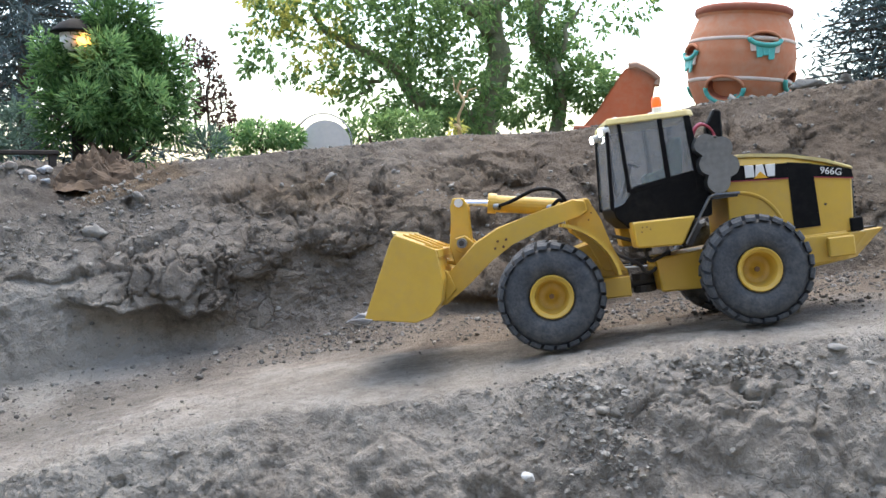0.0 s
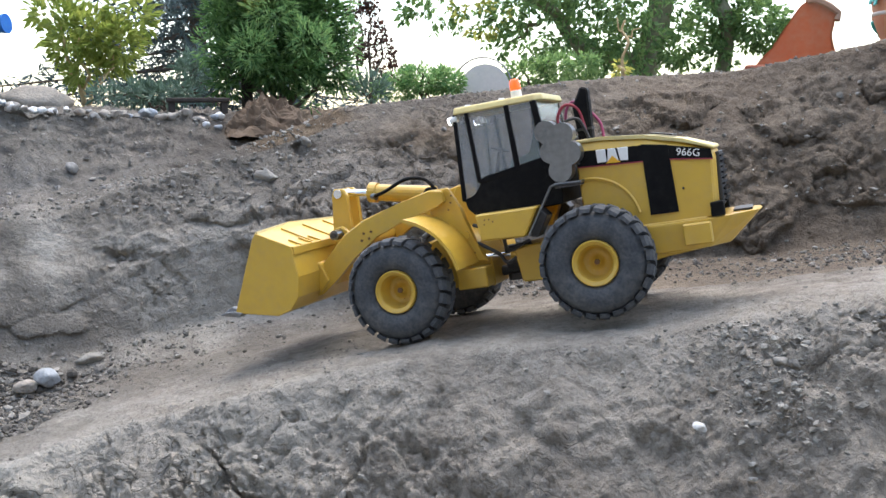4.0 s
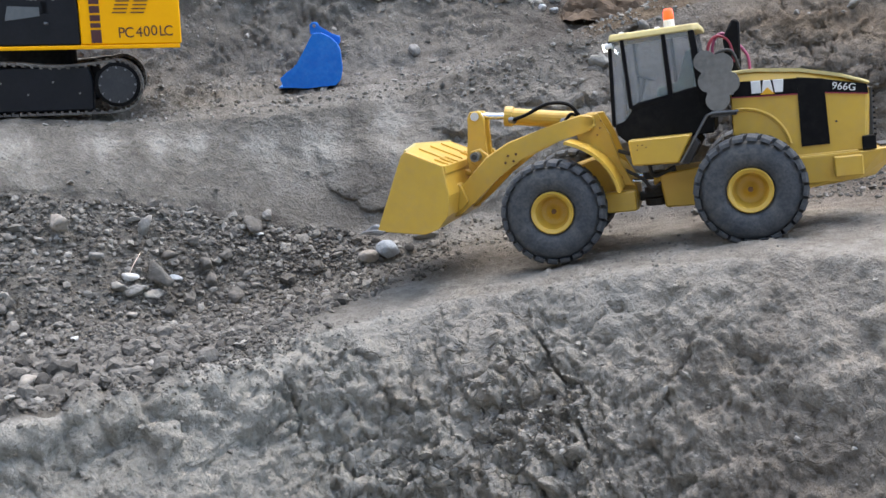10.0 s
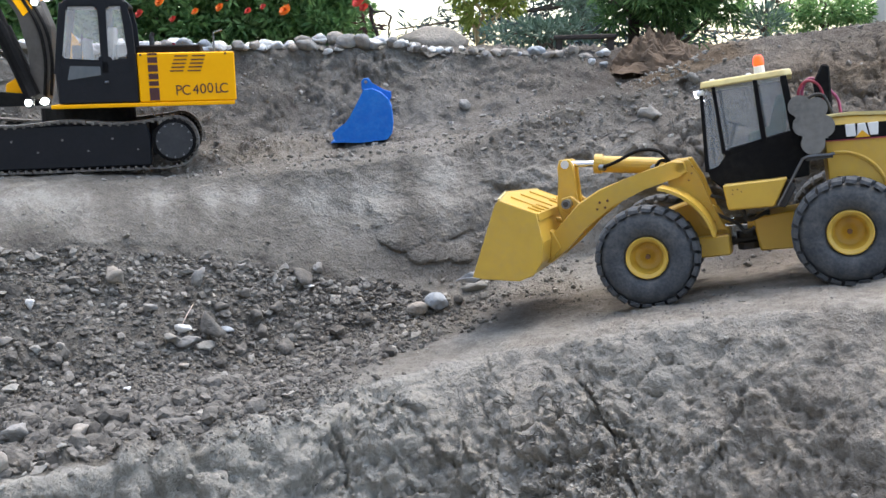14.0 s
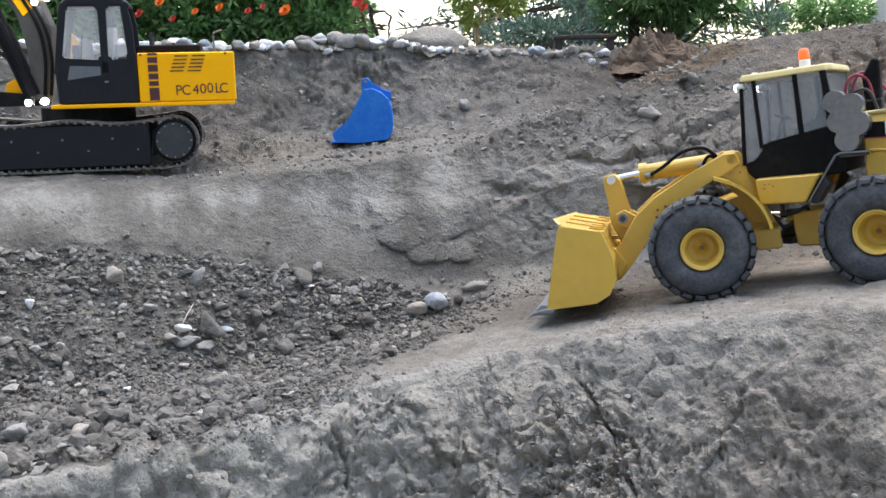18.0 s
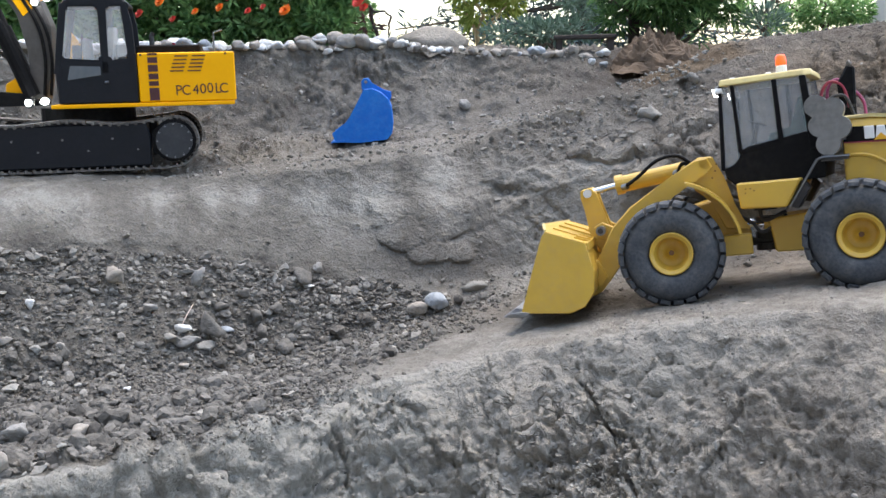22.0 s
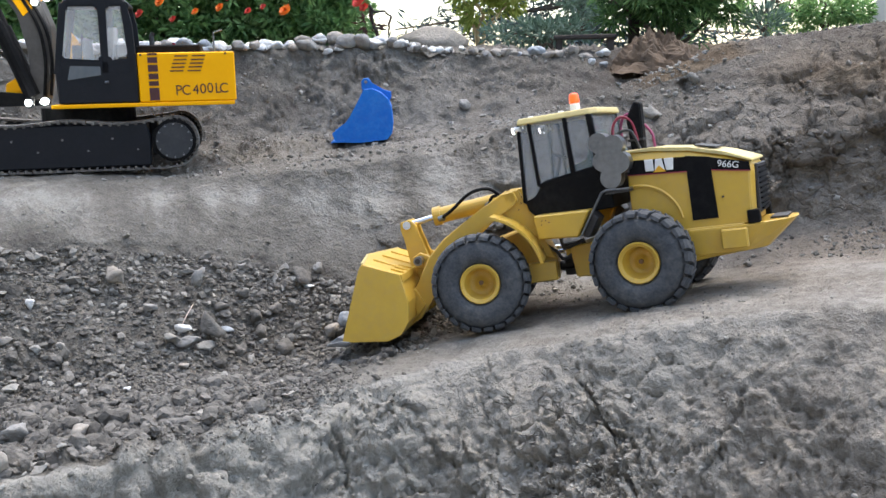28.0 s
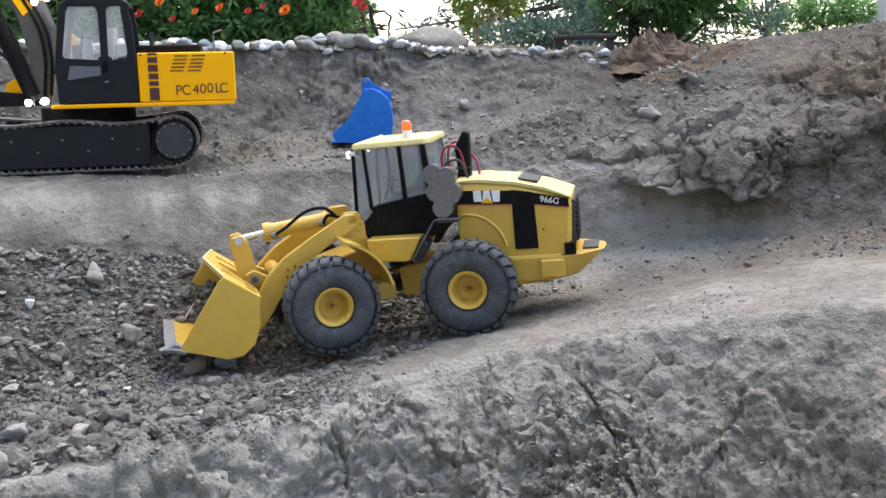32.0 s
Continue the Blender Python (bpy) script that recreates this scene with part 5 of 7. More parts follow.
    lip.faces.new([rows_[a][0] for a in range(4)]), lip.faces.new([rows_[a][2] for a in range(4)][::-1])
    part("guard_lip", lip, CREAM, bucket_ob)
    part("back_bar", plate([(0.3490, 0.1180), (0.3490, 0.1275), (0.3540, 0.1290), (0.3560, 0.1200)], -half, half, 0.0006), YELLOW, bucket_ob)
    for y in (-0.090, -0.066, -0.042, 0.042, 0.066, 0.090):
        part("guard_rib", plate([(0.3515, 0.1215), (0.368, 0.1325), (0.366, 0.1365), (0.3495, 0.1290)], y - 0.0016, y + 0.0016), YELLOW, bucket_ob)
    for y in (-0.055, 0.0, 0.055):
        part("guard_bar", plate([(0.3530, 0.1272), (0.3960, 0.1480), (0.3960, 0.1510), (0.3530, 0.1300)], y - 0.0020, y + 0.0020, 0.0005), YELLOW, bucket_ob)
    part("cutting_edge", plate([(0.465, 0.060), (0.440, 0.0535), (0.436, 0.0575), (0.448, 0.0605)], -half - 0.004, half + 0.004, 0.0006), STEEL, bucket_ob, "worn steel cutting edge")
    for s in (1, -1):
        part("corner_bit", plate([(0.472, 0.057), (0.444, 0.052), (0.438, 0.062), (0.452, 0.066)], *sorted((s * (half + 0.001), s * (half - 0.012))), 0.001), STEEL, bucket_ob, "worn steel corner tooth")
        part("bucket_ear", plate([(0.352, 0.064), (0.338, 0.078), (0.346, 0.100), (0.353, 0.104)], *sorted((s * 0.040, s * 0.0605)), 0.001), YELLOW, bucket_ob)
    for ob in (bucket_ob, *bucket_ob.children):
        for v in ob.data.vertices:
            v.co.x = 0.352 + (v.co.x - 0.352) * (0.95 if v.co.x > 0.352 else 1.0)
    wheels = [(build_wheel(L, 1 if y > 0 else -1), x, y) for x, y in ((REAR, 0.094), (REAR, -0.094), (BASE, 0.094), (BASE, -0.094))]
    return L, F, arm, bucket_ob, wheels


def lathe_up(centre, profile, segments=20):
    """Turns a profile of (radius, z) about an upright axis."""
    bm = bmesh.new()
    rings = [[bm.verts.new((centre[0] + r * math.cos(a), centre[1] + r * math.sin(a), z)) for a in np.arange(segments) * math.tau / segments] for r, z in profile]
    for a, b in zip(rings, rings[1:]):
        for i in range(segments):
            j = (i + 1) % segments
            bm.faces.new((a[i], a[j], b[j], b[i]))
    bm.faces.new(rings[0])
    bm.faces.new(rings[-1])
    bmesh.ops.remove_doubles(bm, verts=bm.verts, dist=1e-6)
    return bm


loader, front_frame, lift_arm, bucket, wheels = build_loader()


# ---- things round the ramp ----
def lying(az, el, nearest=0.9):
    """The place on the ground that shows from the stand at a bearing and an elevation."""
    j = int(np.argmin(np.abs(G_AZ - az)))
    p = G_P[:, j]
    d = np.hypot(p[:, 0], p[:, 1])
    e = np.degrees(np.arctan2(p[:, 2], d))
    ok = np.where(d > nearest)[0]
    i = ok[int(np.argmin(np.abs(e[ok] - el)))]
    return Vector(p[i])


def stone_mesh(name, seed, size, mat, squash=0.7, angular=0.25, detail=3):
    """A worn stone: a ball pressed and chipped by noise."""
    bm = bmesh.new()
    bmesh.ops.create_icosphere(bm, subdivisions=detail, radius=1.12)
    rng = random.Random(seed * 7 + 1)
    planes = [(Vector((rng.gauss(0, 1), rng.gauss(0, 1), rng.gauss(0, 1))).normalized(), 1 - angular * rng.uniform(0.25, 1.0)) for _ in range(11)]
    for v in bm.verts:
        p = v.co.copy()
        k = min([1.0] + [off / p.dot(n) for n, off in planes if p.dot(n) > 0.2])  # worn flat faces
        k *= 1 + 0.22 * angular * noise.noise(p * 1.2 + Vector((seed * 3.7, 0, 0))) + 0.16 * angular * noise.noise(p * 3.1 + Vector((0, seed * 5.1, 0)))
        v.co = Vector((p.x * size * k, p.y * size * 0.8 * k, p.z * size * squash * k))
    me = bpy.data.meshes.new(name)
    bm.to_mesh(me)
    bm.free()
    me.materials.append(mat)
    me.polygons.foreach_set("use_smooth", [True] * len(me.polygons))
    return me


def put_stone(name, seed, size, mat, place, label, squash=0.7, angular=0.25, group="", sink=0.25, turn=None, tilt=0.0):
    ob = new(name, stone_mesh(name, seed, size, mat, squash, angular))
    a = turn if turn is not None else random.uniform(0, 360)
    ob.matrix_basis = pose(place.x, place.y, place.z + size * squash * (1 - sink), tilt, tilt * 0.5, a)
    return tagged(ob, label, "stone", group)


random.seed(5)
pushed_a = put_stone("pebble", 1, 0.0165, STONE_BLUE, lying(31.37, -13.9), "smooth blue-grey pebble at the foot of the ramp", 0.72, 0.12, "pebbles by the ramp", 0.2, 25, 18)
pushed_b = put_stone("pebble", 2, 0.0165, STONE_TAN, lying(32.45, -14.1), "dusty tan pebble at the foot of the ramp", 0.55, 0.2, "pebbles by the ramp", 0.2, 60)
put_stone("stone", 3, 0.019, CLOD_LIGHT, lying(29.15, -12.7), "dusty grey stone half sunk in loose earth", 0.5, 0.45, "pebbles by the ramp", 0.6)
pushed_c = put_stone("rock", 4, 0.042, STONE_TAN, lying(49.2, -11.6), "broken grey-tan rock on the rubble", 0.8, 0.85, "rocks on the rubble", 0.15, 30)
pushed_d = put_stone("rock", 5, 0.029, STONE, lying(44.7, -12.1), "sharp pale grey rock on the rubble", 0.9, 0.85, "rocks on the rubble", 0.15, 70)
PUSHED = []
for n, (size, sq, rows) in enumerate((
        (0.021, 0.75, ((0, 38.95, -11.95), (30.2, 39.05, -11.9), (30.8, 39.7, -11.45), (31.2, 41.4, -11.55), (31.6, 43.2, -11.1), (32, 44.2, -11.1))),
        (0.017, 0.8, ((0, 40.2, -15.75), (30.5, 40.3, -15.7), (30.8, 40.8, -15.65), (31.2, 42.8, -15.75), (31.6, 43.1, -16.3), (32, 43.6, -16.5))),
        (0.015, 0.7, ((0, 41.5, -13.95), (30.8, 41.6, -13.95), (31.2, 42.8, -14.4), (31.6, 44.5, -15.1), (32, 45.6, -15.4))),
        (0.013, 0.8, ((0, 42.2, -12.65), (30.9, 42.3, -12.65), (31.2, 43.0, -12.9), (31.6, 44.7, -12.6), (32, 45.4, -12.4))),
        (0.014, 0.9, ((0, 41.2, -14.9), (30.8, 41.3, -14.9), (31.2, 42.4, -15.1), (31.6, 44.3, -16.1), (32, 44.8, -16.1))),
        (0.012, 0.7, ((0, 43.5, -13.4), (31.1, 43.5, -13.4), (31.6, 45.0, -13.85), (32, 45.9, -13.8))),
        (0.016, 0.7, ((0, 40.6, -13.5), (30.5, 40.7, -13.5), (30.8, 41.2, -13.5), (31.2, 42.2, -13.5), (31.6, 44.0, -14.4), (32, 45.0, -14.8))))):
    PUSHED.append((put_stone("clod", 300 + n, size, CLOD, lying(*rows[0][1:]), "dark crumbling clod of loose earth in the pit", sq, 0.6, "clods before the bucket", 0.3), size * sq * 0.5, rows))
for n, (az, el, size, mat, lab, sq) in enumerate((
        (45.75, -14.3, 0.015, STONE_PALE, "small white pebble on the rubble", 0.6), (43.3, -14.6, 0.012, STONE_BLUE, "small pale blue pebble on the rubble", 0.6),
        (44.4, -14.7, 0.031, CLOD, "dark crumbling clod of earth", 0.7), (46.5, -15.1, 0.026, CLOD_LIGHT, "pale dusty stone on the rubble", 0.55), (45.5, -15.1, 0.022, STONE, "pale dusty stone on the rubble", 0.6),
        (44.7, -15.5, 0.018, CLOD_LIGHT, "pale stone chip on the rubble", 0.6), (47.5, -13.1, 0.020, STONE, "grey stone on the rubble", 0.7),
        (50.2, -12.0, 0.014, STONE, "grey stone on the rubble", 0.7), (38.6, -12.5, 0.014, STONE_PALE, "pale stone chip on the rubble", 0.6),
        (42.4, -11.3, 0.018, STONE, "grey stone on the rubble", 0.6), (38.2, -11.6, 0.014, STONE, "dull grey stone in the bank foot", 0.7),
        (53.6, -12.4, 0.011, STONE_PALE, "pale pebble on the rubble", 0.7), (54.8, -14.0, 0.013, STONE_TAN, "tan pebble on the rubble", 0.7),
        (49.0, -17.2, 0.010, STONE_PALE, "pale pebble on the rubble", 0.7), (51.5, -19.5, 0.020, STONE_TAN, "rounded tan clod on the rubble", 0.9),
        (54.5, -19.0, 0.018, STONE, "rounded grey clod on the rubble", 0.9), (56.0, -17.6, 0.017, STONE, "rounded grey clod on the rubble", 0.9),
        (55.8, -20.4, 0.016, STONE_TAN, "rounded tan clod on the rubble", 0.9), (46.0, -16.4, 0.010, STONE_TAN, "small tan stone on the rubble", 0.7))):
    put_stone("stone", 10 + n, size * 0.95, mat, lying(az, el), lab, sq, 0.8, "rocks on the rubble")
for n, (az, el, r, size, mat, lab, sq) in enumerate((
        (6.45, -0.3, 1.5, 0.036, STONE_TAN, "round dusty boulder set in the bank", 0.8), (6.7, 1.0, 1.5, 0.022, STONE_TAN, "round dusty stone at the bank's brow", 0.8),
        (-3.9, 2.7, 1.5, 0.022, STONE_PALE, "flat pale stone on the bank's brow", 0.35), (19.0, -3.4, 1.5, 0.030, STONE_TAN, "blocky earth-covered rock on the slope", 0.85),
        (17.0, -1.4, 1.5, 0.026, STONE_TAN, "earth-covered rock on the slope", 0.8), (29.5, -2.6, 1.7, 0.014, STONE, "grey stone on the earth shelf", 0.8),
        (-19.8, 4.6, 1.5, 0.030, STONE_TAN, "big earth-covered rock beside the clay pot", 0.75), (-22.0, 5.0, 1.5, 0.032, STONE_TAN, "earth-covered rock on the bank's brow", 0.8),
        (-16.0, 4.0, 1.5, 0.030, STONE_TAN, "lumpy clod under the clay pot", 0.8), (-14.4, 3.8, 1.5, 0.028, STONE_TAN, "lumpy clod under the clay pot", 0.8),
        (-4.9, -17.2, 0.85, 0.007, STONE_PALE, "white chip of stone on the near bank", 0.7), (-9.3, -13.4, 0.85, 0.009, CLOD_LIGHT, "flat tan stone on the near bank", 0.5),
        (-21.8, -9.3, 0.85, 0.010, STONE, "pale flat stone at the ramp's edge", 0.4))):
    put_stone("stone", 40 + n, size, CLOD_LIGHT if mat is STONE_TAN and size > 0.02 else mat, lying(az, el, r), lab, sq, 0.95 if size > 0.02 else 0.3, "stones on the banks", 0.8 if size > 0.02 else 0.35)

# stones along the top of the far bank
for n in range(112):
    s = n / 111
    az = 21.5 + 31.5 * s + random.uniform(-0.25, 0.25)
    size = random.choice((0.010, 0.012, 0.014, 0.016, 0.019)) * (1.2 if az > 33 else 0.85)
    p = spot(az, 2.15 + random.uniform(-0.03, 0.06))
    mat = random.choice((STONE_PALE, STONE_PALE, STONE_PALE, STONE, STONE_TAN, STONE_BLUE)) if az > 31 else random.choice((STONE_PALE, STONE, STONE_TAN, STONE_BLUE))
    put_stone("edging_stone", 100 + n, size, mat, p, {"pale_stone": "pale washed stone edging the garden bed", "river_stone": "grey river stone edging the garden bed", "tan_stone": "tan river stone edging the garden bed", "blue_grey_stone": "blue-grey river stone edging the garden bed"}[mat.name], random.uniform(0.5, 0.75), 0.4, "edging stones", 0.3)
for n, (az, el, size, mat) in enumerate(((24.0, 0.2, 0.018, STONE_BLUE), (26.3, 0.1, 0.019, STONE_BLUE), (22.4, 0.6, 0.022, STONE), (29.6, 0.9, 0.022, STONE_PALE), (36.6, 1.2, 0.019, STONE_TAN))):
    put_stone("edging_stone", 270 + n, size, mat, lying(az, el, 2.0), "loose river stone on the brow of the far bank", 0.75, 0.2, "edging stones", 0.2)
b = new("boulder", stone_mesh("boulder", 77, 0.085, STONE_TAN, 0.42, 0.2))
b.matrix_basis = pose(*(spot(31.2, 2.55) + Vector((0, 0, 0.02))), 0, 0, 20)
tagged(b, "low round tan boulder in the garden bed", "boulder")


# ---- blue digging bucket on the shelf ----
def build_blue_bucket():
    B = tagged(new("digger_bucket"), "bright blue spare digger bucket standing on the earth shelf", "digger bucket")
    k = 1 / 2900
    raw = [(90, 345), (104, 392), (230, 398), (375, 385), (402, 352), (410, 300), (403, 215), (385, 170), (350, 138), (305, 118), (262, 122), (225, 190), (182, 270), (150, 306)]
    side = [((x - 250) * k, (395 - y) * k) for x, y in raw]
    for y in (0.0, 0.085):
        part("side_plate", plate(side, y - 0.0025, y + 0.0025, 0.001), BLUE, B)
    wrap = side[1:10]
    inner = [(x * 0.95 + 0.001, z * 0.95 + 0.003) for x, z in wrap]
    part("shell", add_plate(bmesh.new(), wrap + inner[::-1], 0.0, 0.085), BLUE, B)
    part("lip", plate([((80 - 250) * k, 0.0), ((150 - 250) * k, 0.0005), ((150 - 250) * k, 0.004), ((88 - 250) * k, 0.003)], -0.004, 0.089, 0.0006), BLUE, B)
    for y in (0.022, 0.060):
        ear = part("ear", plate([((250 - 250) * k, (395 - 125) * k), ((248 - 250) * k, (395 - 82) * k), ((262 - 250) * k, (395 - 66) * k), ((285 - 250) * k, (395 - 68) * k), ((300 - 250) * k, (395 - 95) * k), ((360 - 250) * k, (395 - 130) * k),
                                 ((402 - 250) * k, (395 - 140) * k), ((404 - 250) * k, (395 - 165) * k), ((388 - 250) * k, (395 - 195) * k), ((340 - 250) * k, (395 - 150) * k)], y - 0.003, y + 0.003, 0.001), BLUE, B)
        part("pin", rod(((272 - 250) * k, y - 0.006, (395 - 85) * k), ((272 - 250) * k, y + 0.006, (395 - 85) * k), 0.003), STEEL, ear, "bare steel pin")
    p = lying(35.3, -4.35, 1.66)
    B.matrix_basis = Matrix.Translation(p + Vector((0, 0, 0.001))) @ Matrix.Rotation(radians(33), 4, "Z")
    return B


build_blue_bucket()


# ---- tracked digger on the shelf ----
def build_digger():
    E = tagged(new("excavator"), "orange-yellow model excavator with a dark cab, parked on the shelf", "excavator")
    # tracks
    for s in (1, -1):
        y0, y1 = sorted((s * 0.075, s * 0.122))
        frame_ = part("track_frame", plate([(0.165, 0.008), (0.17, 0.045), (0.15, 0.074), (-0.100, 0.075), (-0.106, 0.05), (-0.104, 0.008)], *sorted((s * 0.082, s * 0.1195)), 0.002), NAVY, E, "black track frame")
        for k_, x in enumerate(np.linspace(-0.085, 0.14, 7)):
            part("frame_bolt", rod((x, s * 0.1190, 0.034 + 0.018 * (k_ % 2)), (x, s * 0.1210, 0.034 + 0.018 * (k_ % 2)), 0.0018, segments=6), METAL, frame_)
        sprocket = part("sprocket", rod((-0.142, y0 + 0.004, 0.046), (-0.142, y1 + 0.001 * s, 0.046), 0.034, segments=32), BLACK, E, "round black drive sprocket")
        face = s * 0.123
        part("sprocket_cap", rod((-0.142, face, 0.046), (-0.142, face + s * 0.004, 0.046), 0.0285, segments=32), CAP_GREY, sprocket, "dark grey sprocket cover")
        for k in range(12):
            a = math.tau * k / 12
            part("sprocket_bolt", rod((-0.142 + 0.0262 * math.cos(a), face - s * 0.002, 0.046 + 0.0262 * math.sin(a)), (-0.142 + 0.0262 * math.cos(a), face + s * 0.0052, 0.046 + 0.0262 * math.sin(a)), 0.0016, segments=6), METAL, sprocket)
        part("idler", rod((0.185, y0 + 0.004, 0.040), (0.185, y1, 0.040), 0.028, segments=24), DARK, E)
        # the chain of shoes round sprocket and idler
        loop = [(-0.142 + 0.0365 * math.cos(a), 0.0445 + 0.0395 * math.sin(a)) for a in np.linspace(radians(-90), radians(-270), 14)]
        loop += [(x, 0.083 - 0.006 * math.sin((x + 0.14) / 0.325 * math.pi * 2) ** 2 - 0.002) for x in np.linspace(-0.125, 0.17, 24)]
        loop += [(0.185 + 0.037 * math.cos(a), 0.040 + 0.038 * math.sin(a)) for a in np.linspace(radians(90), radians(-90), 13)]
        loop += [(x, 0.003) for x in np.linspace(0.17, -0.125, 26)]
        pts = [Vector((x, 0, z)) for x, z in loop]
        for i, p in enumerate(pts):
            q = pts[(i + 1) % len(pts)]
            d = q - p
            me_bm = bmesh.new()
            n = Vector((-d.z, 0, d.x)).normalized() * -1
            mid = (p + q) / 2
            ln = d.length / 2 * 0.92
            u = d.normalized()
            corners = [mid - u * ln - n * 0.0015, mid + u * ln - n * 0.0015, mid + u * ln + n * 0.0015, mid - u * ln * 0.2 + n * 0.0015, mid - u * ln * 0.4 + n * 0.0042, mid - u * ln + n * 0.0042]
            add_plate(me_bm, [(c.x, c.z) for c in corners], y0, y1)
            part("track_shoe", me_bm, TRACK, E)
    part("undercarriage", box(-0.09, 0.11, -0.08, 0.08, 0.040, 0.075, 0.003), BLACK, E)
    part("slew_ring", rod((0.0, 0, 0.07), (0.0, 0, 0.099), 0.075, segments=32), BLACK, E)
    # upper works
    deck = part("deck", plate([(0.042, 0.1000), (0.042, 0.1060), (-0.240, 0.1060), (-0.240, 0.1000)], -0.1068, 0.1068, 0.001), ORANGE_YELLOW, E)
    H = part("engine_house", box(-0.243, -0.082, -0.106, 0.106, 0.1125, 0.190, 0.002), ORANGE_YELLOW, E, "orange-yellow engine house")
    y = 0.1062
    for z0, z1 in ((0.1155, 0.135), (0.1385, 0.1455), (0.1485, 0.1575), (0.1605, 0.171), (0.1740, 0.183), (0.1860, 0.1895)):
        part("stripe_block", plate([(-0.099, z0), (-0.115, z0), (-0.115, z1), (-0.099, z1)], y, y + 0.001), MAROON, H, "dark maroon painted block")
    for col in (0, 1):
        for n in range(5):
            x0, z = -0.1445 - col * 0.029 - n * 0.0022 + 0.010, 0.160 + n * 0.0058
            part("vent_slot", plate([(x0, z), (x0 - 0.022, z), (x0 - 0.0225, z + 0.0018), (x0 - 0.0005, z + 0.0018)], y, y + 0.001), MAROON, H, "dark vent slot")
    for k, (ch, z) in enumerate((("P", 0.123), ("C", 0.123), ("4", 0.1235), ("0", 0.1245), ("0", 0.1255), ("L", 0.125), ("C", 0.125))):
        x = -0.147 - (0.0, 0.0125, 0.0285, 0.0405, 0.0525, 0.0655, 0.0755)[k]
        lettering(ch, 0.0225, MAROON, H, on_flank(x, y, z), "painted_letter", 0.0005)
    for x in (-0.088, -0.228):
        part("corner_bolt", rod((x, y - 0.001, 0.187), (x, y + 0.0015, 0.187), 0.002, segments=8), DARK, H)
    part("house_lid", box(-0.190, -0.090, -0.06, 0.075, 0.1835, 0.1965, 0.002), BLACK, E, "flat black engine lid")
    part("lid_rail", box(-0.150, -0.145, 0.055, 0.060, 0.196, 0.200), RED, E)
    part("mirror_stalk", pipe([(-0.212, 0.095, 0.183), (-0.212, 0.095, 0.214), (-0.226, 0.095, 0.218)], 0.0013, 6), METAL, E, "thin bent wire stalk")
    part("exhaust_pipe", pipe([(-0.112, 0.04, 0.195), (-0.112, 0.04, 0.212), (-0.116, 0.04, 0.217)], 0.004, 8), DARK, E)
    # cab
    C = part("cab", plate([(0.054, 0.113), (-0.081, 0.113), (-0.081, 0.165), (0.056, 0.165)], 0.010, 0.106, 0.002), NAVY, E, "dark blue-black cab")
    part("cab_roof", plate([(0.036, 0.270), (0.020, 0.278), (-0.058, 0.279), (-0.073, 0.266), (-0.073, 0.262), (0.036, 0.262)], 0.010, 0.106, 0.002), NAVY, C)
    for yy in (0.099, 0.010):
        for pts in ([(0.058, 0.160), (0.046, 0.160), (0.028, 0.268), (0.040, 0.268)], [(-0.022, 0.160), (-0.034, 0.160), (-0.036, 0.268), (-0.022, 0.268)], [(-0.069, 0.160), (-0.081, 0.160), (-0.078, 0.235), (-0.070, 0.268), (-0.060, 0.268)],
                    [(0.048, 0.160), (-0.075, 0.160), (-0.075, 0.182), (-0.052, 0.182), (-0.036, 0.178), (0.042, 0.184)]):
            part("cab_frame", plate(pts, yy, yy + 0.0072, 0.0008), NAVY, C)
    for x, z in ((0.0425, 0.1815), (-0.0235, 0.1805), (-0.0235, 0.2625), (0.0315, 0.2625), (-0.0345, 0.1795), (-0.0700, 0.1850), (-0.0685, 0.2625), (-0.0365, 0.2640)):
        part("corner_gusset", rod((x, 0.0995, z), (x, 0.1058, z), 0.006, segments=12), NAVY, C)
    part("door_window", plate([(0.042, 0.183), (-0.024, 0.181), (-0.024, 0.262), (0.031, 0.262)], 0.1025, 0.1035), GLASS_PALE, C, "clear door window").visible_shadow = False
    part("rear_side_window", plate([(-0.034, 0.180), (-0.070, 0.186), (-0.068, 0.262), (-0.036, 0.264)], 0.1025, 0.1035), GLASS_PALE, C, "clear side window").visible_shadow = False
    part("windscreen", plate([(0.055, 0.165), (0.036, 0.265), (0.0352, 0.265), (0.0542, 0.165)], 0.016, 0.100), GLASS_PALE, C, "clear windscreen").visible_shadow = False
    part("kick_window", plate([(0.036, 0.150), (-0.020, 0.157), (-0.020, 0.170), (0.030, 0.172)], 0.1062, 0.1070), GREYGLASS, C, "dull lower door window")
    part("door_handle", rod((-0.026, 0.106, 0.146), (-0.032, 0.108, 0.146), 0.002), METAL, C)
    part("seat", bevelled(add_plate(bmesh.new(), [(-0.040, 0.165), (0.008, 0.165), (0.008, 0.180), (-0.026, 0.182), (-0.034, 0.232), (-0.046, 0.232)], 0.035, 0.080), 0.003), LIGHTGREY, C, "pale grey seat")
    part("console", box(0.020, 0.034, 0.03, 0.05, 0.16, 0.205, 0.002), DARK, C)
    # added panel and pale boxes stand for the orange reflection and white patches
    part("inner_panel", plate([(0.046, 0.166), (0.016, 0.166), (0.016, 0.198), (0.036, 0.226)], 0.019, 0.023, 0.001), ORANGE_YELLOW, C, "orange-yellow panel added for the reflection in the door window")
    part("control_box", box(-0.004, 0.012, 0.060, 0.078, 0.166, 0.214, 0.003), LIGHTGREY, C, "pale box added for a white patch in the window")
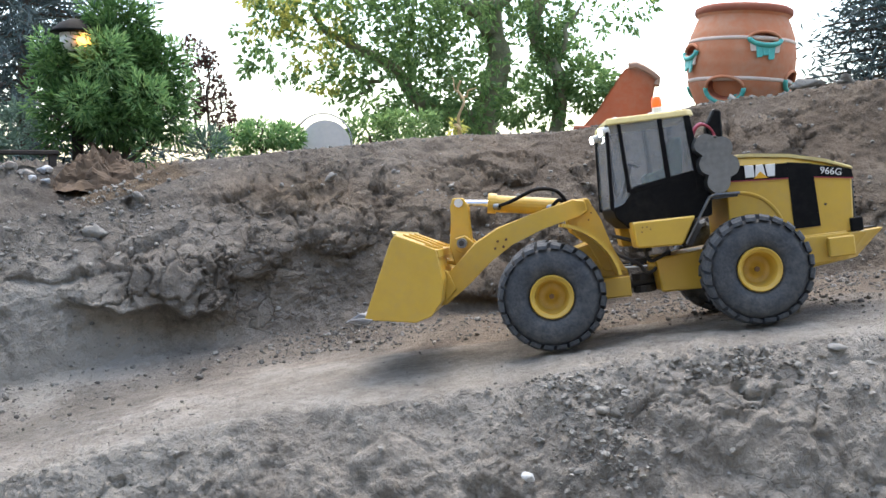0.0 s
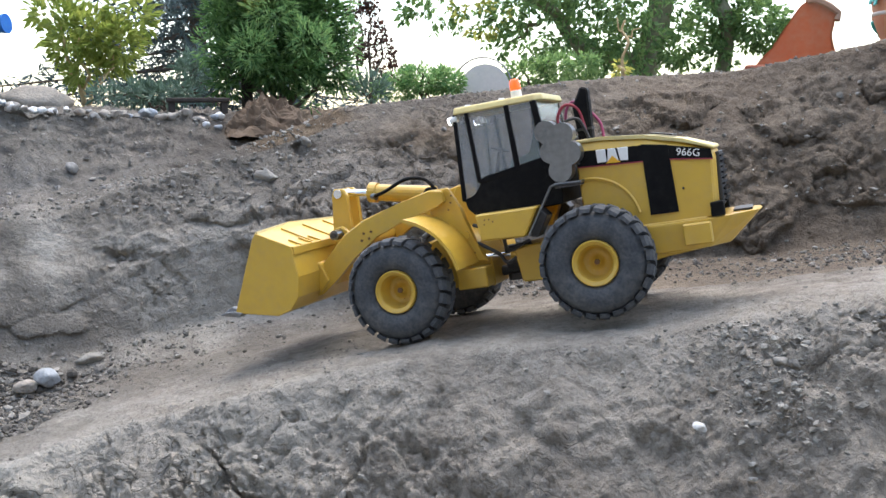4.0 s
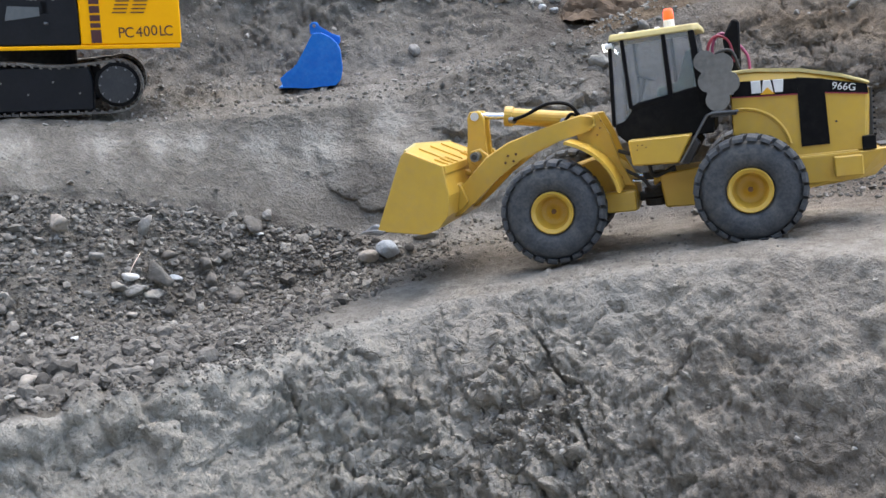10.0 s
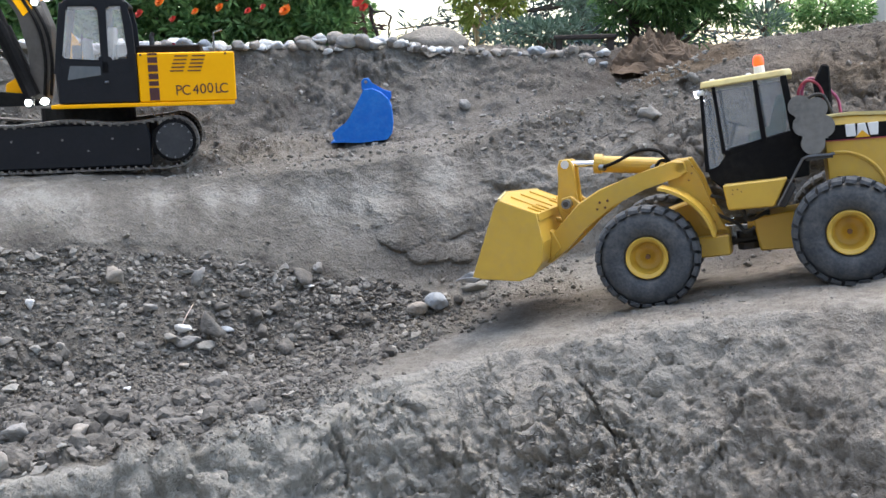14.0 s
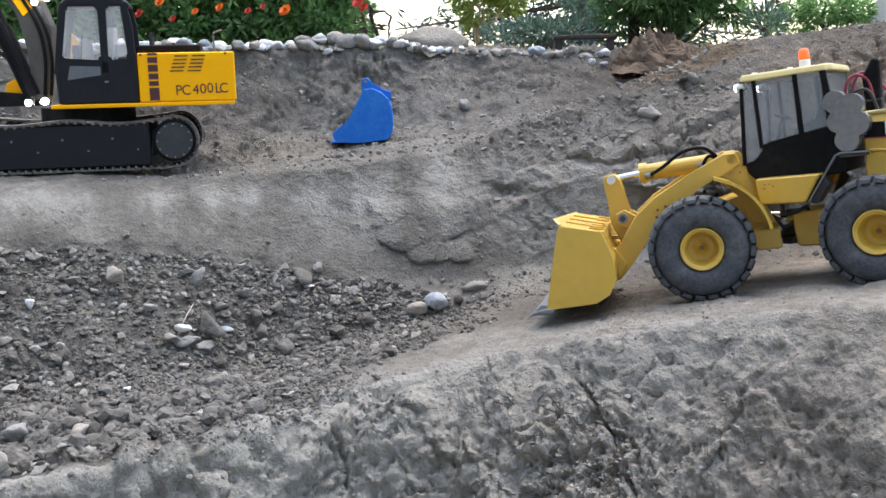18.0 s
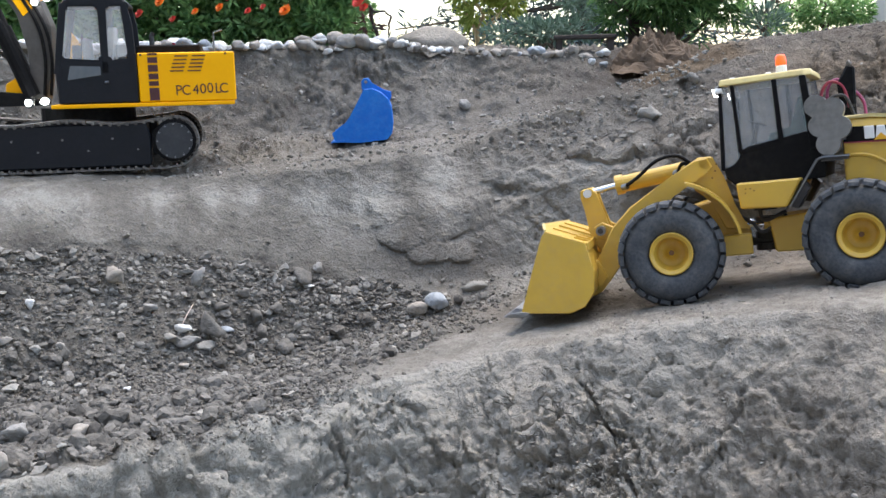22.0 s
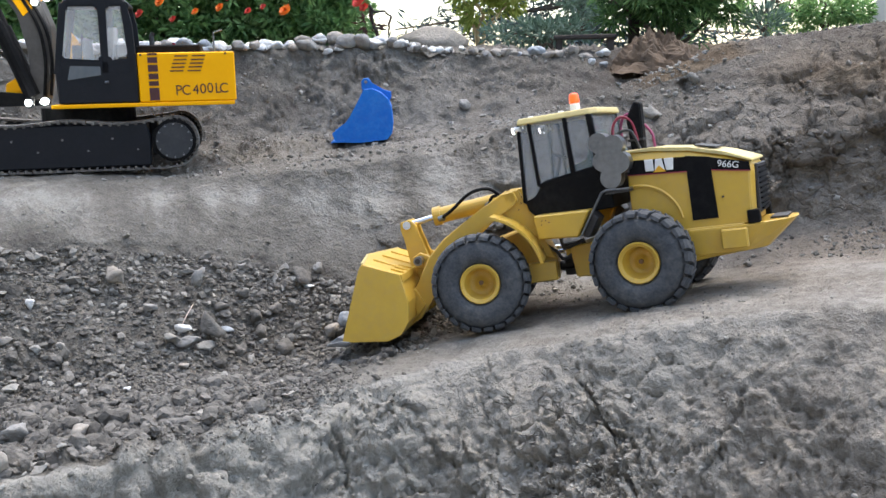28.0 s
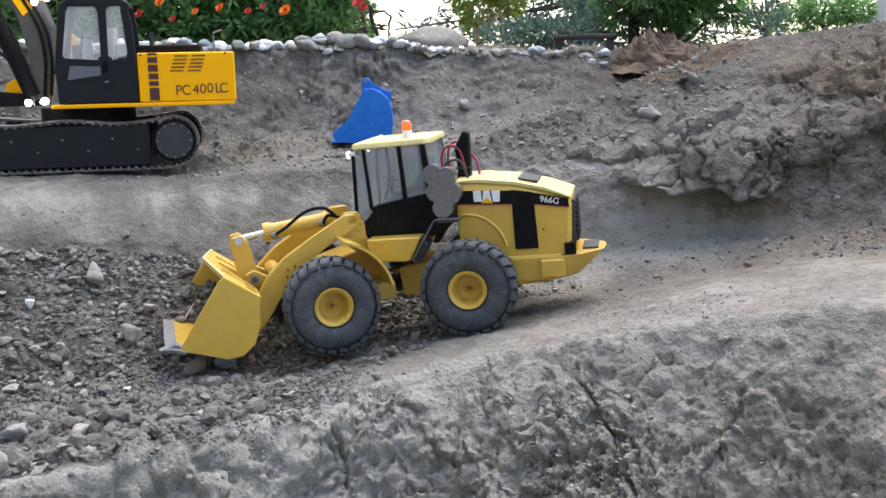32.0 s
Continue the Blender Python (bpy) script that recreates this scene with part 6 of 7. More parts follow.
    part("control_lever", rod((0.018, 0.070, 0.166), (0.012, 0.068, 0.222), 0.0016), DARK, C)
    part("wiring_box", box(-0.064, -0.044, 0.050, 0.080, 0.182, 0.206, 0.003), LIGHTGREY, C, "white box added for a white patch in the side window")
    # boom
    side = [(0.060, 0.112), (0.082, 0.112), (0.080, 0.190), (0.092, 0.250), (0.130, 0.315), (0.190, 0.372), (0.176, 0.392), (0.110, 0.345), (0.060, 0.280), (0.044, 0.230), (0.046, 0.180)]
    part("boom", plate(side, -0.024, 0.030, 0.002), DARK_STEEL, E, "dark grey steel boom")
    part("boom_panel", plate([(0.084, 0.246), (0.125, 0.318), (0.180, 0.372), (0.165, 0.386), (0.100, 0.338), (0.052, 0.272)], 0.0305, 0.0335, 0.001), ORANGE_YELLOW, E, "orange-yellow boom side")
    for yy, dx in ((0.048, 0.0), (-0.040, 0.012)):
        part("boom_cylinder", rod((0.078 + dx, yy, 0.120), (0.118 + dx, yy, 0.232), 0.0125), BLACK, E, "black boom cylinder")
        part("boom_rod", rod((0.118 + dx, yy, 0.232), (0.152 + dx, yy, 0.325), 0.0095), BLACK, E, "black piston rod")
    for k in (0.0, 0.010):
        part("boom_hose", pipe(bow([(0.052 + k, 0.034, 0.120), (0.046 + k, 0.036, 0.185), (0.058 + k, 0.036, 0.245), (0.105 + k, 0.036, 0.325)]), 0.0028), BLACK, E, "black hydraulic hose")
    part("slew_guard", plate([(0.060, 0.104), (0.135, 0.104), (0.130, 0.128), (0.095, 0.124)], 0.030, 0.040, 0.001), BLACK, E)
    part("boom_foot", plate([(0.095, 0.105), (0.128, 0.105), (0.122, 0.140), (0.105, 0.150)], 0.012, 0.020, 0.001), ORANGE_YELLOW, E)
    for x, yy, z in ((0.048, 0.100, 0.1125), (0.052, 0.090, 0.1120), (0.074, 0.095, 0.1105), (0.058, 0.060, 0.266), (0.040, 0.060, 0.272)):
        head = part("work_light", rod((x - 0.006, yy, z), (x, yy, z), 0.0055), DARK, E, "small work light")
        part("work_light_lens", rod((x, yy - 0.001, z), (x + 0.002, yy + 0.006, z), 0.0050), LAMP_WHITE, head, "glowing lens")
    H.matrix_basis = Matrix.Translation((-0.243 * 0.065, 0, -0.006)) @ Matrix.Diagonal((0.935, 1, 1, 1))
    C.matrix_basis = Matrix.Translation((-0.0186, 0, -0.006)) @ Matrix.Diagonal((0.90, 1, 1, 1))
    ahead = Vector((-0.74, -0.67, 0)).normalized()
    left = Vector((0, 0, 1)).cross(ahead)
    m = Matrix(((ahead.x, left.x, 0, -1.386), (ahead.y, left.y, 0, 1.171), (0, 0, 1, -0.160), (0, 0, 0, 1)))
    E.matrix_basis = m
    return E


CAP_GREY = material("dark_grey_cover", (0.020, 0.023, 0.028), 0.55, spots=(0.036, 0.038, 0.042), scale=60, bump=0.1)
NAVY = material("dark_cab_paint", (0.006, 0.008, 0.012), 0.4, spots=(0.010, 0.012, 0.017), scale=30, bump=0.05, shine=0.25)
GREYGLASS = material("dull_glass", (0.10, 0.115, 0.125), 0.2, spots=(0.13, 0.14, 0.15), scale=20)
LIGHTGREY = material("pale_grey_cloth", (0.50, 0.50, 0.48), 0.9, spots=(0.42, 0.42, 0.40), scale=40)
DARK_STEEL = material("dark_boom_steel", (0.085, 0.08, 0.075), 0.6, 0.3, spots=(0.06, 0.055, 0.05), scale=30, bump=0.2)
build_digger()


# ---- clay pots ----
def build_pot():
    P = tagged(new("planter_pot"), "big terracotta strawberry pot with turquoise glazed mouths", "clay pot")
    base = spot(-16.3, 2.42)
    prof = [(0.070, 0.0), (0.092, 0.030), (0.112, 0.075), (0.121, 0.120), (0.122, 0.150), (0.116, 0.190), (0.104, 0.222), (0.099, 0.232), (0.106, 0.236), (0.108, 0.250), (0.100, 0.254), (0.090, 0.250), (0.090, 0.225), (0.108, 0.15), (0.08, 0.02)]

    def radius(z):
        return float(np.interp(z, [q[1] for q in prof[:8]], [q[0] for q in prof[:8]]))

    mouths = ((-64, 0.152, 0.030, 0.014), (25, 0.176, 0.034, 0.013), (-17, 0.066, 0.040, 0.027), (-120, 0.08, 0.03, 0.02), (74, 0.09, 0.034, 0.022), (150, 0.17, 0.03, 0.014))
    bm = lathe_up((0, 0), [(radius(z), z) for z in np.arange(0, 0.2301, 0.005)] + prof[7:], 120)
    holes = []
    for f in bm.faces:
        q = f.calc_center_median()
        if 0.02 < q.z < 0.225 and math.hypot(q.x, q.y) > radius(q.z) - 0.004:
            for a, z, w, h in mouths:
                turn = (math.atan2(q.x, -q.y) - radians(a) + math.pi) % math.tau - math.pi
                if (turn * radius(z) / w) ** 2 + ((q.z - z) / h) ** 2 < 0.95:
                    holes.append(f)
                    break
    bmesh.ops.delete(bm, geom=holes, context="FACES")
    body = part("body", bm, TERRA, P, "orange terracotta body", True)
    part("rim_band", lathe_up((0, 0), [(0.100, 0.2335), (0.107, 0.237), (0.1095, 0.243), (0.109, 0.2505), (0.101, 0.2555), (0.095, 0.252)], 64), TERRA_DARK, body, "dark red rim", True)
    for z in (0.088, 0.176):
        r = radius(z)
        part("band", lathe_up((0, 0), [(r - 0.002, z - 0.005), (r + 0.0022, z - 0.003), (r + 0.0022, z + 0.003), (radius(z + 0.005) - 0.002, z + 0.005)], 64), WHITEWASH, body, "worn white painted band", True)
    part("foot_dust", lathe_up((0, 0), [(0.072, -0.01), (0.0845, 0.014), (0.0935, 0.030), (0.0962, 0.035), (0.085, 0.034)], 64), TERRA_DUST, body, "dusty lower wall", True)
    for a, z, w, h in mouths:
        # a round mouth: hollow lined in dark clay colour for its shade, raised lip, glaze run under it; a is the
        # bearing round the pot, 0 faces the stand
        ang = radians(a)
        r = radius(z)
        slope = (radius(z + 0.01) - radius(z - 0.01)) / 0.02
        out = Vector((math.sin(ang), -math.cos(ang), -slope)).normalized()
        across = Vector((math.cos(ang), math.sin(ang), 0))
        up = out.cross(across) * -1
        if up.z < 0:
            up = -up
        c = Vector((math.sin(ang) * r, -math.cos(ang) * r, z))
        hole = bmesh.new()
        ringv = [hole.verts.new(c + across * (w * math.cos(t)) + up * (h * math.sin(t)) + out * (0.003 - 0.5 * w * w * math.cos(t) ** 2 / r)) for t in np.arange(28) * math.tau / 28]
        deep = [hole.verts.new(c + across * (w * 0.8 * math.cos(t)) + up * (h * 0.8 * math.sin(t)) - out * 0.03) for t in np.arange(28) * math.tau / 28]
        hole.faces.new(deep)
        for i in range(28):
            hole.faces.new((ringv[i], ringv[(i + 1) % 28], deep[(i + 1) % 28], deep[i]))
        part("mouth", hole, TERRA_DARK, body, "open planting mouth, its lining darkened for the shade inside")
        lip = [c + across * (w * 1.04 * math.cos(t)) + up * (h * 1.04 * math.sin(t)) + out * (0.003 - 0.5 * w * w * math.cos(t) ** 2 / r) for t in np.linspace(0, math.tau, 29)]
        part("mouth_lip", pipe(lip, 0.0035, 8), TERRA, body, "", True)
        low = [c + across * (w * 1.08 * math.cos(t)) + up * (h * 1.12 * math.sin(t) - 0.002) + out * (0.0045 - 0.5 * w * w * math.cos(t) ** 2 / r) for t in np.linspace(math.pi * 0.98, math.tau * 1.005, 15)]
        part("glaze", pipe(low, 0.0055, 8), GLAZE, body, "turquoise glazed lower lip", True)
        for sx, ln in (((-0.78, 0.020), (-0.40, 0.030), (0.0, 0.024), (0.40, 0.034), (0.78, 0.022)) if h < 0.02 else ((0.45, 0.018), (0.8, 0.012))):
            wide = w * 0.29
            run = part("glaze_run", bevelled(add_plate(bmesh.new(), [(-wide * 0.7, -ln), (wide * 0.6, -ln * 0.93), (wide, 0.004), (-wide, 0.004)], -0.002, 0.0015), 0.001), WHITEWASH if abs(sx) == 0.78 else GLAZE, body)
            run.matrix_basis = Matrix.Translation(c + across * (w * sx) - up * (h * math.sqrt(max(0.0, 1 - sx * sx)) + 0.003) + out * (0.0015 - 0.5 * w * w * sx * sx / r)) @ Matrix((across, -out, up)).transposed().to_4x4()
    P.matrix_basis = Matrix.Translation((base.x, base.y, base.z - 0.026)) @ Matrix.Rotation(radians(-16.5), 4, "Z") @ Matrix.Rotation(radians(2.5), 4, "Y")


build_pot()


def build_broken_pot():
    B = tagged(new("broken_pot"), "broken terracotta pot lying tipped over on the brow", "broken pot")
    # a bowed piece of wall with a ragged slanting edge
    outline = [(-0.098, 0.0), (-0.062, 0.038), (-0.030, 0.088), (-0.004, 0.128), (0.014, 0.138), (0.040, 0.130), (0.072, 0.110), (0.066, 0.085), (0.062, 0.060), (0.070, 0.030), (0.072, 0.0)]

    def ray_span(z):
        xs = []
        for (xa, za), (xb, zb) in zip(outline, outline[1:] + outline[:1]):
            if (za - z) * (zb - z) <= 0 and za != zb:
                xs.append(xa + (xb - xa) * (z - za) / (zb - za))
        return (min(xs), max(xs)) if len(xs) > 1 else (0.013, 0.015)

    bm = bmesh.new()
    grid = []
    for i in range(19):
        z = 0.137 * i / 18
        x0, x1 = ray_span(z)
        grid.append([bm.verts.new((x0 + (x1 - x0) * j / 16 + 0.002 * noise.noise(Vector((i * 0.7, j, 2))), 5.0 * (x0 + (x1 - x0) * j / 16) ** 2 + 0.10 * z, z)) for j in range(17)])
    for a, b in zip(grid, grid[1:]):
        for j in range(16):
            bm.faces.new((a[j], a[j + 1], b[j + 1], b[j]))
    bmesh.ops.solidify(bm, geom=list(bm.faces), thickness=0.014)
    body = part("shell", bm, TERRA, B, "bare orange clay wall", True)
    rim = [(x, 5.0 * x * x + 0.10 * z + 0.006, z) for x, z in ((0.008, 0.136), (0.024, 0.138), (0.040, 0.131), (0.056, 0.122), (0.072, 0.110), (0.069, 0.095))]
    part("broken_edge", pipe(rim, 0.010, 7), TERRA_DUST, body, "rough grey-brown broken edge")
    part("underside", box(-0.115, 0.05, -0.02, 0.06, -0.014, 0.002, 0.004), TERRA_DARK, B, "dark fired base slab")
    p = spot(-10.2, 2.32)
    B.matrix_basis = Matrix.Translation(p + Vector((0.0, 0, 0.004))) @ Matrix.Rotation(radians(-10), 4, "Z")


build_broken_pot()


# ---- plants ----
def leaf_mesh(name, places, ways, lengths, widths, mat, seed=0):
    """Many leaves in one mesh: each a pointed blade of four faces, folded along its rib."""
    rng = np.random.default_rng(seed)
    n = len(places)
    ways = ways / (np.linalg.norm(ways, axis=1, keepdims=True) + 1e-9)
    side = np.cross(ways, rng.normal(size=(n, 3)))
    side /= np.linalg.norm(side, axis=1, keepdims=True) + 1e-9
    up = np.cross(side, ways)
    l, w = lengths[:, None], widths[:, None]
    tip = places + ways * l - up * l * 0.12
    mid = places + ways * l * 0.5 - up * w * 0.25
    a, b = places + ways * l * 0.45 + side * w * 0.5 + up * w * 0.1, places + ways * l * 0.45 - side * w * 0.5 + up * w * 0.1
    v = np.stack([places, a, tip, b, mid], 1).reshape(-1, 3)
    k = np.arange(n)[:, None] * 5
    f = np.concatenate([k + [0, 1, 4], k + [1, 2, 4], k + [2, 3, 4], k + [3, 0, 4]])
    me = bpy.data.meshes.new(name)
    me.from_pydata(v.tolist(), [], f.tolist())
    me.materials.append(mat)
    return me


def crown(name, parent, clumps, count, length, width, mat, seed, spread=1.0, droop=0.0, outward=0.8, label=""):
    """Leaves gathered on twigs in clumps: (x, y, z, rx, ry, rz) each."""
    rng = np.random.default_rng(seed)
    c = np.array(clumps, float)
    vol = c[:, 3] * c[:, 4] * c[:, 5]
    which = rng.choice(len(c), count, p=vol / vol.sum())
    d = rng.normal(size=(count, 3))
    d /= np.linalg.norm(d, axis=1, keepdims=True)
    rad = rng.uniform(0.25, 1.0, count) ** 0.45 * (1 + 0.18 * rng.normal(size=count))
    # leaves sit in sprays: several share a twig's end
    spray = rng.integers(0, max(1, count // 9), count)
    sd = np.random.default_rng(seed + 1).normal(size=(count // 9 + 1, 3))
    sd /= np.linalg.norm(sd, axis=1, keepdims=True)
    sr = np.random.default_rng(seed + 2).uniform(0.3, 1.05, count // 9 + 1) ** 0.5
    sw = np.random.default_rng(seed + 3).choice(len(c), count // 9 + 1, p=vol / vol.sum())
    centre = c[sw[spray], :3] + sd[spray] * sr[spray][:, None] * c[sw[spray], 3:] * spread
    places = centre + d * length * 0.5
    ways = outward * sd[spray] + 0.9 * d + np.array([0, 0, -droop])
    ob = new(name, leaf_mesh(name, places, ways, length * rng.uniform(0.6, 1.25, count), width * rng.uniform(0.7, 1.2, count), mat, seed))
    ob.parent = parent
    if label:
        ob["label"] = label
    return ob


def limb(bm, a, b, r0, r1, seed, bend=0.12):
    rng = random.Random(seed)
    a, b = Vector(a), Vector(b)
    ln = (b - a).length
    pts = [a.lerp(b, s) + Vector((rng.uniform(-1, 1), rng.uniform(-1, 1), rng.uniform(-1, 1))) * ln * bend * math.sin(s * math.pi) for s in np.linspace(0, 1, 6)]
    add_pipe(bm, bow(pts, 4), list(np.linspace(r0, r1, 21)), 7)


def at(az, el, r):
    """A place by bearing, elevation and distance from the stand."""
    a = radians(az)
    return Vector((-math.sin(a) * r, math.cos(a) * r, r * math.tan(radians(el))))


def clump(az, el, r, wide, high, deep=None):
    p = at(az, el, r)
    return (*p, wide, deep or wide, high)


def plant(name, label, category, stems, crowns, wood=None, group=""):
    """A plant: stems (from, to, radii) in one trunk mesh and crowns of leaves."""
    T = tagged(new(name), label, category, group)
    T.location = stems[0][0]
    off = -Vector(stems[0][0])
    bm = bmesh.new()
    for n, (a, b, r0, r1) in enumerate(stems):
        limb(bm, Vector(a) + off, Vector(b) + off, r0, r1, n + len(label))
        if category == "flower bed":
            part("stem", bm, wood or BARK, T, "", True)
            bm = bmesh.new()
    if len(bm.verts):
        part("trunk" if category == "tree" else "stem", bm, wood or BARK, T, "", True)
    else:
        bm.free()
    for k, (nm, clumps, count, ln, wd, mat, seed, droop, lab) in enumerate(crowns):
        crown(nm, T, [(c[0] + off.x, c[1] + off.y, c[2] + off.z, *c[3:]) for c in clumps], count, ln, wd, mat, seed, 1.0, droop, 0.8, lab)
    return T


def stem(az0, el0, az1, el1, r, w0, w1, r2=None):
    return (at(az0, el0, r), at(az1, el1, r2 or r), w0, w1)


# the dense shrub by the garden lamp
# light on the shoot tips is put into their paler leaf colour
plant("shrub", "dense green narrow-leaved shrub beside the garden lamp", "shrub",
      [stem(18.2, 0.6, 18.0, 7.5, 2.55, 0.012, 0.004), stem(18.0, 0.6, 15.6, 6.2, 2.55, 0.009, 0.003), stem(18.4, 0.6, 21.0, 6.0, 2.55, 0.009, 0.003), stem(18.0, 0.6, 14.4, 3.4, 2.5, 0.007, 0.002), stem(18.2, 0.6, 21.3, 3.2, 2.5, 0.007, 0.002)],
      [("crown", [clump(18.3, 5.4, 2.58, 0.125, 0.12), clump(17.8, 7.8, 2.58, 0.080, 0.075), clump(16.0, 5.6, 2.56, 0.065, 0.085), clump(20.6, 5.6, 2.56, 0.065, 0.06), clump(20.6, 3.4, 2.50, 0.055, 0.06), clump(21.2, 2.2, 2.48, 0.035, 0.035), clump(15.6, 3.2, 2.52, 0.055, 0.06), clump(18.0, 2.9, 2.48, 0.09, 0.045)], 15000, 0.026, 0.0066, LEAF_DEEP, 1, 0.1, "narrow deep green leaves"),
       ("shoot", [clump(19.1, 9.0, 2.6, 0.028, 0.085), clump(17.5, 9.4, 2.58, 0.026, 0.08), clump(16.2, 8.0, 2.58, 0.024, 0.07), clump(21.6, 6.6, 2.58, 0.03, 0.05), clump(14.8, 6.4, 2.58, 0.03, 0.05), clump(14.6, 4.4, 2.54, 0.03, 0.05), clump(22.0, 4.2, 2.54, 0.028, 0.05), clump(18.6, 6.4, 2.44, 0.05, 0.06), clump(16.6, 4.2, 2.42, 0.05, 0.06), clump(19.6, 4.0, 2.42, 0.05, 0.05), clump(14.6, 2.2, 2.48, 0.035, 0.03), clump(16.4, 1.4, 2.42, 0.03, 0.035)], 3800, 0.021, 0.0048, LEAF_HEDGE, 2, -0.1, "feathery shoots, paler for their lit tips")], BARK)
plant("shrub", "dark red-leaved shrub in small round leaves", "shrub", [stem(13.0, 1.0, 13.2, 6.4, 2.9, 0.006, 0.002), stem(13.0, 1.0, 12.3, 5.0, 2.9, 0.005, 0.002), stem(13.0, 1.0, 14.2, 7.0, 2.9, 0.005, 0.002)],
      [("crown", [clump(13.4, 5.2, 2.9, 0.06, 0.09), clump(12.6, 3.6, 2.9, 0.05, 0.06), clump(14.2, 6.6, 2.9, 0.05, 0.05), clump(11.9, 2.6, 2.9, 0.05, 0.03)], 1500, 0.013, 0.0085, LEAF_RED, 3, 0.1, "dark red-brown leaves")], BARK)
plant("shrub", "low green shrub on the brow of the bank", "shrub", [stem(10.2, 1.2, 10.4, 3.2, 2.7, 0.005, 0.002), stem(10.2, 1.2, 9.0, 3.0, 2.7, 0.004, 0.002), stem(10.2, 1.2, 12.2, 2.8, 2.7, 0.004, 0.002)],
      [("crown", [clump(10.2, 2.3, 2.7, 0.07, 0.04), clump(9.0, 2.2, 2.7, 0.05, 0.035), clump(11.8, 1.9, 2.7, 0.06, 0.035), clump(8.6, 1.9, 2.72, 0.035, 0.035)], 2600, 0.016, 0.0065, LEAF_HEDGE, 4, 0.0, "small green leaves")], BARK)
plant("shrub", "silvery spiky plant at the shrub's foot", "plant", [stem(13.2, 0.9, 13.2, 1.6, 2.45, 0.003, 0.002), stem(13.2, 0.9, 13.6, 1.6, 2.45, 0.003, 0.002)],
      [("crown", [clump(13.2, 1.7, 2.45, 0.035, 0.03)], 260, 0.026, 0.005, LEAF_GREY, 5, -0.3, "silvery narrow leaves")], BARK)
# trees behind the brow
# sunlit_leaves carry the low sun in their colour
plant("tree", "broad green tree behind the bank, its trunk leaning", "tree",
      [stem(-1.9, 1.5, -2.6, 11.5, 6.2, 0.085, 0.060), stem(-2.6, 11.0, -4.5, 19, 6.2, 0.075, 0.03), stem(1.0, 4.0, 6.6, 8.0, 6.0, 0.045, 0.020), stem(6.6, 8.0, 8.4, 11.0, 6.0, 0.020, 0.008), stem(-2.0, 3.0, 1.6, 3.9, 6.1, 0.06, 0.045), stem(-2.6, 8.0, 0.4, 12.0, 6.1, 0.05, 0.02), stem(-2.8, 9.5, -6.5, 12.0, 6.1, 0.035, 0.012), stem(3.4, 5.6, 5.2, 4.4, 6.0, 0.016, 0.006)],
      [("crown", [clump(2.2, 5.6, 6.0, 0.42, 0.30), clump(0.2, 7.4, 6.1, 0.36, 0.34), clump(2.8, 8.6, 6.0, 0.40, 0.30), clump(-1.2, 5.0, 5.8, 0.24, 0.34), clump(0.6, 3.9, 5.9, 0.34, 0.22), clump(5.0, 6.6, 5.9, 0.22, 0.20), clump(4.6, 9.6, 5.9, 0.30, 0.22), clump(-3.8, 6.2, 6.3, 0.20, 0.34), clump(-0.4, 10.6, 6.0, 0.6, 0.25), clump(-3.2, 3.3, 6.1, 0.22, 0.22), clump(-2.2, 4.4, 5.7, 0.16, 0.30), clump(-2.6, 7.4, 5.8, 0.10, 0.30)], 9400, 0.046, 0.023, LEAF_TREE, 6, 0.3, "green leaves"),
       ("outer_leaves", [clump(7.6, 7.2, 5.9, 0.20, 0.24), clump(9.8, 7.8, 5.9, 0.20, 0.30), clump(8.8, 10.0, 5.9, 0.24, 0.22), clump(10.4, 5.9, 5.9, 0.10, 0.12), clump(6.2, 4.6, 5.9, 0.14, 0.10), clump(-5.2, 8.0, 6.2, 0.16, 0.40), clump(-8.6, 8.6, 6.2, 0.22, 0.30), clump(-7.6, 6.2, 6.2, 0.18, 0.20), clump(-10.2, 9.8, 6.2, 0.20, 0.20)], 2300, 0.044, 0.023, LEAF_TREE, 7, 0.3, "loose outer leaves"),
       ("sunlit_leaves", [clump(10.0, 9.2, 5.8, 0.16, 0.16), clump(7.0, 9.0, 5.8, 0.22, 0.20), clump(6.8, 5.8, 5.8, 0.16, 0.14)], 800, 0.044, 0.023, LEAF_SUN, 8, 0.3, "leaves coloured yellow for the low sun on them")], BARK_GREEN)
plant("tree", "slender ivy-clad tree behind the bank", "tree", [stem(-6.2, 1.5, -6.0, 12.0, 5.6, 0.045, 0.03), stem(-6.1, 6.0, -7.8, 9.5, 5.6, 0.02, 0.006)],
      [("crown", [clump(-6.2, 3.0, 5.6, 0.09, 0.16), clump(-6.1, 6.0, 5.6, 0.10, 0.22), clump(-6.0, 9.0, 5.6, 0.13, 0.24), clump(-4.4, 4.2, 5.7, 0.12, 0.14), clump(-8.2, 5.2, 5.6, 0.14, 0.14), clump(-9.0, 4.4, 5.6, 0.10, 0.10)], 3600, 0.040, 0.022, LEAF_TREE, 9, 0.4, "hanging green leaves")], BARK_GREEN)
plant("shrub", "leafy shrub behind the brow", "shrub", [stem(4.0, 1.6, 4.4, 3.2, 3.6, 0.006, 0.002), stem(4.0, 1.6, 3.0, 3.4, 3.6, 0.006, 0.002)],
      [("crown", [clump(4.2, 2.6, 3.6, 0.09, 0.05), clump(2.6, 2.9, 3.6, 0.07, 0.05), clump(1.2, 3.0, 3.7, 0.07, 0.05)], 1700, 0.022, 0.010, LEAF_TREE, 10, 0.1, "green leaves")], BARK)
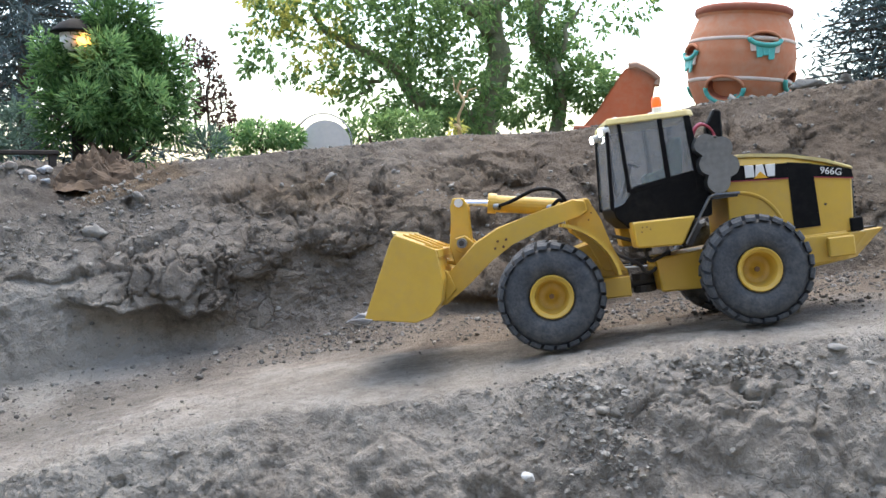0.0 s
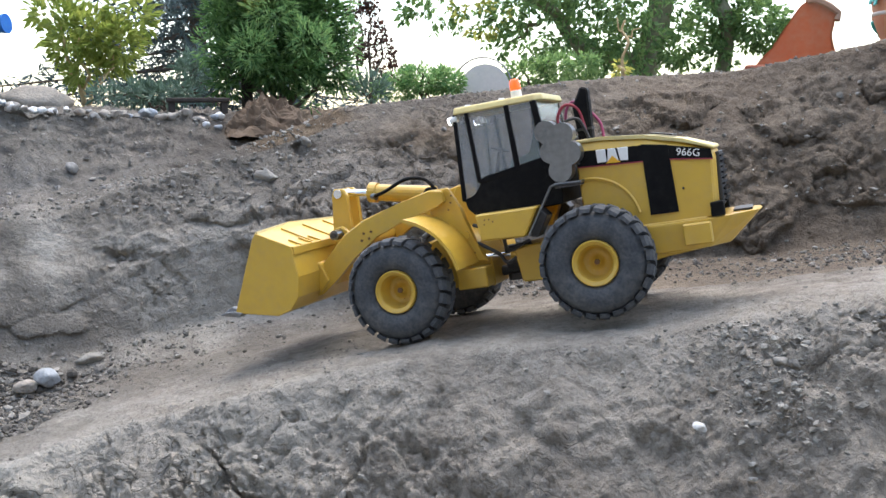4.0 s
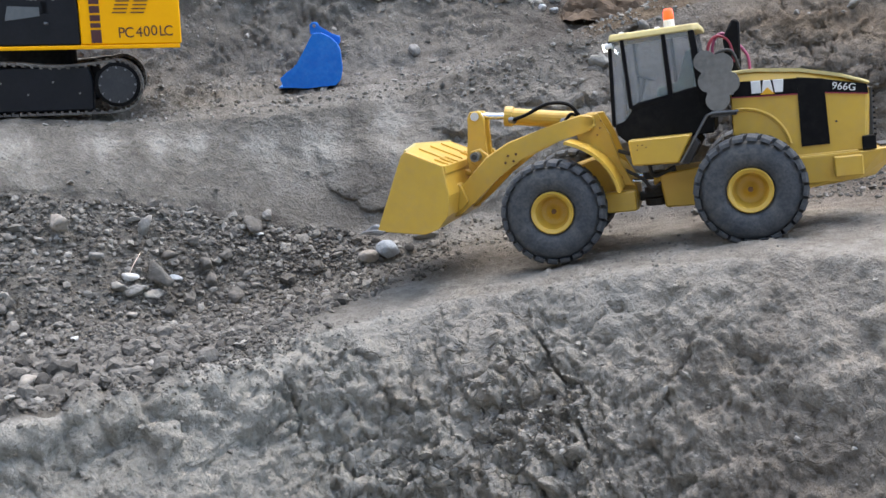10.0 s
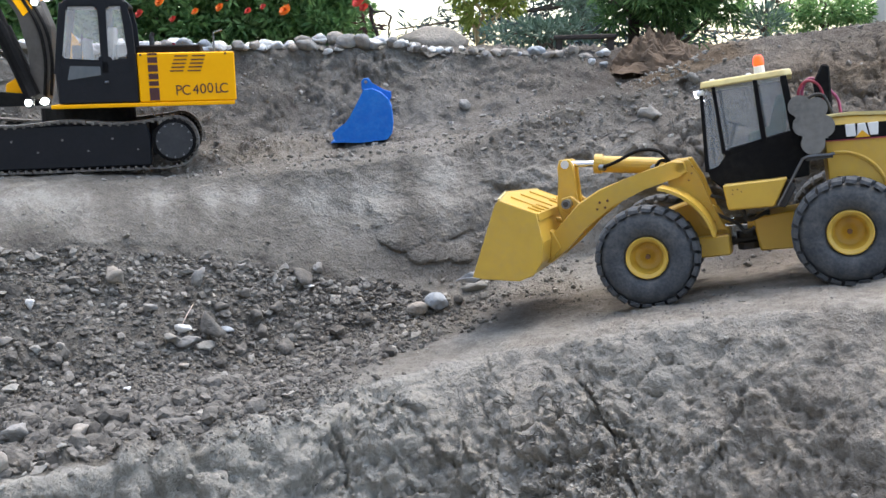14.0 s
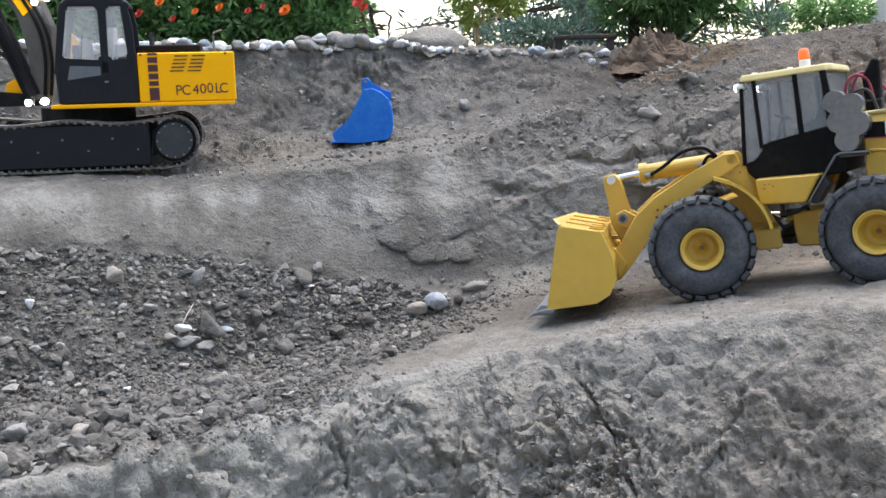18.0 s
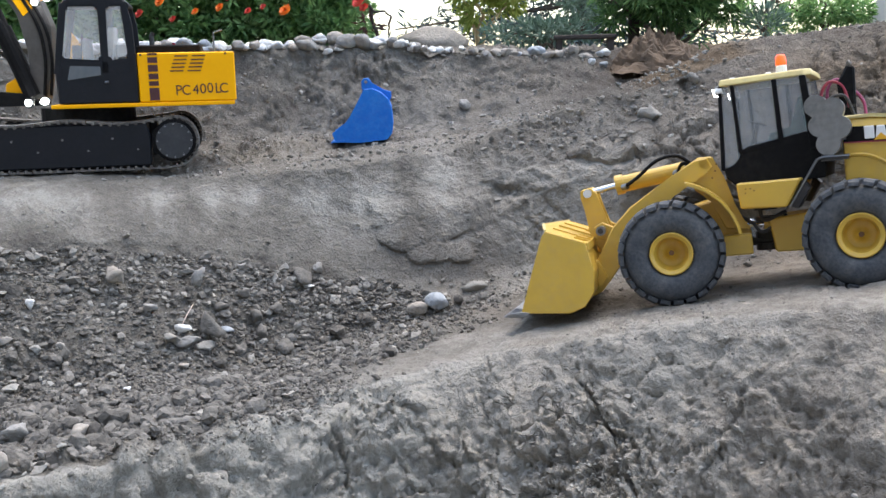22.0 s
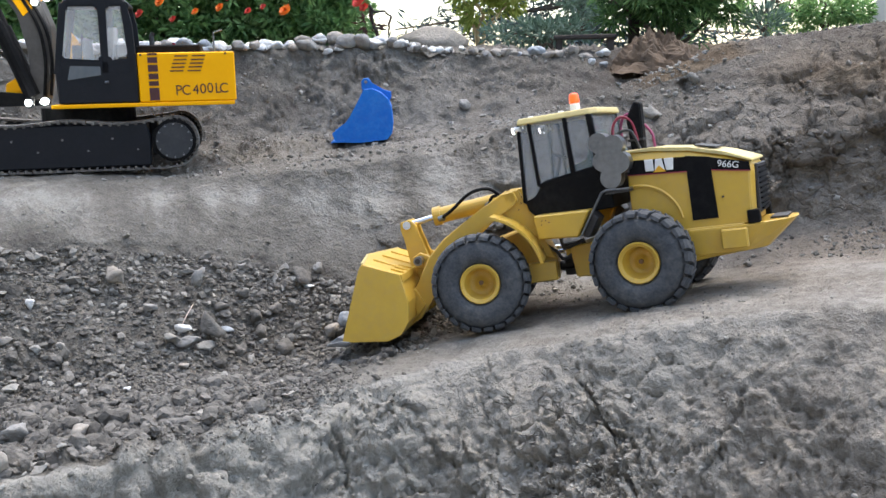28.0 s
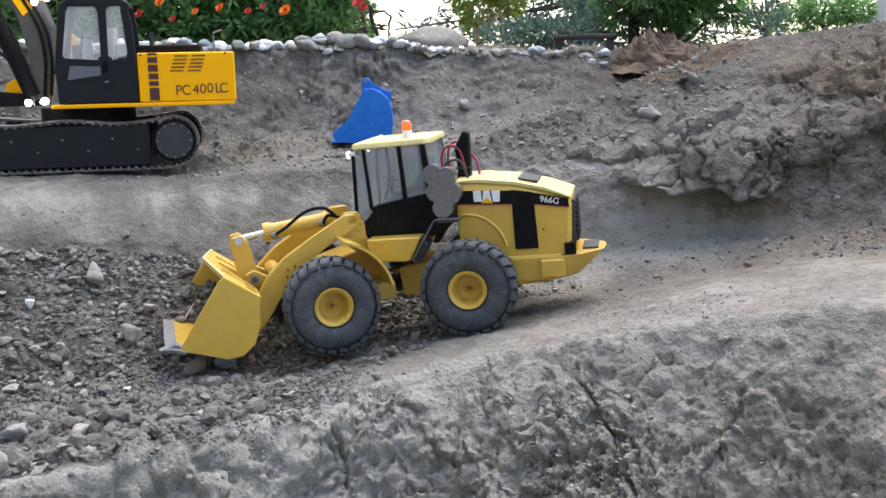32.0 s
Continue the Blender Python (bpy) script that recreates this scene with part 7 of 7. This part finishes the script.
# blue spruces
def spruce(az, r, low, high, wide, seed, name_label, dense=75):
    T = tagged(new("spruce"), name_label, "spruce tree")
    foot = at(az, low, r)
    T.location = foot
    top = r * (math.tan(radians(high)) - math.tan(radians(low)))
    part("trunk", pipe([(0, 0, -0.1), (0.01, 0, top * 0.5), (0, 0, top)], [0.05, 0.03, 0.006], 8), BARK, T, "", True)
    rng = np.random.default_rng(seed)
    places, ways, wood = [], [], bmesh.new()
    for k in range(92):
        z = top * (k + 0.5) / 92
        ln = wide * (1 - 0.8 * z / top) * rng.uniform(0.75, 1.1)
        a = k * 2.4 + rng.uniform(-0.3, 0.3)
        way = np.array([math.cos(a), math.sin(a), -0.12])
        add_pipe(wood, [(0, 0, z), (way[0] * ln, way[1] * ln, z - 0.12 * ln)], [0.008, 0.003], 5)
        for m in range(dense):
            s = rng.uniform(0.12, 1.0)
            places.append([way[0] * ln * s + rng.normal() * 0.035, way[1] * ln * s + rng.normal() * 0.035, z - 0.12 * ln * s + rng.normal() * 0.03])
            ways.append(way * 0.8 + rng.normal(size=3) * 0.8)
    part("bough", wood, BARK, T)
    n = len(places)
    ob = new("needles", leaf_mesh("needles", np.array(places), np.array(ways), np.full(n, 0.052) * rng.uniform(0.6, 1.3, n), np.full(n, 0.011), LEAF_BLUE, seed))
    ob.parent = T


spruce(22.6, 4.4, -1.0, 17.0, 0.95, 21, "tall blue-green spruce behind the shrub", 190)
spruce(-24.0, 4.6, 2.0, 13.0, 0.50, 22, "blue-grey spruce beyond the clay pot", 70)
# yellow-green shrub and bed plants
plant("shrub", "yellow-green leggy shrub in the garden bed", "shrub", [stem(28.6, 0.9, 28.2, 5.4, 2.75, 0.006, 0.002), stem(28.6, 0.9, 29.8, 5.6, 2.75, 0.006, 0.002), stem(28.4, 0.9, 26.6, 4.2, 2.75, 0.005, 0.002), stem(28.6, 0.9, 27.0, 3.0, 2.7, 0.004, 0.0015)],
      [("crown", [clump(28.8, 4.6, 2.75, 0.085, 0.07), clump(27.0, 4.2, 2.75, 0.075, 0.06), clump(29.8, 5.8, 2.75, 0.06, 0.05), clump(28.4, 2.8, 2.75, 0.06, 0.035), clump(26.2, 5.8, 2.8, 0.06, 0.05)], 1500, 0.030, 0.013, LEAF_LIME, 11, 0.0, "yellow-green leaves")], DRY)
plant("shrub", "grey-green ground plants in the garden bed", "plant", [stem(24.5, 0.7, 24.5, 1.6, 2.5, 0.004, 0.002), stem(24.5, 0.7, 26.0, 1.5, 2.5, 0.004, 0.002)],
      [("crown", [clump(23.2, 1.7, 2.5, 0.05, 0.025), clump(24.6, 1.5, 2.5, 0.06, 0.025), clump(26.0, 1.6, 2.55, 0.06, 0.022), clump(27.4, 1.5, 2.5, 0.04, 0.02), clump(22.8, 3.0, 2.9, 0.05, 0.05)], 1300, 0.022, 0.008, LEAF_GREY, 12, -0.1, "grey-green leaves")], BARK)
# marigold hedge
hedge = plant("flower_hedge", "dark green marigold hedge with orange flowers", "flower bed", [stem(40.0, 0.8, 40.0, 4.0, 2.5, 0.006, 0.002), stem(40.0, 0.8, 37.0, 4.0, 2.5, 0.006, 0.002), stem(43.0, 0.8, 45.0, 4.6, 2.5, 0.006, 0.002), stem(45.0, 0.8, 48.0, 5.0, 2.5, 0.006, 0.002)],
      [("foliage", [clump(az, el, 2.52, 0.075, 0.06, 0.13) for az in (36.4, 38.5, 40.8, 43.2, 45.6, 48.0, 50.5, 53.0) for el in (1.1, 2.4, 4.0, 5.6, 7.2)] + [clump(35.6, 1.9, 2.42, 0.03, 0.03), clump(35.4, 5.8, 2.5, 0.04, 0.04)], 30000, 0.028, 0.0115, LEAF_HEDGE, 13, 0.0, "fine dark green leaves")], BARK)


def flower(az, el, size, mat, parent):
    bm = bmesh.new()
    rng = random.Random(int(az * 31))
    for ringn, (count, tilt, ln) in enumerate(((12, 0.15, 1.0), (10, 0.5, 0.85), (7, 0.95, 0.6))):
        for k in range(count):
            a = math.tau * k / count + ringn * 0.3
            way = Vector((math.cos(a) * math.cos(tilt), math.sin(a) * math.cos(tilt), math.sin(tilt)))
            side = Vector((-math.sin(a), math.cos(a), 0)) * size * 0.26
            end = way * size * ln * rng.uniform(0.85, 1.1)
            v = [bm.verts.new(q) for q in (way * size * 0.08, end * 0.7 + side, end, end * 0.7 - side)]
            bm.faces.new(v)
    p = at(az, el, 2.36)
    ob = part("flower_head", bm, mat, parent, "orange marigold bloom" if mat is PETAL else "red bloom")
    ob.matrix_basis = Matrix.Translation(p - parent.location) @ Matrix.Rotation(radians(55), 4, "X") @ Matrix.Rotation(radians(rng.uniform(0, 90)), 4, "Z")


for az, el, size, mat in ((39.2, 3.0, 0.017, PETAL), (45.8, 3.5, 0.015, PETAL), (42.7, 3.2, 0.012, PETAL), (41.2, 3.0, 0.010, PETAL_RED), (44.0, 3.0, 0.010, PETAL), (40.4, 3.2, 0.009, PETAL_RED), (46.9, 2.9, 0.012, PETAL_RED), (48.0, 4.6, 0.011, PETAL), (45.2, 2.6, 0.010, PETAL_RED), (42.2, 3.7, 0.009, PETAL_RED), (39.8, 5.2, 0.013, PETAL), (43.6, 5.4, 0.012, PETAL), (47.0, 4.1, 0.010, PETAL), (35.2, 3.4, 0.018, PETAL_RED), (34.9, 3.1, 0.013, PETAL_RED)):
    flower(az, el, size, mat, hedge)
twig = tagged(new("twig"), "thin pale dry twig lying on the rubble", "twig")
ta, tb = lying(45.9, -14.2), lying(45.1, -13.3)
twig.location = ta
part("stick", pipe([(0, 0, 0.004), tuple((tb - ta) * 0.5 + Vector((0, 0, 0.010))), tuple(tb - ta + Vector((0, 0, 0.012)))], [0.0008, 0.0007, 0.0005], 6), WHITEWASH, twig, "", True)
# bent dark stems by the hedge and a dry stalk on the brow
plant("bent_plant", "dark curling bare stems by the flower hedge", "plant", [stem(34.2, 1.5, 34.6, 3.2, 2.4, 0.004, 0.003), stem(34.6, 3.2, 33.4, 2.6, 2.4, 0.003, 0.002), stem(33.4, 2.6, 33.6, 1.6, 2.4, 0.003, 0.002)],
      [("crown", [clump(34.6, 2.2, 2.4, 0.018, 0.02)], 40, 0.02, 0.008, LEAF_RED, 14, 0.0, "a few dark leaves")], DARK_WOOD)
plant("dry_stalk", "pale dry forked stalk on the brow of the bank", "dry stalk", [stem(-1.05, 2.2, -1.0, 5.4, 2.3, 0.004, 0.0025), stem(-1.0, 4.4, -1.9, 5.0, 2.3, 0.0025, 0.001), stem(-1.0, 4.6, -0.5, 5.6, 2.3, 0.0025, 0.001), stem(-1.05, 2.2, -0.7, 3.0, 2.28, 0.006, 0.004)],
      [("husk", [clump(-0.8, 2.9, 2.28, 0.014, 0.012)], 60, 0.016, 0.007, LEAF_SUN, 15, 0.0, "dry yellow husk")], DRY)

# garden lamp with its post, bench slab, mound under the shrub, half-buried disc
G = tagged(new("garden_lamp"), "dark garden lamp with a glowing bulb on a black post", "garden lamp")
g0 = spot(20.1, 2.50)
G.location = g0
htop = 2.50 * math.tan(radians(8.3)) - g0.z
part("post", pipe([(0, 0, -0.02), (0, 0, htop - 0.07)], 0.014, 10), DARK_WOOD, G, "black post")
part("cap", lathe_up((0, 0), [(0.056, htop - 0.028), (0.052, htop - 0.022), (0.030, htop - 0.004), (0.012, htop + 0.004), (0.0, htop + 0.006), (0.0, htop - 0.026)], 24), BLACK, G, "dark conical lamp cap", True)
glass = part("lamp_glass", lathe_up((0, 0), [(0.026, htop - 0.072), (0.034, htop - 0.050), (0.034, htop - 0.030), (0.0, htop - 0.030)], 20), WHITE, G, "white frosted lamp glass", True)
part("bulb", lathe_up((0.034, -0.030), [(0.0, htop - 0.066), (0.014, htop - 0.060), (0.018, htop - 0.048), (0.010, htop - 0.036), (0.0, htop - 0.032)], 14), LAMP_WARM, glass, "warm glowing bulb", True)
D = tagged(new("wooden_bench"), "dark weathered low plank bench in the garden bed", "bench")
d0 = spot(22.6, 2.38)
D.matrix_basis = Matrix.Translation(d0) @ Matrix.Rotation(radians(24), 4, "Z")
part("plank", box(-0.075, 0.065, -0.03, 0.03, 0.026, 0.036, 0.002), DARK_WOOD, D)
part("leg", box(-0.070, -0.055, -0.025, 0.025, -0.01, 0.026, 0.001), DARK_WOOD, D)
part("leg", box(0.045, 0.060, -0.025, 0.025, -0.01, 0.026, 0.001), DARK_WOOD, D)
bm = bmesh.new()
for k in range(25):
    for m in range(48):
        a, q = math.tau * m / 48, k / 24
        way = Vector((math.cos(a), math.sin(a), 0))
        lump = noise.fractal(way * 2 + Vector((0, 0, q * 3 + 5)), 0.8, 2.1, 5)
        bm.verts.new(way * (0.105 * q * (1 + 0.22 * lump)) + Vector((0, 0, 0.078 * (1 - q**1.6) * (1 + 0.28 * lump) + 0.009 * noise.noise(way * q * 9) + 0.005 * noise.noise(way * q * 24) - 0.02)))
bm.verts.ensure_lookup_table()
for k in range(24):
    for m in range(48):
        n = (m + 1) % 48
        bm.faces.new([bm.verts[v] for v in (k * 48 + m, k * 48 + 48 + m, k * 48 + 48 + n, k * 48 + n)])
bmesh.ops.remove_doubles(bm, verts=bm.verts[:48], dist=0.02)
md = new("soil_mound", bpy.data.meshes.new("soil_mound"))
bm.to_mesh(md.data)
bm.free()
md.data.materials.append(MULCH)
md.location = spot(18.9, 2.16)
tagged(md, "brown crumbling soil mound under the shrub", "soil mound")
K = tagged(new("round_plate"), "beige round metal plate half sunk behind the brow", "metal plate")
kp = at(6.7, 1.75, 2.75)
K.location = kp
part("disc", rod((0, -0.004, 0), (0, 0.004, 0), 0.068, segments=48), METAL_GREY, K)
part("hoop", pipe([(0.078 * math.cos(a) - 0.006, 0.03, 0.078 * math.sin(a) + 0.010) for a in np.linspace(0, math.tau, 49)], 0.0022, 6), METAL, K, "thin wire hoop behind")
K.matrix_basis = Matrix.Translation(kp) @ Matrix.Rotation(radians(6.7), 4, "Z")
W = tagged(new("watering_can"), "blue plastic can hung among the flowers", "watering can")
W.location = at(33.0, 5.0, 2.5)
part("body", rod((-0.05, 0, 0), (0.035, 0, 0.004), 0.020, segments=20), BLUE, W)
part("rim", rod((0.035, 0, 0.004), (0.041, 0, 0.0045), 0.022, segments=20), BLUE, W)


# ---- loose earth: clods and gravel on the ground sheet ----
def scatter(name, label, count, zone, sizes, mat, seed, flat=0.75, detail=1):
    """Many small clods on the ground where zone(az, row share) is high."""
    rng = np.random.default_rng(seed)
    kinds = []
    for k in range(7):
        bm = bmesh.new()
        bmesh.ops.create_icosphere(bm, subdivisions=detail, radius=1.0)
        chips = [(Vector(rng.normal(size=3)).normalized(), rng.uniform(0.35, 0.8)) for _ in range(9)]
        for v in bm.verts:
            d = v.co.normalized()
            v.co *= min([1.0] + [off / d.dot(n) for n, off in chips if d.dot(n) > 0.15]) * (1 + 0.4 * noise.noise(v.co * 1.9 + Vector((k * 9.1 + seed, 0, 0))))
        vs = np.array([v.co[:] for v in bm.verts])
        fs = np.array([[v.index for v in f.verts] for f in bm.faces])
        bm.free()
        kinds.append((vs, fs))
    ii, jj, w = zone()
    pick = rng.choice(len(ii), count, p=w / w.sum())
    p = G_P[ii[pick], jj[pick]] + rng.normal(size=(count, 3)) * [0.002, 0.002, 0]
    size = 1.3 * np.exp(rng.normal(math.log(sizes[0]), sizes[1], count)).clip(0.0012, sizes[2])
    V, Fc, base = [], [], 0
    for n in range(count):
        vs, fs = kinds[n % 7]
        e = Euler(rng.uniform(0, 6.28, 3)).to_matrix()
        q = (vs * size[n] * rng.uniform(0.7, 1.2, 3)) @ np.array(e)
        q[:, 2] *= flat
        V.append(q + p[n] + [0, 0, size[n] * 0.25])
        Fc.append(fs + base)
        base += len(vs)
    me = bpy.data.meshes.new(name)
    me.from_pydata(np.concatenate(V).tolist(), [], np.concatenate(Fc).tolist())
    me.materials.append(mat)
    tagged(new(name, me), label, "rubble", kind="stuff")


I_, J_ = np.meshgrid(np.arange(G_R.shape[0]), np.arange(G_R.shape[1]), indexing="ij")
AZ_ = G_AZ[J_]
DIST = np.hypot(G_P[..., 0], G_P[..., 1])
FINE = (AZ_ > -30) & (AZ_ < 61)
BAND = np.searchsorted(np.cumsum(COUNTS), I_, side="right")  # which strip between two lines of the ground
PATCH = smooth_noise((G_P * 6).reshape(-1, 3), 50).reshape(AZ_.shape) * 0.5 + 0.5
AREA = DIST * 0.16


def zone_of(weight):
    def pick():
        w = np.where(FINE, weight, 0.0)
        ii, jj = np.where(w > 0.001)
        return ii, jj, w[ii, jj]
    return pick


EL_ = np.degrees(np.arctan2(G_P[..., 2], DIST))
NEAR = np.isin(BAND, (2, 3, 4))
LOOSE = np.clip((EL_ - np.interp(AZ_, BEARINGS, LANE_E)) / 0.8 + 0.2, 0, 1) * np.clip((np.interp(AZ_, BEARINGS, SOIL_E) - EL_) / 0.8 + 0.6, 0, 1) * np.isin(BAND, (5, 6))
pit = LOOSE * np.clip((AZ_ - 27) / 9, 0, 1)


def patch(az, el, wa, we):
    """Weight of a loose patch round a bearing and an elevation."""
    return np.exp(-(((AZ_ - az) / wa) ** 2) - ((EL_ - el) / we) ** 2)


spill = NEAR * (0.5 * patch(-9.5, -14.6, 2.8, 3.0) + 0.35 * patch(-17, -10.2, 3.2, 1.0) + 0.5 * patch(-7, -12, 2, 1) + 0.35 * patch(24, -23, 3, 1.5) + 0.06 * PATCH**2 + 0.10 * np.clip((2 - AZ_) / 12, 0, 1) * PATCH**2)
scatter("rubble", "loose dark crumbs of earth in the pit", 24000, zone_of(pit * (0.5 + PATCH)), (0.0021, 0.48, 0.0065), CLOD, 1)
scatter("rubble", "loose grey-brown clods in the pit", 1300, zone_of(pit * PATCH**2), (0.0056, 0.38, 0.013), CLOD, 6, 0.8, 2)
scatter("rubble", "paler grey clods and stones in the pit", 1500, zone_of(pit * (0.2 + PATCH) * np.clip((EL_ + 17.5) / 2, 0.1, 1)), (0.0040, 0.42, 0.011), CLOD_LIGHT, 16, 0.8, 1)
scatter("gravel", "gravelly clods on the near bank", 4200, zone_of(spill), (0.0016, 0.55, 0.0058), CLOD_LIGHT, 2)
scatter("gravel", "dark gravel at the mouth of the pit", 5000, zone_of(np.isin(BAND, (3, 4, 5)) * (patch(40.5, -17.8, 3.0, 0.9) + 0.5 * patch(46, -18.6, 4.0, 1.2))), (0.0015, 0.5, 0.0055), CLOD, 12)
scatter("gravel", "gravel strip along the foot of the bank", 1500, zone_of((BAND == 6) * (1 - pit) * (0.15 + PATCH**2) + 0.10 * np.isin(BAND, (7,))), (0.0018, 0.5, 0.007), CLOD_LIGHT, 3)
scatter("gravel", "gravelly clods on the far slopes", 6500, zone_of(np.isin(BAND, (7, 8)) * np.clip((EL_ + 5.5) / 1.0, 0.03, 1) * (0.05 * (AZ_ < 25) + 0.008 + 0.5 * np.exp(-((AZ_ - 22) / 5) ** 2)) * (0.1 + PATCH**2) + 0.22 * np.isin(BAND, (9, 10)) * PATCH), (0.0022, 0.55, 0.0068), CLOD_LIGHT, 4)
scatter("gravel", "dark crumbs along the inner side of the ramp", 2600, zone_of(LOOSE * np.clip((30 - AZ_) / 8, 0, 1) * (0.3 + np.clip((10 - AZ_) / 8, 0, 0.7)) * (0.2 + PATCH**2)), (0.0014, 0.5, 0.0048), CLOD, 8)
scatter("grit", "fine grit on the ramp", 500, zone_of((BAND == 5) * (1 - pit) * (0.05 + PATCH**4)), (0.0013, 0.35, 0.0028), CLOD_LIGHT, 5)


def loader_pose(x, y, z, heading, pitch, roll):
    h = radians(heading)
    turn = Matrix(((-math.cos(h), -math.sin(h), 0), (math.sin(h), -math.cos(h), 0), (0, 0, 1))).to_4x4()
    return Matrix.Translation((x, y, z)) @ turn @ Matrix.Rotation(radians(-pitch), 4, "Y") @ Matrix.Rotation(radians(roll), 4, "X")


def about(x, z, degrees, axis="Y"):
    return Matrix.Translation((x, 0, z)) @ Matrix.Rotation(radians(degrees), 4, axis) @ Matrix.Translation((-x, 0, -z))


def motions():
    body, frame_rows, arm_rows, bucket_rows = [], [], [], []
    turns = {n: [] for n in range(len(wheels))}
    rolled, last = 0.0, None
    for t, x, y, z, heading, pitch, roll, bend, lift, curl in LOADER_ROWS:
        body.append((t, loader_pose(x, y, z, heading, pitch, roll)))
        if last:
            h = radians(heading)
            rolled += (-(x - last[0]) * math.cos(h) + (y - last[1]) * math.sin(h)) / WHEEL
        last = (x, y)
        joint = about(BASE / 2, 0, bend, "Z")
        arm = joint @ about(*ARM_PIVOT, -lift)
        frame_rows.append((t, joint))
        arm_rows.append((t, arm))
        bucket_rows.append((t, arm @ about(*BUCKET_PIVOT, -curl)))
        for n, (_, wx, wy) in enumerate(wheels):
            place = Matrix.Translation((wx, wy, AXLE_FRONT if wx > REAR else AXLE_BACK)) @ Matrix.Rotation(rolled, 4, "Y")
            turns[n].append((t, joint @ place if wx > REAR else place))
    walk(loader, body)
    walk(front_frame, frame_rows)
    walk(lift_arm, arm_rows)
    walk(bucket, bucket_rows)
    for n, (w, _, _) in enumerate(wheels):
        walk(w, turns[n])
    # stones that the bucket pushes: seconds, bearing, elevation, turn
    for ob, size, rows in ((pushed_a, 0.013, ((0, 31.37, -13.9, 0), (22.8, 31.37, -13.9, 0), (23.2, 33.0, -14.0, 60), (23.5, 34.8, -14.2, 120), (24, 35.8, -14.6, 150), (27.3, 35.8, -14.6, 150), (28.0, 36.6, -14.7, 190), (29.2, 36.2, -14.8, 190), (30, 38.0, -15.0, 240), (31, 40.0, -15.4, 300), (32, 43.6, -16.4, 370))),
                           (pushed_b, 0.009, ((0, 32.45, -14.1, 0), (22.9, 32.45, -14.1, 0), (23.3, 34.0, -14.4, 60), (24, 36.6, -15.0, 120), (27.3, 36.6, -15.0, 120), (28.0, 37.4, -15.1, 150), (29.2, 37.2, -15.1, 150), (30, 38.8, -15.4, 200), (31, 41.0, -15.8, 260), (32, 45.2, -16.6, 320))),
                           (pushed_c, 0.020, ((0, 49.2, -11.6, 0), (31.0, 49.2, -11.6, 0), (31.6, 49.8, -11.5, 15), (32, 50.2, -11.4, 35))),
                           (pushed_d, 0.016, ((0, 44.7, -12.1, 0), (30.4, 44.7, -12.1, 0), (31.0, 45.2, -12.4, 25), (31.5, 48.4, -13.0, 80), (32, 48.6, -14.8, 140))),
                           *((ob, up, tuple((t, az, el, 400 * max(0.0, (az - rows[0][1]) / 6)) for t, az, el in rows)) for ob, up, rows in PUSHED)):
        first = ob.matrix_basis.to_euler()
        out = []
        for t, az, el, turn in rows:
            p = lying(az, el)
            out.append((t, Matrix.Translation((p.x, p.y, p.z + size)) @ Matrix.Rotation(radians(turn), 4, "Y") @ first.to_matrix().to_4x4()))
        walk(ob, out)


motions()
